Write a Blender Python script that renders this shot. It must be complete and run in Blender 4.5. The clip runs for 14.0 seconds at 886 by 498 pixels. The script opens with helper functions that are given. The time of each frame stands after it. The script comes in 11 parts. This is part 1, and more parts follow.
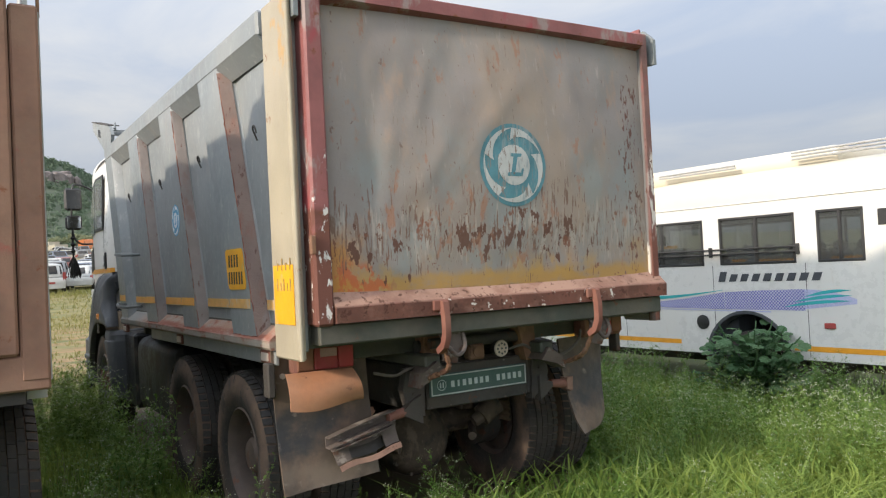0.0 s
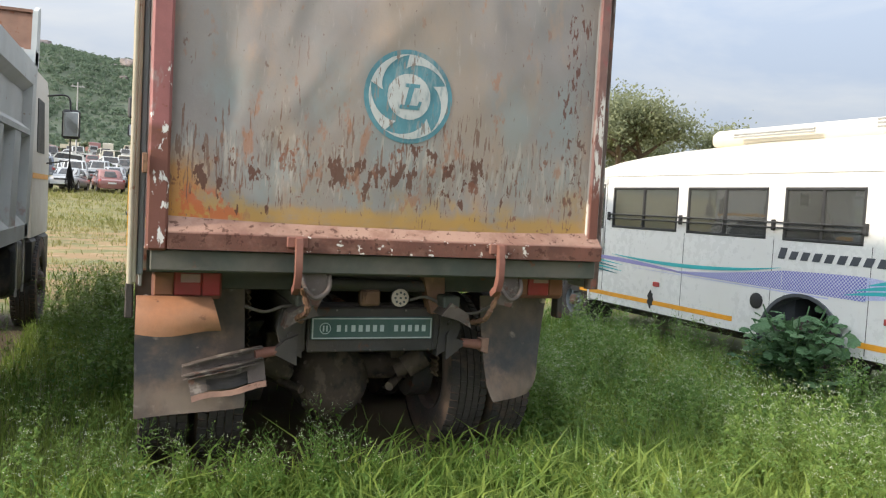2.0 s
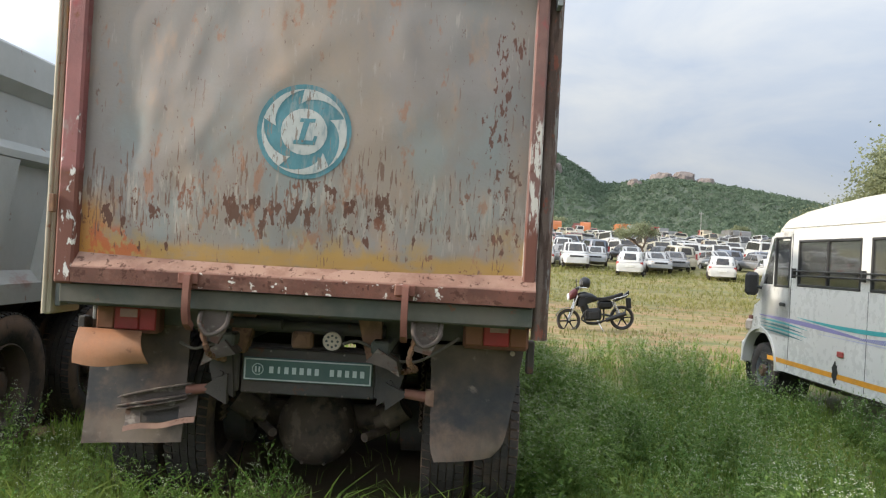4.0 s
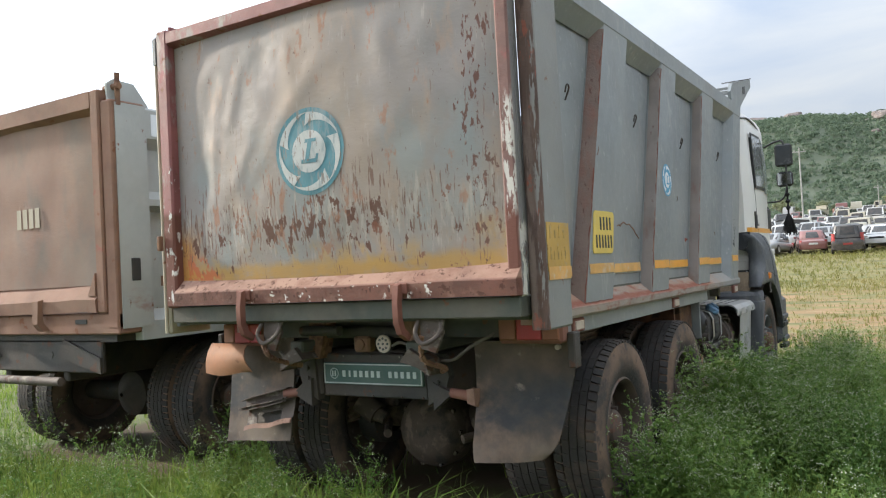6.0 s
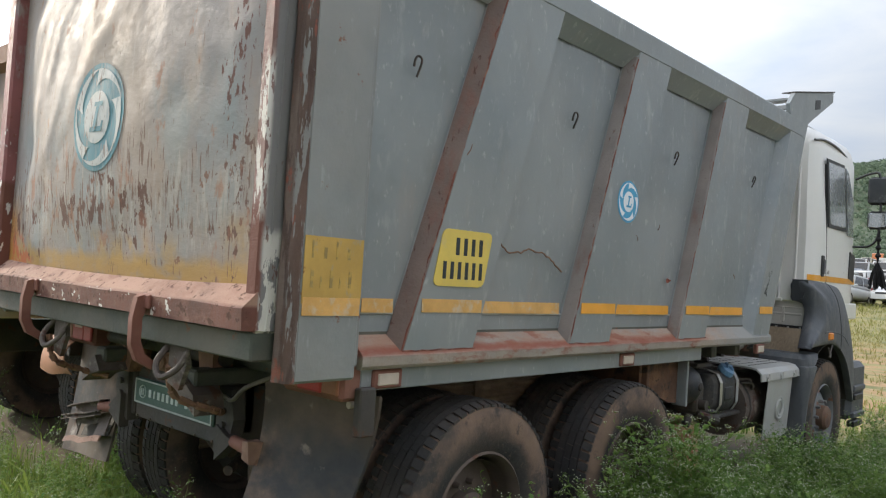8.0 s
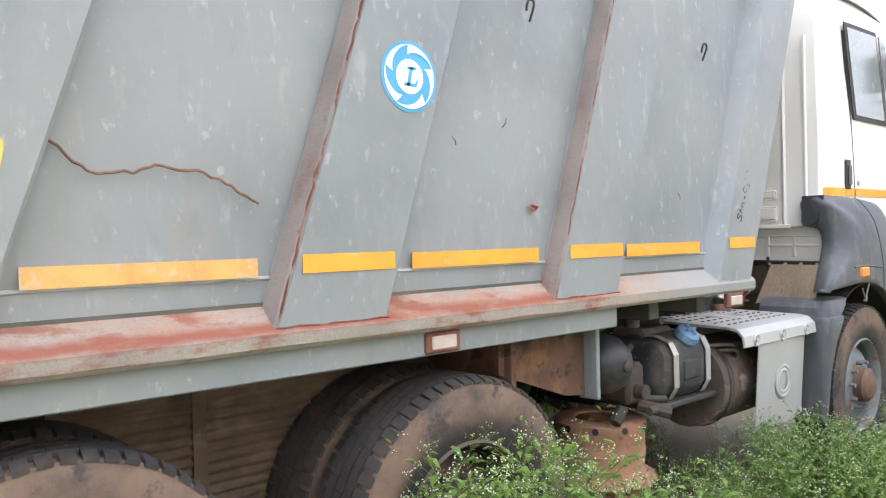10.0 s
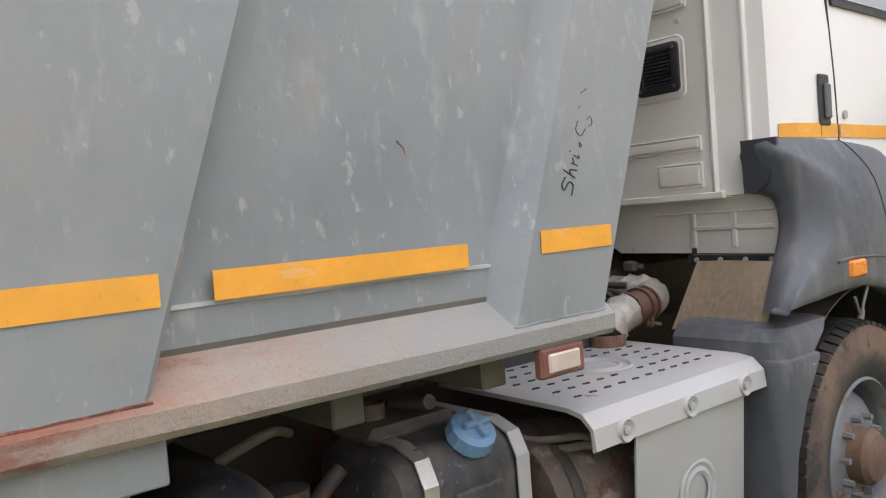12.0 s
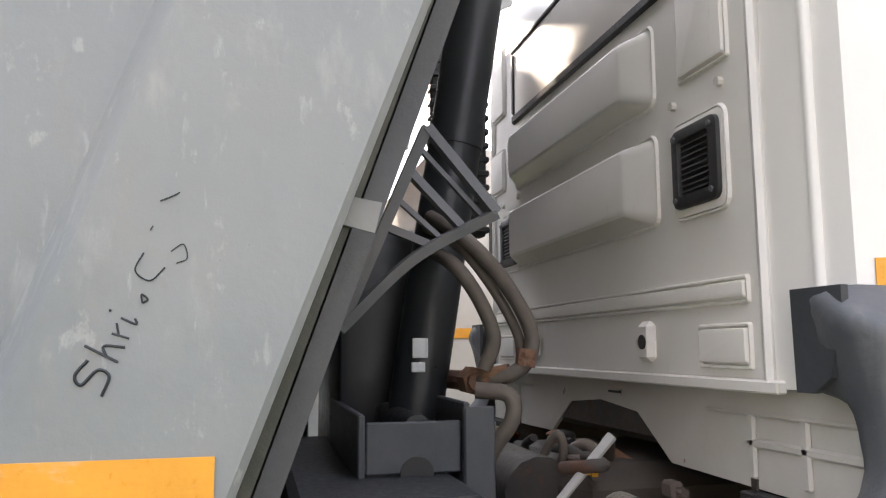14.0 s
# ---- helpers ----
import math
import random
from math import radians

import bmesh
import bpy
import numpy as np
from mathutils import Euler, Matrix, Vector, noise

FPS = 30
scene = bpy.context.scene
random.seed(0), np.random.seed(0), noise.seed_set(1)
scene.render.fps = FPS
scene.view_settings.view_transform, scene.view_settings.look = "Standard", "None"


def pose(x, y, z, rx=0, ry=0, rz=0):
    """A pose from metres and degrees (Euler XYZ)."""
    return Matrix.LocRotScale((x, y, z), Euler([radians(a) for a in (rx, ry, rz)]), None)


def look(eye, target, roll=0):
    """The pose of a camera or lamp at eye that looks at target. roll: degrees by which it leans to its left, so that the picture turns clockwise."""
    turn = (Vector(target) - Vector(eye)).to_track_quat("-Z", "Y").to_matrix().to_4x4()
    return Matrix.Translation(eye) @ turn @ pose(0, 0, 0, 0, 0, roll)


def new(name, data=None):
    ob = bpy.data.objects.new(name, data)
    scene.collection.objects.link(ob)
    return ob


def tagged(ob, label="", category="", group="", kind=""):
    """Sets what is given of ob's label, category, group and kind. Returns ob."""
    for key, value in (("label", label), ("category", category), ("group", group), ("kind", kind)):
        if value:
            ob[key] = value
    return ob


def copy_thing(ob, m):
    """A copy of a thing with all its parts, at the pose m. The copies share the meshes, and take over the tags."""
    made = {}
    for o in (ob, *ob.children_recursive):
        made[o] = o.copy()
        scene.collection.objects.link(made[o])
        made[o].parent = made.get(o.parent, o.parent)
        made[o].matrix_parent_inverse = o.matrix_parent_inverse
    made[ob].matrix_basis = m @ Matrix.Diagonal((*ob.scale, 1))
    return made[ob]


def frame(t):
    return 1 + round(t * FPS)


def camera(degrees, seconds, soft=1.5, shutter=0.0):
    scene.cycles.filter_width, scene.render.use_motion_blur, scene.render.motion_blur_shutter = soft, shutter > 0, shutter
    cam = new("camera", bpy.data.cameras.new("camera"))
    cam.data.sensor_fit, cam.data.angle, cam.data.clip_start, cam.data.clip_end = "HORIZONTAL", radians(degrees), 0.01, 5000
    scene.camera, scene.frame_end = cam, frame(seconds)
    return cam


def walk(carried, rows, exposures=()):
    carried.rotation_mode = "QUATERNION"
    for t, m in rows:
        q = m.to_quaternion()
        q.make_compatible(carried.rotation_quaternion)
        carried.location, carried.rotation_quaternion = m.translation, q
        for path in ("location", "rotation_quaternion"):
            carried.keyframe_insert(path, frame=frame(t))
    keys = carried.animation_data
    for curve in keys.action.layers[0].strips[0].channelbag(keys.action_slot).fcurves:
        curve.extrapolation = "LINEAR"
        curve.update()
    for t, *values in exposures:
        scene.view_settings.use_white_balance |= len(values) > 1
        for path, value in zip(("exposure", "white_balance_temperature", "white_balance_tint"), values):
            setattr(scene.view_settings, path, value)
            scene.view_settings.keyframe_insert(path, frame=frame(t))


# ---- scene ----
cam = camera(58.9, 14.0, 1.2)
METRES, EYE, TILT, LEAN, TURN = 14.0, 1.62, 0.0, 0.0, -32.3
START = (-2.68, -3.50)  # the first eye; the big truck's tailgate centre is the origin
ROWS = [
    (0.0, 0.0, 0.0, 0.0, 0.07, 1.31, 2.86),
    (0.5, 0.0221, 0.0025, 0.0014, 6.75, 1.77, 6.1),
    (1.0, 0.0389, 0.018, -0.0012, 10.21, 2.28, 3.29),
    (1.5, 0.0673, 0.0292, 0.0019, 9.0, 0.24, 1.12),
    (2.0, 0.1002, 0.0382, 0.0008, 11.55, -3.09, -3.09),
    (2.5, 0.1318, 0.0557, -0.0018, 19.78, -1.11, -2.16),
    (5.0, 0.2821, 0.1555, -0.0044, 53.32, 2.02, 1.18),
    (5.5, 0.3007, 0.1929, -0.0061, 57.52, 1.98, 1.7),
    (6.0, 0.3158, 0.2251, -0.0087, 63.88, 1.61, 3.05),
    (6.5, 0.3228, 0.2569, -0.0098, 68.15, -0.07, 3.69),
    (7.0, 0.3229, 0.2907, -0.0084, 70.47, -0.77, 1.48),
    (7.5, 0.3129, 0.3235, -0.0046, 75.11, -0.11, -2.89),
    (8.0, 0.2878, 0.3513, -0.001, 74.25, 1.67, -3.73),
    (10.5, 0.1539, 0.513, -0.0087, 81.61, -3.49, 0.65),
    (11.0, 0.1263, 0.542, -0.01, 83.95, -8.24, 2.15),
    (11.5, 0.0955, 0.5704, -0.0037, 86.29, -4.03, 3.35),
    (12.0, 0.0621, 0.5921, -0.0051, 82.29, -2.22, 4.35),
    (12.5, 0.0414, 0.6164, -0.0065, 81.87, -0.9, 6.37),
    (13.0, 0.0188, 0.6452, -0.0042, 84.75, -0.89, 8.13),
    (13.5, -0.0017, 0.6621, 0.0004, 94.77, 2.38, 7.12),
    (14.0, -0.013, 0.685, 0.0013, 109.02, 7.23, 0.32),
]
PATH = [(t, pose(START[0], START[1], EYE, TILT, LEAN, TURN) @ pose(METRES * x, METRES * y, METRES * z, 90 + pitch, roll, yaw)) for t, x, y, z, yaw, pitch, roll in ROWS]
PATH += [
    (2.7, look((-0.525, -3.831, 1.621), (-0.190, -1.859, 1.589), 1.4)),
    (4.8, look((1.623, -3.847, 1.567), (1.096, -1.918, 1.632), 0.9)),
    (8.2, look((3.326, -1.297, 1.567), (2.007, 0.204, 1.640), 1.7)),
    (10.3, look((3.084, 1.143, 1.514), (1.574, 2.453, 1.445), -1.1)),
]
PATH.sort(key=lambda row: row[0])
EXPOSURES = [(0.0, -0.1, 6250, 10), (1.2, -0.06, 6250, 10), (2.0, 0.16, 6250, 9), (2.7, 0.10, 6250, 9), (5.0, 0.0, 6200, 8), (6.5, 0.2, 6150, 8), (7.5, 0.06, 6200, 9), (8.0, 0.02, 6200, 9), (8.2, 0.35, 6250, 10), (10.3, 1.55, 6350, 15), (11.0, 1.65, 6350, 13), (11.5, 1.5, 6300, 13), (12.0, 0.98, 6600, 17), (13.0, 1.05, 6600, 22), (14.0, 1.25, 6600, 17)]
walk(cam, PATH, EXPOSURES)

# ---- light: low hazy sun behind thin cloud, bright overcast dome ----
SUN_EL, SUN_AZ = radians(21), radians(97)  # azimuth counter-clockwise from +y
sun_dir = Vector((-math.sin(SUN_AZ) * math.cos(SUN_EL), math.cos(SUN_AZ) * math.cos(SUN_EL), math.sin(SUN_EL)))
sun = new("sun", bpy.data.lights.new("sun", "SUN"))
sun.data.energy, sun.data.angle, sun.data.color = 4.4, radians(2.5), (1.0, 0.86, 0.68)
sun.matrix_world = Matrix.Translation((-30, -8, 30)) @ (-sun_dir).to_track_quat("-Z", "Y").to_matrix().to_4x4()

world = bpy.data.worlds.new("overcast_sky")
scene.world = world
world.use_nodes = True
wt = world.node_tree
wt.nodes.clear()


def wnode(kind, **kw):
    n = wt.nodes.new(kind)
    for k, v in kw.items():
        n.inputs[k].default_value = v
    return n


def wlink(a, b):
    wt.links.new(a, b)


sky = wt.nodes.new("ShaderNodeTexSky")
sky.sky_type, sky.sun_disc = "NISHITA", False
sky.sun_elevation, sky.sun_rotation = SUN_EL, -SUN_AZ
sky.dust_density = 4.0
sky_dim = wt.nodes.new("ShaderNodeMixRGB")
sky_dim.blend_type = "MULTIPLY"
sky_dim.inputs[0].default_value = 1.0
sky_dim.inputs[2].default_value = (0.09, 0.09, 0.09, 1)
wlink(sky.outputs[0], sky_dim.inputs[1])
wtc = wt.nodes.new("ShaderNodeTexCoord")
wsep = wt.nodes.new("ShaderNodeSeparateXYZ")
wlink(wtc.outputs["Generated"], wsep.inputs[0])
# overcast brightening from the horizon to the zenith
grad = wt.nodes.new("ShaderNodeMapRange")
for k, v in ((1, 0.0), (2, 1.0), (3, 0.60), (4, 2.1)):
    grad.inputs[k].default_value = v
wlink(wsep.outputs["Z"], grad.inputs[0])
# glow round the veiled sun
dot = wt.nodes.new("ShaderNodeVectorMath")
dot.operation = "DOT_PRODUCT"
dot.inputs[1].default_value = sun_dir
wlink(wtc.outputs["Generated"], dot.inputs[0])
glow = wt.nodes.new("ShaderNodeMapRange")
glow.interpolation_type = "SMOOTHSTEP"
for k, v in ((1, 0.1), (2, 1.0), (3, 0.0), (4, 1.7)):
    glow.inputs[k].default_value = v
wlink(dot.outputs["Value"], glow.inputs[0])
lum = wt.nodes.new("ShaderNodeMath")
wlink(grad.outputs[0], lum.inputs[0])
wlink(glow.outputs[0], lum.inputs[1])
# soft cloud banks
wmap = wt.nodes.new("ShaderNodeMapping")
wmap.inputs["Scale"].default_value = (1.0, 1.0, 3.2)
wlink(wtc.outputs["Generated"], wmap.inputs[0])
cl = wnode("ShaderNodeTexNoise", Scale=2.6, Detail=7.0, Roughness=0.55, Distortion=0.4)
wlink(wmap.outputs[0], cl.inputs[0])
ramp = wt.nodes.new("ShaderNodeValToRGB")
ramp.color_ramp.elements[0].position, ramp.color_ramp.elements[0].color = 0.36, (0.66, 0.74, 0.88, 1)
ramp.color_ramp.elements[1].position, ramp.color_ramp.elements[1].color = 0.68, (1.0, 0.99, 0.97, 1)
wlink(cl.outputs[0], ramp.inputs[0])
cloud = wt.nodes.new("ShaderNodeMixRGB")
cloud.blend_type = "MULTIPLY"
cloud.inputs[0].default_value = 1.0
wlink(ramp.outputs[0], cloud.inputs[1])
wlink(lum.outputs[0], cloud.inputs[2])
wmix = wt.nodes.new("ShaderNodeMixRGB")
wmix.inputs[0].default_value = 0.85
wlink(sky_dim.outputs[0], wmix.inputs[1])
wlink(cloud.outputs[0], wmix.inputs[2])
wbg = wt.nodes.new("ShaderNodeBackground")
wbg.inputs[1].default_value = 1.0
wlink(wmix.outputs[0], wbg.inputs[0])
wout = wt.nodes.new("ShaderNodeOutputWorld")
wlink(wbg.outputs[0], wout.inputs[0])


# ---- materials ----
def surf(name, base, rough=0.5, metal=0.0, var=0.12, vs=3.0, layers=(), bump=0.15, bs=45.0, rnd=0.0, coat=0.0):
    """A worn surface: a base colour with variation at two scales, then layers of wear.
    A layer: col, s (noise scale, or three), lo, hi, amt, rough, where = ((axis, from, to, soft), ...)."""
    m = bpy.data.materials.new(name)
    m.use_nodes = True
    nt = m.node_tree
    nt.nodes.clear()
    N, L = nt.nodes.new, nt.links.new
    out, b = N("ShaderNodeOutputMaterial"), N("ShaderNodeBsdfPrincipled")
    L(b.outputs[0], out.inputs[0])
    tc, sep = N("ShaderNodeTexCoord"), N("ShaderNodeSeparateXYZ")
    L(tc.outputs["Object"], sep.inputs[0])
    flat_yz, leng = N("ShaderNodeVectorMath"), N("ShaderNodeVectorMath")
    flat_yz.operation, leng.operation = "MULTIPLY", "LENGTH"
    flat_yz.inputs[1].default_value = (0, 1, 1)
    L(tc.outputs["Object"], flat_yz.inputs[0])
    L(flat_yz.outputs[0], leng.inputs[0])
    radius = leng.outputs["Value"]  # distance from the x axis, for wheels

    def noise_of(s, det=6.0, rgh=0.6, seed=0.0):
        mp = N("ShaderNodeMapping")
        mp.inputs["Scale"].default_value = s if isinstance(s, tuple) else (s, s, s)
        mp.inputs["Location"].default_value = (seed, seed * 1.7, seed * 0.6)
        L(tc.outputs["Object"], mp.inputs[0])
        n = N("ShaderNodeTexNoise")
        n.inputs["Scale"].default_value, n.inputs["Detail"].default_value, n.inputs["Roughness"].default_value = 1.0, det, rgh
        L(mp.outputs[0], n.inputs[0])
        return n.outputs[0]

    def mix(fac, a, c, kind="MIX"):
        x = N("ShaderNodeMixRGB")
        x.blend_type = kind
        for sock, v in zip(x.inputs, (fac, a, c)):
            if isinstance(v, (int, float)):
                sock.default_value = v if sock.name == "Fac" or sock.name == "Factor" else (v, v, v, 1)
            elif isinstance(v, tuple):
                sock.default_value = (*v[:3], 1)
            else:
                L(v, sock)
        return x.outputs[0]

    def span(v, a, c, lo=0.0, hi=1.0):
        x = N("ShaderNodeMapRange")
        x.interpolation_type = "SMOOTHSTEP"
        for k, val in ((1, a), (2, c), (3, lo), (4, hi)):
            x.inputs[k].default_value = val
        L(v, x.inputs[0])
        return x.outputs[0]

    def times(a, c):
        x = N("ShaderNodeMath")
        x.operation = "MULTIPLY"
        for sock, v in zip(x.inputs, (a, c)):
            if isinstance(v, (int, float)):
                sock.default_value = v
            else:
                L(v, sock)
        return x.outputs[0]

    def shade(c, f):
        return tuple(min(1.0, max(0.0, v * f)) for v in c)

    big, fine = noise_of(vs, 4.0, 0.55), noise_of(vs * 11, 5.0, 0.65, 3.0)
    col = mix(span(big, 0.3, 0.7), shade(base, 1 - var), shade(base, 1 + var))
    col = mix(span(fine, 0.25, 0.75), mix(1.0, col, 1 - var * 0.6, "MULTIPLY"), col)
    rg = span(fine, 0.3, 0.7, max(0.03, rough - 0.08), min(1.0, rough + 0.08))
    for i, ly in enumerate(layers):
        level = noise_of(ly.get("s", 6.0), ly.get("det", 6.0), 0.62, 7.3 * (i + 1))
        if "grow" in ly:  # spots swell and gather in patches
            ps, amount = ly["grow"]
            swell = N("ShaderNodeMath")
            swell.operation = "MULTIPLY_ADD"
            L(noise_of(ps, 3.0, 0.5, 4.1 * (i + 1)), swell.inputs[0])
            swell.inputs[1].default_value = amount
            L(level, swell.inputs[2])
            low = N("ShaderNodeMath")
            low.operation = "SUBTRACT"
            L(swell.outputs[0], low.inputs[0])
            low.inputs[1].default_value = amount * 0.5
            level = low.outputs[0]
        for axis, mid_at, reach, amount in ly.get("thin", ()):  # spots thin out away from a line
            off, sq, cut = N("ShaderNodeMath"), N("ShaderNodeMath"), N("ShaderNodeMath")
            off.operation, sq.operation, cut.operation = "MULTIPLY_ADD", "MULTIPLY", "MULTIPLY_ADD"
            L(sep.outputs[axis], off.inputs[0])
            off.inputs[1].default_value, off.inputs[2].default_value = 1 / reach, -mid_at / reach
            L(off.outputs[0], sq.inputs[0])
            L(off.outputs[0], sq.inputs[1])
            L(sq.outputs[0], cut.inputs[0])
            cut.inputs[1].default_value = -amount
            L(level, cut.inputs[2])
            level = cut.outputs[0]
        mask = span(level, ly.get("lo", 0.5), ly.get("hi", 0.6))
        for axis, a, c, soft in ly.get("where", ()):
            v = radius if axis == "R" else sep.outputs[axis]
            if soft > 0.012:  # uneven border
                w = N("ShaderNodeMath")
                w.operation = "MULTIPLY_ADD"
                L(noise_of(ly.get("ws", 9.0), 4.0, 0.6, 2.0 + i), w.inputs[0])
                w.inputs[1].default_value = soft * 2.5
                L(v, w.inputs[2])
                v = w.outputs[0]
                a, c = a + soft * 1.25, c + soft * 1.25
            mask = times(mask, span(v, a - soft, a + soft))
            mask = times(mask, span(v, c - soft, c + soft, 1.0, 0.0))
        mask = times(mask, ly.get("amt", 1.0))
        col = mix(mask, col, ly["col"])
        if "rough" in ly:
            rg2 = N("ShaderNodeMixRGB")
            L(mask, rg2.inputs[0])
            L(rg, rg2.inputs[1])
            rg2.inputs[2].default_value = (ly["rough"],) * 3 + (1,)
            rg = rg2.outputs[0]
    if rnd:
        oi = N("ShaderNodeObjectInfo")
        col = mix(1.0, col, span(oi.outputs["Random"], 0.0, 1.0, 1 - rnd, 1 + rnd), "MULTIPLY")
    L(col, b.inputs["Base Color"])
    L(rg, b.inputs["Roughness"])
    b.inputs["Metallic"].default_value = metal
    b.inputs["Coat Weight"].default_value = coat
    b.inputs["Coat Roughness"].default_value = 0.15
    if bump:
        bp = N("ShaderNodeBump")
        bp.inputs["Strength"].default_value, bp.inputs["Distance"].default_value = bump, 0.01
        L(noise_of(bs, 6.0, 0.7, 1.0), bp.inputs["Height"])
        L(bp.outputs[0], b.inputs["Normal"])
    return m


def leafy(name, base, tip, rough=0.6, var=0.35, through_light=0.35):
    """Grass and leaves: colour varies by blade, light comes through."""
    m = bpy.data.materials.new(name)
    m.use_nodes = True
    nt = m.node_tree
    nt.nodes.clear()
    N, L = nt.nodes.new, nt.links.new
    out, b, tr, mx = N("ShaderNodeOutputMaterial"), N("ShaderNodeBsdfPrincipled"), N("ShaderNodeBsdfTranslucent"), N("ShaderNodeMixShader")
    geo, tc, n, ramp = N("ShaderNodeNewGeometry"), N("ShaderNodeTexCoord"), N("ShaderNodeTexNoise"), N("ShaderNodeMixRGB")
    n.inputs["Scale"].default_value = 0.55
    n.inputs["Detail"].default_value = 3.0
    L(tc.outputs["Object"], n.inputs[0])
    add = N("ShaderNodeMath")
    add.operation = "MULTIPLY_ADD"
    L(geo.outputs["Random Per Island"], add.inputs[0])
    add.inputs[1].default_value = 0.7
    sub = N("ShaderNodeMapRange")
    for k, v in ((1, 0.35), (2, 0.65), (3, -0.1), (4, 0.4)):
        sub.inputs[k].default_value = v
    L(n.outputs[0], sub.inputs[0])
    L(sub.outputs[0], add.inputs[2])
    L(add.outputs[0], ramp.inputs[0])
    ramp.inputs[1].default_value, ramp.inputs[2].default_value = (*base, 1), (*tip, 1)
    L(ramp.outputs[0], b.inputs["Base Color"])
    L(ramp.outputs[0], tr.inputs[0])
    b.inputs["Roughness"].default_value = rough
    b.inputs["Specular IOR Level"].default_value = 0.25
    mx.inputs[0].default_value = through_light
    L(b.outputs[0], mx.inputs[1])
    L(tr.outputs[0], mx.inputs[2])
    L(mx.outputs[0], out.inputs[0])
    return m


def glassy(name, tint, rough=0.05, clear=0.6, dust=0.0):
    """Window glass: a clear pane with reflections."""
    m = bpy.data.materials.new(name)
    m.use_nodes = True
    nt = m.node_tree
    nt.nodes.clear()
    N, L = nt.nodes.new, nt.links.new
    out, g, t, mx, fr = N("ShaderNodeOutputMaterial"), N("ShaderNodeBsdfGlossy"), N("ShaderNodeBsdfTransparent"), N("ShaderNodeMixShader"), N("ShaderNodeFresnel")
    fr.inputs[0].default_value = 1.6
    g.inputs["Roughness"].default_value = rough
    t.inputs[0].default_value = (*tint, 1)
    k = N("ShaderNodeMath")
    k.operation = "MULTIPLY_ADD"
    L(fr.outputs[0], k.inputs[0])
    k.inputs[1].default_value, k.inputs[2].default_value = 1.0, 1.0 - clear
    L(k.outputs[0], mx.inputs[0])
    L(t.outputs[0], mx.inputs[1])
    L(g.outputs[0], mx.inputs[2])
    film, dusty = N("ShaderNodeBsdfDiffuse"), N("ShaderNodeMixShader")
    film.inputs[0].default_value = (0.62, 0.63, 0.60, 1)
    dusty.inputs[0].default_value = dust
    L(mx.outputs[0], dusty.inputs[1])
    L(film.outputs[0], dusty.inputs[2])
    L(dusty.outputs[0], out.inputs[0])
    return m


RUST, DARK_RUST, DUST, SOIL = (0.20, 0.075, 0.035), (0.07, 0.026, 0.015), (0.40, 0.27, 0.19), (0.33, 0.19, 0.11)


def L_rust(amount=0.5, s=5.0, col=RUST, amt=0.9, where=()):
    return {"col": col, "s": s, "lo": 0.72 - 0.3 * amount, "hi": 0.78 - 0.3 * amount, "amt": amt, "rough": 0.9, "where": where}


def L_dust(amt=0.5, s=2.0, col=DUST, where=()):
    return {"col": col, "s": s, "lo": 0.3, "hi": 0.75, "amt": amt, "rough": 0.95, "where": where}


GREY = (0.212, 0.233, 0.240)
M = {}
M["grey_paint"] = surf("grey_truck_paint", GREY, 0.42, 0.0, 0.10, 1.6, (
    {"col": (0.37, 0.375, 0.365), "s": (13, 13, 5), "lo": 0.55, "hi": 0.74, "amt": 0.55}, {"col": (0.42, 0.425, 0.41), "s": (24, 24, 15), "lo": 0.61, "hi": 0.70, "amt": 0.5}, {"col": (0.15, 0.165, 0.165), "s": (7, 7, 4), "lo": 0.54, "hi": 0.74, "amt": 0.4},
    L_dust(0.28, 1.3, (0.36, 0.33, 0.29)),
    {"col": (0.46, 0.47, 0.46), "s": (42, 42, 12), "lo": 0.62, "hi": 0.74, "amt": 0.32}, {"col": (0.13, 0.145, 0.15), "s": (90, 90, 45), "lo": 0.72, "hi": 0.75, "amt": 0.7},
    {"col": (0.30, 0.25, 0.21), "s": (5, 5, 2), "lo": 0.56, "hi": 0.76, "amt": 0.35}, {"col": (0.16, 0.10, 0.08), "s": 46.0, "lo": 0.735, "hi": 0.75, "amt": 0.7}), 0.12, 30)
M["rust_edge"] = surf("rusted_rib_flank", (0.165, 0.115, 0.097), 0.78, 0.0, 0.15, 4.0, (
    L_dust(0.45, 4.0, (0.24, 0.175, 0.15)), {"col": (0.21, 0.195, 0.19), "s": (5, 5, 1.6), "lo": 0.54, "hi": 0.68, "amt": 0.6},
    {"col": (0.20, 0.09, 0.065), "s": (9, 9, 3), "lo": 0.50, "hi": 0.68, "amt": 0.65}, L_rust(0.40, (30, 30, 9), (0.085, 0.035, 0.025), 0.8)), 0.5, 60)
M["rib_grey"] = surf("dusty_grey_rib_flank", (0.225, 0.195, 0.18), 0.75, 0.0, 0.15, 4.0, (
    L_dust(0.4, 5.0, (0.27, 0.215, 0.185)), {"col": (0.19, 0.10, 0.075), "s": (9, 9, 3), "lo": 0.54, "hi": 0.70, "amt": 0.6}, L_rust(0.32, (30, 30, 9), (0.12, 0.05, 0.03), 0.7)), 0.5, 60)
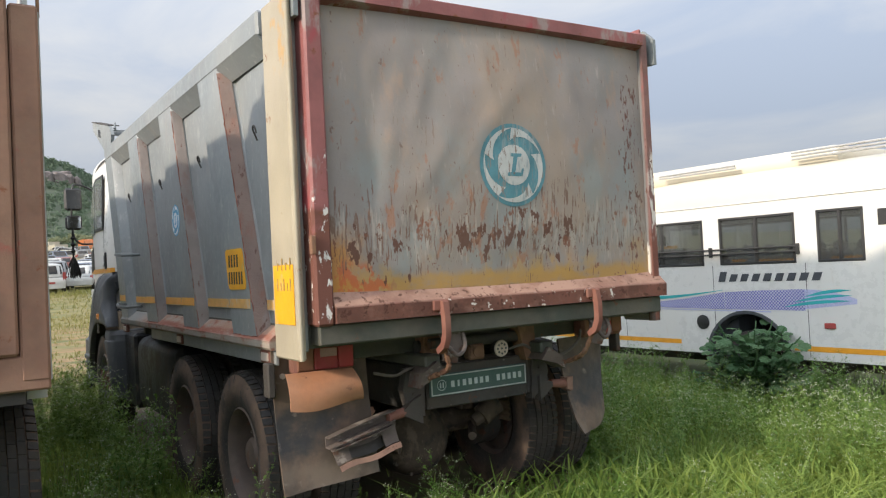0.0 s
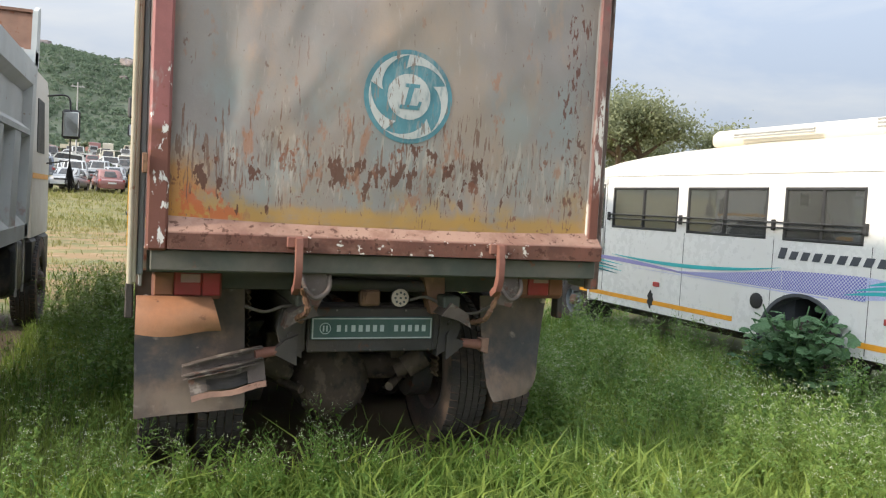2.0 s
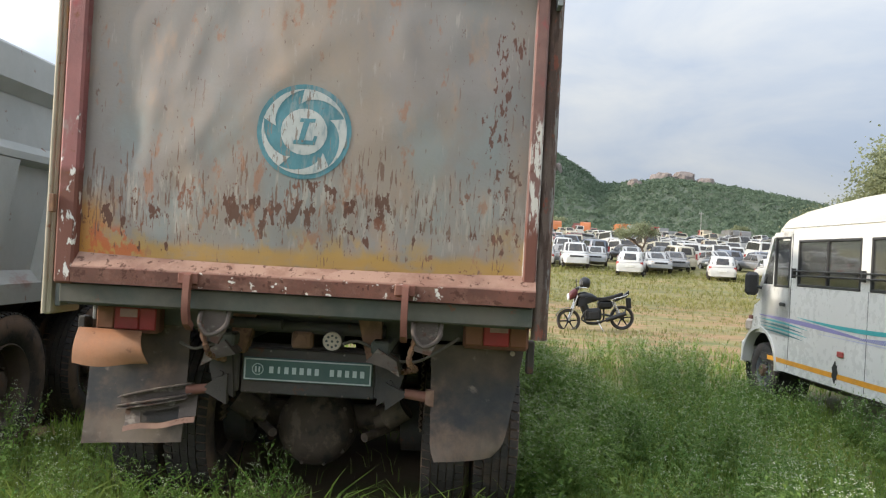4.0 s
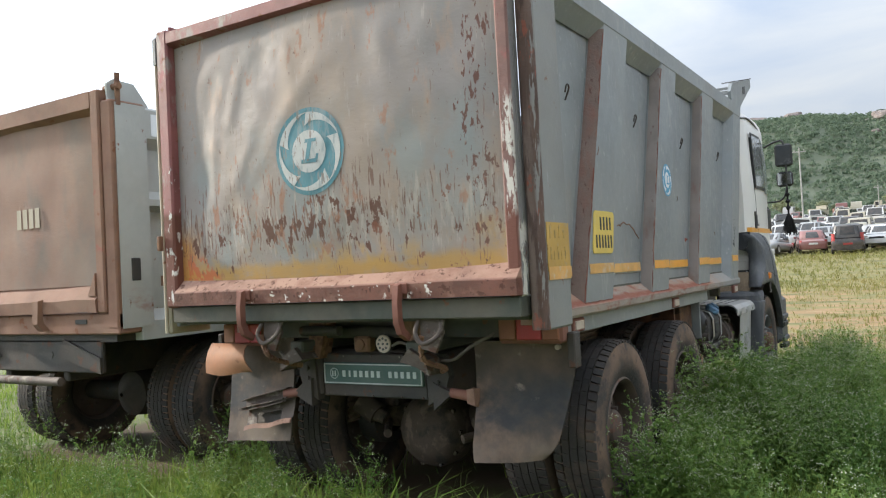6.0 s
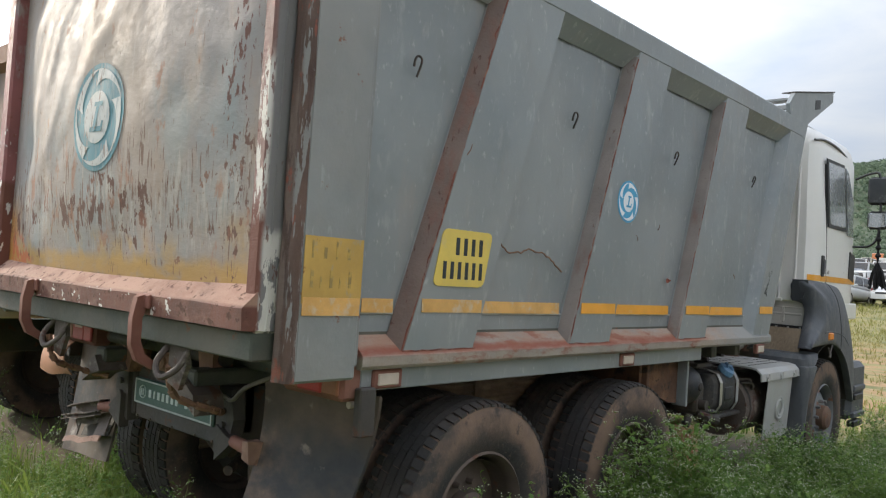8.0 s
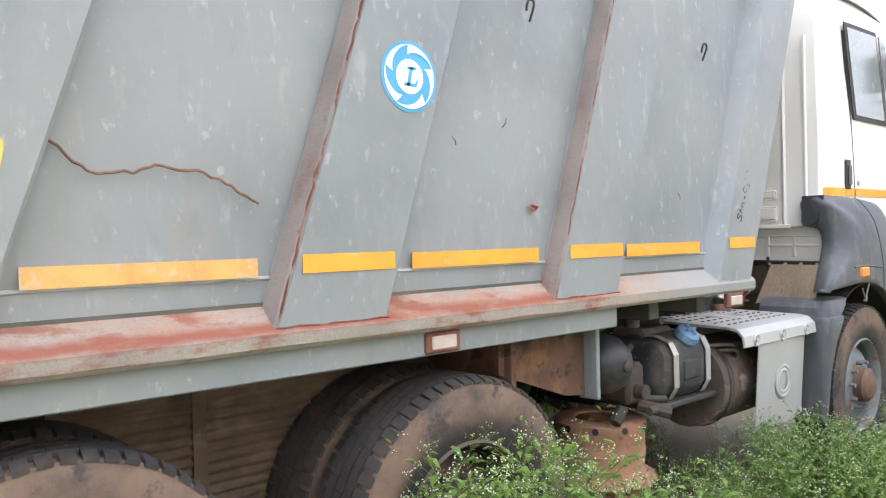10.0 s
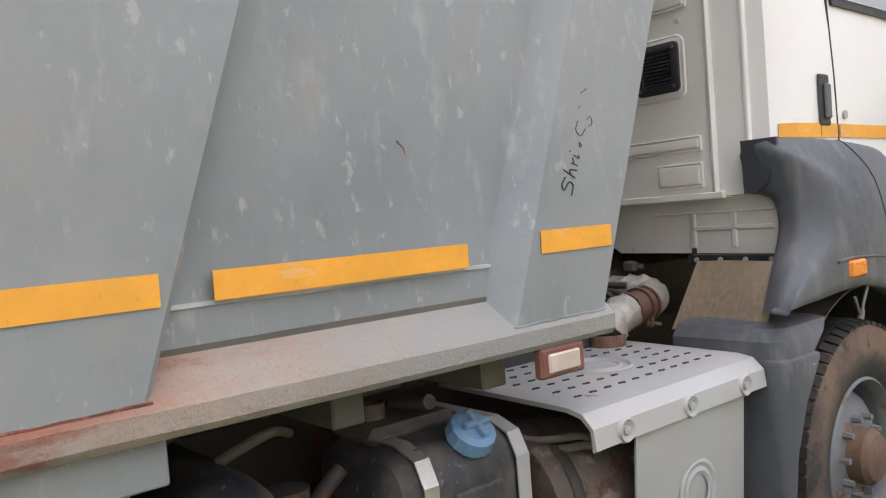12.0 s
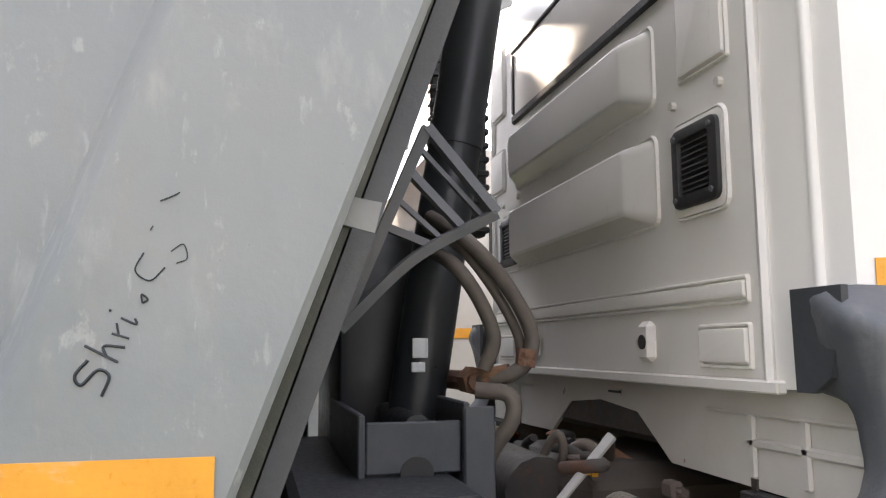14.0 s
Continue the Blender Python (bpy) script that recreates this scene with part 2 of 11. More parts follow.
M["lip"] = surf("dusty_rusted_ledge", (0.30, 0.27, 0.235), 0.8, 0.0, 0.12, 4.0, (
    L_dust(0.7, 2.6, (0.40, 0.31, 0.24)),
    {"col": (0.37, 0.19, 0.12), "s": (9, 3.0, 9), "lo": 0.36, "hi": 0.62, "amt": 0.7, "rough": 0.95, "where": (("Y", -1.0, 3.7, 0.3), ("Z", 1.278, 1.36, 0.004))},
    {"col": (0.255, 0.078, 0.048), "s": (16, 4, 16), "lo": 0.24, "hi": 0.52, "amt": 0.92, "rough": 0.95, "ws": 7.0, "where": (("Y", -1.0, 3.45, 0.25), ("Z", 1.276, 1.308, 0.013))},
    {"col": (0.25, 0.085, 0.05), "s": (14, 5, 14), "lo": 0.52, "hi": 0.66, "amt": 0.8, "where": (("Y", -1.0, 3.7, 0.3),)},
    {"col": (0.24, 0.11, 0.07), "s": 130.0, "lo": 0.50, "hi": 0.70, "amt": 0.35, "where": (("Y", -1.0, 4.2, 0.3),)},
    {"col": (0.27, 0.28, 0.275), "s": 3.0, "lo": 0.25, "hi": 0.55, "amt": 0.7, "where": (("Y", 3.75, 5.2, 0.35),)}), 0.6, 80)
M["gate_panel"] = surf("worn_grey_tailgate", (0.268, 0.232, 0.218), 0.62, 0.0, 0.12, 1.4, (
    {"col": (0.325, 0.245, 0.182), "s": (2.2, 2.2, 1.2), "lo": 0.40, "hi": 0.70, "amt": 0.75},
    {"col": (0.245, 0.275, 0.272), "s": (2.8, 2, 1.6), "lo": 0.40, "hi": 0.62, "amt": 0.75, "where": (("Z", 1.6, 2.36, 0.14),)},
    {"col": (0.23, 0.225, 0.215), "s": (3, 3, 1.5), "lo": 0.42, "hi": 0.66, "amt": 0.6, "where": (("Z", 2.45, 3.2, 0.16),)},
    {"col": (0.43, 0.27, 0.18), "s": (7, 7, 3), "lo": 0.54, "hi": 0.74, "amt": 0.5},
    {"col": (0.45, 0.40, 0.35), "s": (34, 34, 6), "lo": 0.60, "hi": 0.72, "amt": 0.4},
    {"col": (0.42, 0.37, 0.32), "s": (40, 40, 6), "lo": 0.48, "hi": 0.62, "amt": 0.7, "grow": (5.0, 0.3), "thin": (("Z", 1.80, 0.17, 0.10),)},
    {"col": (0.44, 0.25, 0.055), "s": (5, 5, 9), "lo": 0.26, "hi": 0.52, "amt": 0.92, "rough": 0.7, "where": (("Z", 1.47, 1.585, 0.035),)},
    {"col": (0.46, 0.27, 0.06), "s": (9, 9, 5), "lo": 0.47, "hi": 0.62, "amt": 0.6, "where": (("Z", 1.53, 1.67, 0.05),)},
    {"col": (0.46, 0.20, 0.035), "s": (6, 6, 5), "lo": 0.30, "hi": 0.5, "amt": 0.9, "where": (("Z", 1.48, 1.80, 0.08), ("X", -1.15, -0.96, 0.07))},
    {"col": (0.48, 0.10, 0.03), "s": (14, 14, 11), "lo": 0.52, "hi": 0.58, "amt": 0.8, "where": (("Z", 1.50, 1.66, 0.03), ("X", -1.12, -0.78, 0.05))},
    {"col": (0.44, 0.24, 0.04), "s": 3.0, "lo": 0.35, "hi": 0.6, "amt": 0.8, "where": (("Z", 1.48, 1.75, 0.07), ("X", 0.93, 1.15, 0.05))},
    {"col": (0.16, 0.085, 0.06), "s": (64, 64, 6.5), "lo": 0.555, "hi": 0.585, "amt": 0.85, "rough": 0.9, "grow": (4.0, 0.25), "thin": (("Z", 1.82, 0.24, 0.07),)},
    {"col": (0.20, 0.125, 0.09), "s": (60, 60, 5), "lo": 0.66, "hi": 0.69, "amt": 0.7, "grow": (3.0, 0.2)},
    {"col": (0.105, 0.038, 0.024), "det": 8.0, "s": (25, 25, 10), "lo": 0.56, "hi": 0.573, "amt": 0.94, "rough": 0.9, "grow": (6.5, 0.55), "thin": (("Z", 1.765, 0.17, 0.11), ("X", -0.25, 1.1, 0.05))},
    {"col": (0.19, 0.07, 0.04), "s": (26, 26, 15), "lo": 0.61, "hi": 0.63, "amt": 0.85, "rough": 0.9, "grow": (5.5, 0.5), "thin": (("Z", 1.78, 0.22, 0.09),)},
    {"col": (0.33, 0.15, 0.085), "s": (11, 11, 5), "lo": 0.60, "hi": 0.68, "amt": 0.7, "rough": 0.9},
    {"col": (0.13, 0.05, 0.035), "det": 8.0, "s": (36, 36, 12), "lo": 0.54, "hi": 0.56, "amt": 0.9, "rough": 0.9, "grow": (5.0, 0.4), "thin": (("X", 0.995, 0.085, 0.06), ("Z", 2.33, 0.30, 0.05))},
    {"col": (0.12, 0.05, 0.035), "det": 8.0, "s": (24, 24, 16), "lo": 0.555, "hi": 0.575, "amt": 0.9, "rough": 0.9, "grow": (7.0, 0.4), "thin": (("X", 1.0, 0.07, 0.06), ("Z", 1.80, 0.28, 0.04))},
    {"col": (0.15, 0.085, 0.065), "s": (40, 40, 17), "lo": 0.665, "hi": 0.69, "amt": 0.85},
    {"col": (0.075, 0.045, 0.03), "s": (7, 7, 30), "lo": 0.42, "hi": 0.56, "amt": 0.8, "where": (("Z", 1.480, 1.506, 0.010),)},
    L_dust(0.22, 1.2, (0.34, 0.27, 0.21))), 0.3, 26)
M["gate_frame"] = surf("red_tailgate_frame", (0.27, 0.095, 0.09), 0.55, 0.0, 0.2, 3.0, (
    {"col": (0.31, 0.27, 0.25), "s": (5, 5, 2.2), "lo": 0.54, "hi": 0.61, "amt": 0.7},
    {"col": (0.34, 0.045, 0.055), "s": (4, 4, 2), "lo": 0.58, "hi": 0.66, "amt": 0.7, "where": (("Z", 1.75, 3.2, 0.06),)},
    {"col": (0.15, 0.056, 0.037), "s": 3.0, "lo": 0.25, "hi": 0.4, "amt": 0.92, "rough": 0.8, "where": (("Z", 1.2, 1.93, 0.02),)},
    {"col": (0.70, 0.68, 0.64), "s": (26, 26, 12), "lo": 0.60, "hi": 0.64, "amt": 0.9, "where": (("Z", 1.38, 2.2, 0.02),)},
    L_rust(0.35, 13.0)), 0.4, 55)
M["gate_rail"] = surf("rust_red_bottom_rail", (0.15, 0.058, 0.04), 0.75, 0.0, 0.25, 4.0, (
    {"col": (0.43, 0.27, 0.20), "s": (2, 2, 2), "lo": 0.2, "hi": 0.55, "amt": 0.85, "rough": 0.95, "where": (("Z", 1.452, 1.7, 0.008),)},
    {"col": (0.24, 0.12, 0.085), "s": (6, 6, 8), "lo": 0.5, "hi": 0.65, "amt": 0.7}, L_rust(0.5, 26.0, DARK_RUST, 0.8),
    {"col": (0.72, 0.68, 0.62), "s": (19, 19, 22), "lo": 0.60, "hi": 0.62, "amt": 0.9, "where": (("Z", 1.37, 1.452, 0.008), ("X", -0.55, 0.75, 0.05))}), 0.5, 60)
M["rear_post"] = surf("brown_rusted_body_post", (0.16, 0.075, 0.05), 0.7, 0.0, 0.25, 4.0, (
    {"col": (0.25, 0.25, 0.25), "s": (4, 4, 1.2), "lo": 0.48, "hi": 0.6, "amt": 0.85},
    {"col": (0.62, 0.60, 0.57), "s": (30, 30, 9), "lo": 0.66, "hi": 0.70, "amt": 0.85},
    L_rust(0.35, 17.0)), 0.45, 55)
M["peeled_post"] = surf("brown_post_with_peeling_white_paint", (0.225, 0.115, 0.098), 0.65, 0.0, 0.2, 4.0, (
    {"col": (0.33, 0.05, 0.055), "s": (4, 4, 2), "lo": 0.56, "hi": 0.64, "amt": 0.7, "where": (("Z", 1.9, 3.2, 0.06),)},
    {"col": (0.185, 0.182, 0.18), "s": (5, 5, 1.5), "lo": 0.25, "hi": 0.4, "amt": 0.95, "where": (("Y", 0.028, 0.2, 0.008),)},
    {"col": (0.15, 0.055, 0.038), "s": 3.0, "lo": 0.25, "hi": 0.4, "amt": 0.95, "rough": 0.85, "where": (("Z", 1.2, 1.80, 0.05), ("Y", -0.1, 0.030, 0.01))},
    {"col": (0.62, 0.59, 0.54), "det": 6.0, "s": (30, 30, 7), "lo": 0.50, "hi": 0.53, "amt": 0.9, "where": (("Z", 1.76, 2.30, 0.06), ("Y", -0.1, 0.030, 0.01), ("X", 1.12, 1.20, 0.012))},
    {"col": (0.60, 0.57, 0.52), "det": 6.0, "s": (20, 20, 7), "lo": 0.46, "hi": 0.49, "amt": 0.95, "where": (("Z", 1.30, 1.70, 0.03), ("Y", 0.028, 0.2, 0.01))},
    {"col": (0.13, 0.05, 0.035), "det": 8.0, "s": (30, 30, 9), "lo": 0.63, "hi": 0.65, "amt": 0.85, "rough": 0.9}), 0.5, 60)
M["edge_brown"] = surf("brown_rusted_edge", (0.115, 0.068, 0.052), 0.75, 0.0, 0.25, 4.0, (
    {"col": (0.17, 0.125, 0.105), "s": (9, 9, 1.2), "lo": 0.45, "hi": 0.62, "amt": 0.8}, {"col": (0.06, 0.032, 0.025), "s": (26, 26, 4), "lo": 0.54, "hi": 0.64, "amt": 0.8},
    {"col": (0.24, 0.235, 0.225), "det": 7.0, "s": (30, 30, 5), "lo": 0.52, "hi": 0.55, "amt": 0.9, "where": (("X", 1.236, 1.30, 0.012),)},
    {"col": (0.26, 0.07, 0.04), "s": (20, 20, 9), "lo": 0.60, "hi": 0.66, "amt": 0.7}), 0.55, 60)
M["plate_yellow"] = surf("pale_yellow_paint", (0.68, 0.50, 0.10), 0.5, 0.0, 0.08, 6.0, ({"col": (0.55, 0.45, 0.2), "s": 9.0, "lo": 0.58, "hi": 0.7, "amt": 0.5},), 0.1)
M["hub_rust"] = surf("muddy_rusted_hub", (0.15, 0.085, 0.055), 0.85, 0.0, 0.2, 6.0, (L_dust(0.4, 7.0, (0.24, 0.18, 0.13)), L_rust(0.45, 20.0)), 0.4)
M["weld"] = surf("pale_painted_weld", (0.40, 0.405, 0.40), 0.6, 0.0, 0.15, 9.0, (), 0.3, 90)
M["post_tan"] = surf("grey_tan_post_paint", (0.40, 0.345, 0.25), 0.5, 0.0, 0.12, 2.0, (L_dust(0.4, 2.0, (0.38, 0.33, 0.27)), {"col": (0.5, 0.27, 0.06), "s": (6, 6, 4), "lo": 0.55, "hi": 0.65, "amt": 0.6, "where": (("Z", 2.6, 3.0, 0.06),)}, L_rust(0.25, 11.0)), 0.2)
M["yellow"] = surf("faded_yellow_paint", (0.50, 0.31, 0.07), 0.55, 0.0, 0.12, 6.0, ({"col": (0.30, 0.28, 0.22), "s": (18, 18, 9), "lo": 0.56, "hi": 0.68, "amt": 0.6}, L_rust(0.15, 20.0)), 0.1)
M["post_grey"] = surf("dull_grey_post_paint", (0.215, 0.225, 0.225), 0.5, 0.0, 0.12, 2.0, (L_dust(0.35, 2.0, (0.33, 0.29, 0.25)), {"col": (0.34, 0.35, 0.34), "s": (24, 24, 8), "lo": 0.60, "hi": 0.70, "amt": 0.5}, L_rust(0.22, 13.0)), 0.2)
M["faint_paint"] = surf("faded_brown_lettering", (0.30, 0.21, 0.07), 0.6, 0.0, 0.2, 9.0, ({"col": (0.48, 0.31, 0.07), "s": 40.0, "lo": 0.45, "hi": 0.60, "amt": 0.9},), 0.0)
M["bright_yellow"] = surf("bright_yellow_paint", (0.78, 0.38, 0.015), 0.5, 0.0, 0.08, 6.0, ({"col": (0.55, 0.40, 0.2), "s": 9.0, "lo": 0.58, "hi": 0.7, "amt": 0.6},), 0.1)
M["tape"] = surf("orange_reflective_tape", (0.80, 0.36, 0.035), 0.35, 0.0, 0.07, 8.0, ({"col": (0.70, 0.52, 0.35), "s": (30, 9, 24), "lo": 0.57, "hi": 0.72, "amt": 0.5},), 0.08, 90)
M["old_tape"] = surf("faded_reflective_tape", (0.66, 0.37, 0.11), 0.5, 0.0, 0.12, 8.0, ({"col": (0.55, 0.47, 0.36), "s": 14.0, "lo": 0.5, "hi": 0.65, "amt": 0.7},), 0.1)
M["teal"] = surf("teal_emblem_paint", (0.085, 0.22, 0.26), 0.65, 0.0, 0.15, 9.0, ({"col": (0.22, 0.20, 0.18), "s": (52, 52, 9), "lo": 0.585, "hi": 0.62, "amt": 0.8}, {"col": (0.22, 0.29, 0.30), "s": (40, 40, 9), "lo": 0.52, "hi": 0.66, "amt": 0.7}, {"col": (0.30, 0.29, 0.27), "s": (9, 9, 4), "lo": 0.56, "hi": 0.72, "amt": 0.6}, L_rust(0.25, 25.0, (0.18, 0.12, 0.09))), 0.1)
M["emblem_white"] = surf("worn_white_emblem_paint", (0.47, 0.475, 0.455), 0.65, 0.0, 0.1, 9.0, ({"col": (0.19, 0.13, 0.10), "s": (48, 48, 9), "lo": 0.60, "hi": 0.63, "amt": 0.85}, {"col": (0.25, 0.30, 0.31), "s": (46, 46, 10), "lo": 0.54, "hi": 0.66, "amt": 0.75},), 0.1)
M["decal_blue"] = surf("blue_decal", (0.06, 0.33, 0.55), 0.4, 0.0, 0.08, 9.0)
M["decal_white"] = surf("white_decal", (0.78, 0.80, 0.82), 0.4, 0.0, 0.04, 9.0)
M["chassis"] = surf("dusty_black_chassis", (0.036, 0.035, 0.034), 0.65, 0.0, 0.3, 4.0, (L_dust(0.42, 3.0, (0.14, 0.098, 0.07)), L_rust(0.40, 8.0, (0.10, 0.048, 0.032))), 0.4, 50)
M["subframe"] = surf("grey_green_subframe", (0.06, 0.068, 0.055), 0.6, 0.0, 0.2, 4.0, (L_dust(0.45, 3.0, (0.22, 0.17, 0.13)), L_rust(0.3, 8.0)), 0.3)
M["rusty"] = surf("rusted_steel", (0.19, 0.095, 0.055), 0.85, 0.0, 0.25, 6.0, (L_rust(0.50, 9.0, DARK_RUST), {"col": (0.30, 0.155, 0.075), "s": (12, 12, 7), "lo": 0.50, "hi": 0.66, "amt": 0.7}, L_dust(0.3, 4.0, (0.28, 0.19, 0.14))), 0.5, 60)
M["edge_rust"] = surf("dark_red_edge_rust", (0.17, 0.055, 0.035), 0.9, 0.0, 0.25, 9.0, ({"col": (0.30, 0.16, 0.11), "s": (20, 20, 12), "lo": 0.52, "hi": 0.62, "amt": 0.8},), 0.6, 80)
M["ribbed_mud"] = surf("mud_caked_ribbed_sheet", (0.165, 0.115, 0.075), 0.9, 0.0, 0.2, 3.0, ({"col": (0.24, 0.175, 0.12), "s": (5, 5, 14), "lo": 0.45, "hi": 0.65, "amt": 0.6}, {"col": (0.085, 0.065, 0.05), "s": (6, 4, 4), "lo": 0.52, "hi": 0.66, "amt": 0.7}), 0.5, 50)
M["copper_sheet"] = surf("bent_orange_sheet", (0.42, 0.18, 0.088), 0.65, 0.0, 0.2, 4.0, (L_rust(0.35, 7.0, (0.16, 0.06, 0.035)), L_dust(0.35, 3.0)), 0.25)
M["orange_spot"] = surf("fresh_red_rust", (0.36, 0.12, 0.09), 0.85, 0.0, 0.2, 20.0, (), 0.4)
M["dull_rust"] = surf("grey_brown_bent_steel", (0.11, 0.085, 0.072), 0.7, 0.0, 0.25, 5.0, (L_rust(0.5, 9.0, (0.10, 0.05, 0.035)), {"col": (0.30, 0.26, 0.22), "s": (9, 9, 14), "lo": 0.55, "hi": 0.68, "amt": 0.7}), 0.5, 50)
M["rubber"] = surf("dusty_tyre_rubber", (0.030, 0.029, 0.029), 0.75, 0.0, 0.2, 5.0, (L_dust(0.35, 3.5, (0.12, 0.09, 0.072)), {"col": (0.16, 0.10, 0.07), "s": 5.0, "lo": 0.52, "hi": 0.75, "amt": 0.45}), 0.4, 70)
M["tyre_wall"] = surf("mud_stained_tyre_wall", (0.030, 0.029, 0.029), 0.75, 0.0, 0.2, 5.0, (
    L_dust(0.55, 4.0, (0.115, 0.085, 0.068)),
    {"col": (0.225, 0.145, 0.10), "s": 4.0, "lo": 0.30, "hi": 0.64, "amt": 0.8, "rough": 0.95, "ws": 5.0, "where": (("R", 0.385, 0.56, 0.045),)},
    {"col": (0.028, 0.028, 0.030), "s": 7.0, "lo": 0.56, "hi": 0.64, "amt": 0.75},
    {"col": (0.17, 0.12, 0.09), "s": (14, 60, 60), "lo": 0.56, "hi": 0.70, "amt": 0.5}), 0.35, 60)
M["rim"] = surf("dusty_wheel_rim", (0.085, 0.065, 0.055), 0.7, 0.0, 0.2, 5.0, (L_rust(0.45, 6.0, (0.13, 0.06, 0.04)), L_dust(0.4, 4.0, (0.2, 0.14, 0.10))), 0.3)
M["grey_rim"] = surf("grey_painted_rim", (0.16, 0.18, 0.20), 0.55, 0.0, 0.15, 5.0, (L_rust(0.5, 7.0), L_dust(0.4, 4.0, (0.25, 0.18, 0.13))), 0.25)
M["flap"] = surf("dusty_rubber_mudflap", (0.085, 0.064, 0.050), 0.65, 0.0, 0.25, 2.0, (
    {"col": (0.20, 0.13, 0.088), "s": (3, 3, 2.2), "lo": 0.45, "hi": 0.65, "amt": 0.8},
    {"col": (0.026, 0.029, 0.035), "s": (3.2, 3, 4), "lo": 0.40, "hi": 0.62, "amt": 0.9, "where": (("Z", 0.60, 0.92, 0.08),)},
    {"col": (0.17, 0.13, 0.10), "s": (4, 4, 3), "lo": 0.35, "hi": 0.6, "amt": 0.8, "where": (("Z", 0.44, 0.59, 0.05),)},
    {"col": (0.15, 0.10, 0.07), "s": (3, 3, 3), "lo": 0.35, "hi": 0.6, "amt": 0.8, "where": (("Z", 0.95, 1.22, 0.06),)},
    {"col": (0.27, 0.22, 0.18), "s": (8, 8, 9), "lo": 0.6, "hi": 0.7, "amt": 0.6}), 0.15)
M["red_lens"] = surf("dusty_red_lamp_lens", (0.40, 0.030, 0.030), 0.4, 0.0, 0.1, 9.0, (L_dust(0.45, 5.0, (0.26, 0.11, 0.085)),), 0.05)
M["brown_lens"] = surf("dusty_brown_lens", (0.24, 0.085, 0.04), 0.45, 0.0, 0.12, 9.0, (L_dust(0.4, 5.0, (0.28, 0.16, 0.10)),), 0.1)
M["pink_lens"] = surf("dusty_pink_white_lens", (0.42, 0.24, 0.22), 0.4, 0.0, 0.1, 9.0, (), 0.05)
M["pink_rust"] = surf("scraped_pinkish_rust", (0.24, 0.135, 0.10), 0.75, 0.0, 0.2, 8.0, (L_rust(0.4, 14.0, (0.11, 0.05, 0.035)), L_dust(0.3, 6.0)), 0.4, 60)
M["pale_lens"] = surf("dusty_pale_lens", (0.55, 0.47, 0.40), 0.35, 0.0, 0.1, 9.0, (L_dust(0.4, 6.0),), 0.05)
M["amber_lens"] = surf("amber_lens", (0.75, 0.22, 0.02), 0.25, 0.0, 0.08, 9.0, (), 0.05)
M["lamp_rust"] = surf("rust_red_lamp_housing", (0.18, 0.062, 0.045), 0.7, 0.0, 0.2, 5.0, (L_dust(0.5, 4.0, (0.30, 0.17, 0.12)),), 0.3)
M["sign_green"] = surf("dark_green_plate", (0.035, 0.085, 0.075), 0.45, 0.0, 0.1, 6.0, (L_dust(0.25, 4.0, (0.2, 0.2, 0.18)),), 0.08)
M["sign_line"] = surf("dusty_white_plate_line", (0.42, 0.45, 0.44), 0.5, 0.0, 0.15, 9.0, (L_dust(0.3, 9.0, (0.2, 0.19, 0.17)),))
M["sign_white"] = surf("plate_white_lettering", (0.40, 0.45, 0.44), 0.5, 0.0, 0.08, 9.0)
M["cab_white"] = surf("white_cab_paint", (0.78, 0.765, 0.73), 0.30, 0.0, 0.03, 1.2, (L_dust(0.22, 1.2, (0.62, 0.55, 0.47)),), 0.03, 20, coat=0.3)
M["cab_rear"] = surf("dull_white_rear_wall", (0.80, 0.775, 0.725), 0.42, 0.0, 0.03, 1.2, (L_dust(0.3, 1.4, (0.70, 0.65, 0.58)), {"col": (0.52, 0.47, 0.41), "s": (30, 30, 5), "lo": 0.62, "hi": 0.74, "amt": 0.3}), 0.05, 20)
# beige base of the pane: dust plus a reflection painted into the colour
M["pale_reflection_pane"] = surf("dusty_pane_painted_reflection", (0.50, 0.47, 0.42), 0.35, 0.0, 0.05, 2.0, (L_dust(0.3, 2.0, (0.5, 0.45, 0.38)),), 0.0)
M["cab_dusty"] = surf("dusty_white_sheet", (0.62, 0.60, 0.56), 0.5, 0.0, 0.06, 2.0, (L_dust(0.4, 2.0, (0.48, 0.42, 0.35)), L_rust(0.1, 12.0)), 0.1)
M["fender"] = surf("grey_plastic_fender", (0.060, 0.066, 0.076), 0.52, 0.0, 0.1, 2.0, (L_dust(0.38, 2.0, (0.20, 0.20, 0.20)), {"col": (0.17, 0.165, 0.16), "s": (9, 9, 2.5), "lo": 0.52, "hi": 0.72, "amt": 0.5}, {"col": (0.3, 0.3, 0.3), "s": (50, 9, 30), "lo": 0.7, "hi": 0.74, "amt": 0.6}), 0.2, 90)
M["black"] = surf("black_plastic", (0.018, 0.018, 0.019), 0.5, 0.0, 0.2, 6.0, (L_dust(0.2, 4.0, (0.12, 0.11, 0.1)),), 0.1)
M["tank"] = surf("dusty_dark_plastic_tank", (0.020, 0.022, 0.026), 0.45, 0.0, 0.2, 5.0, ({"col": (0.13, 0.105, 0.085), "s": (7, 7, 5), "lo": 0.46, "hi": 0.70, "amt": 0.75, "rough": 0.95}, {"col": (0.20, 0.17, 0.145), "s": (40, 40, 18), "lo": 0.64, "hi": 0.72, "amt": 0.5}), 0.2)
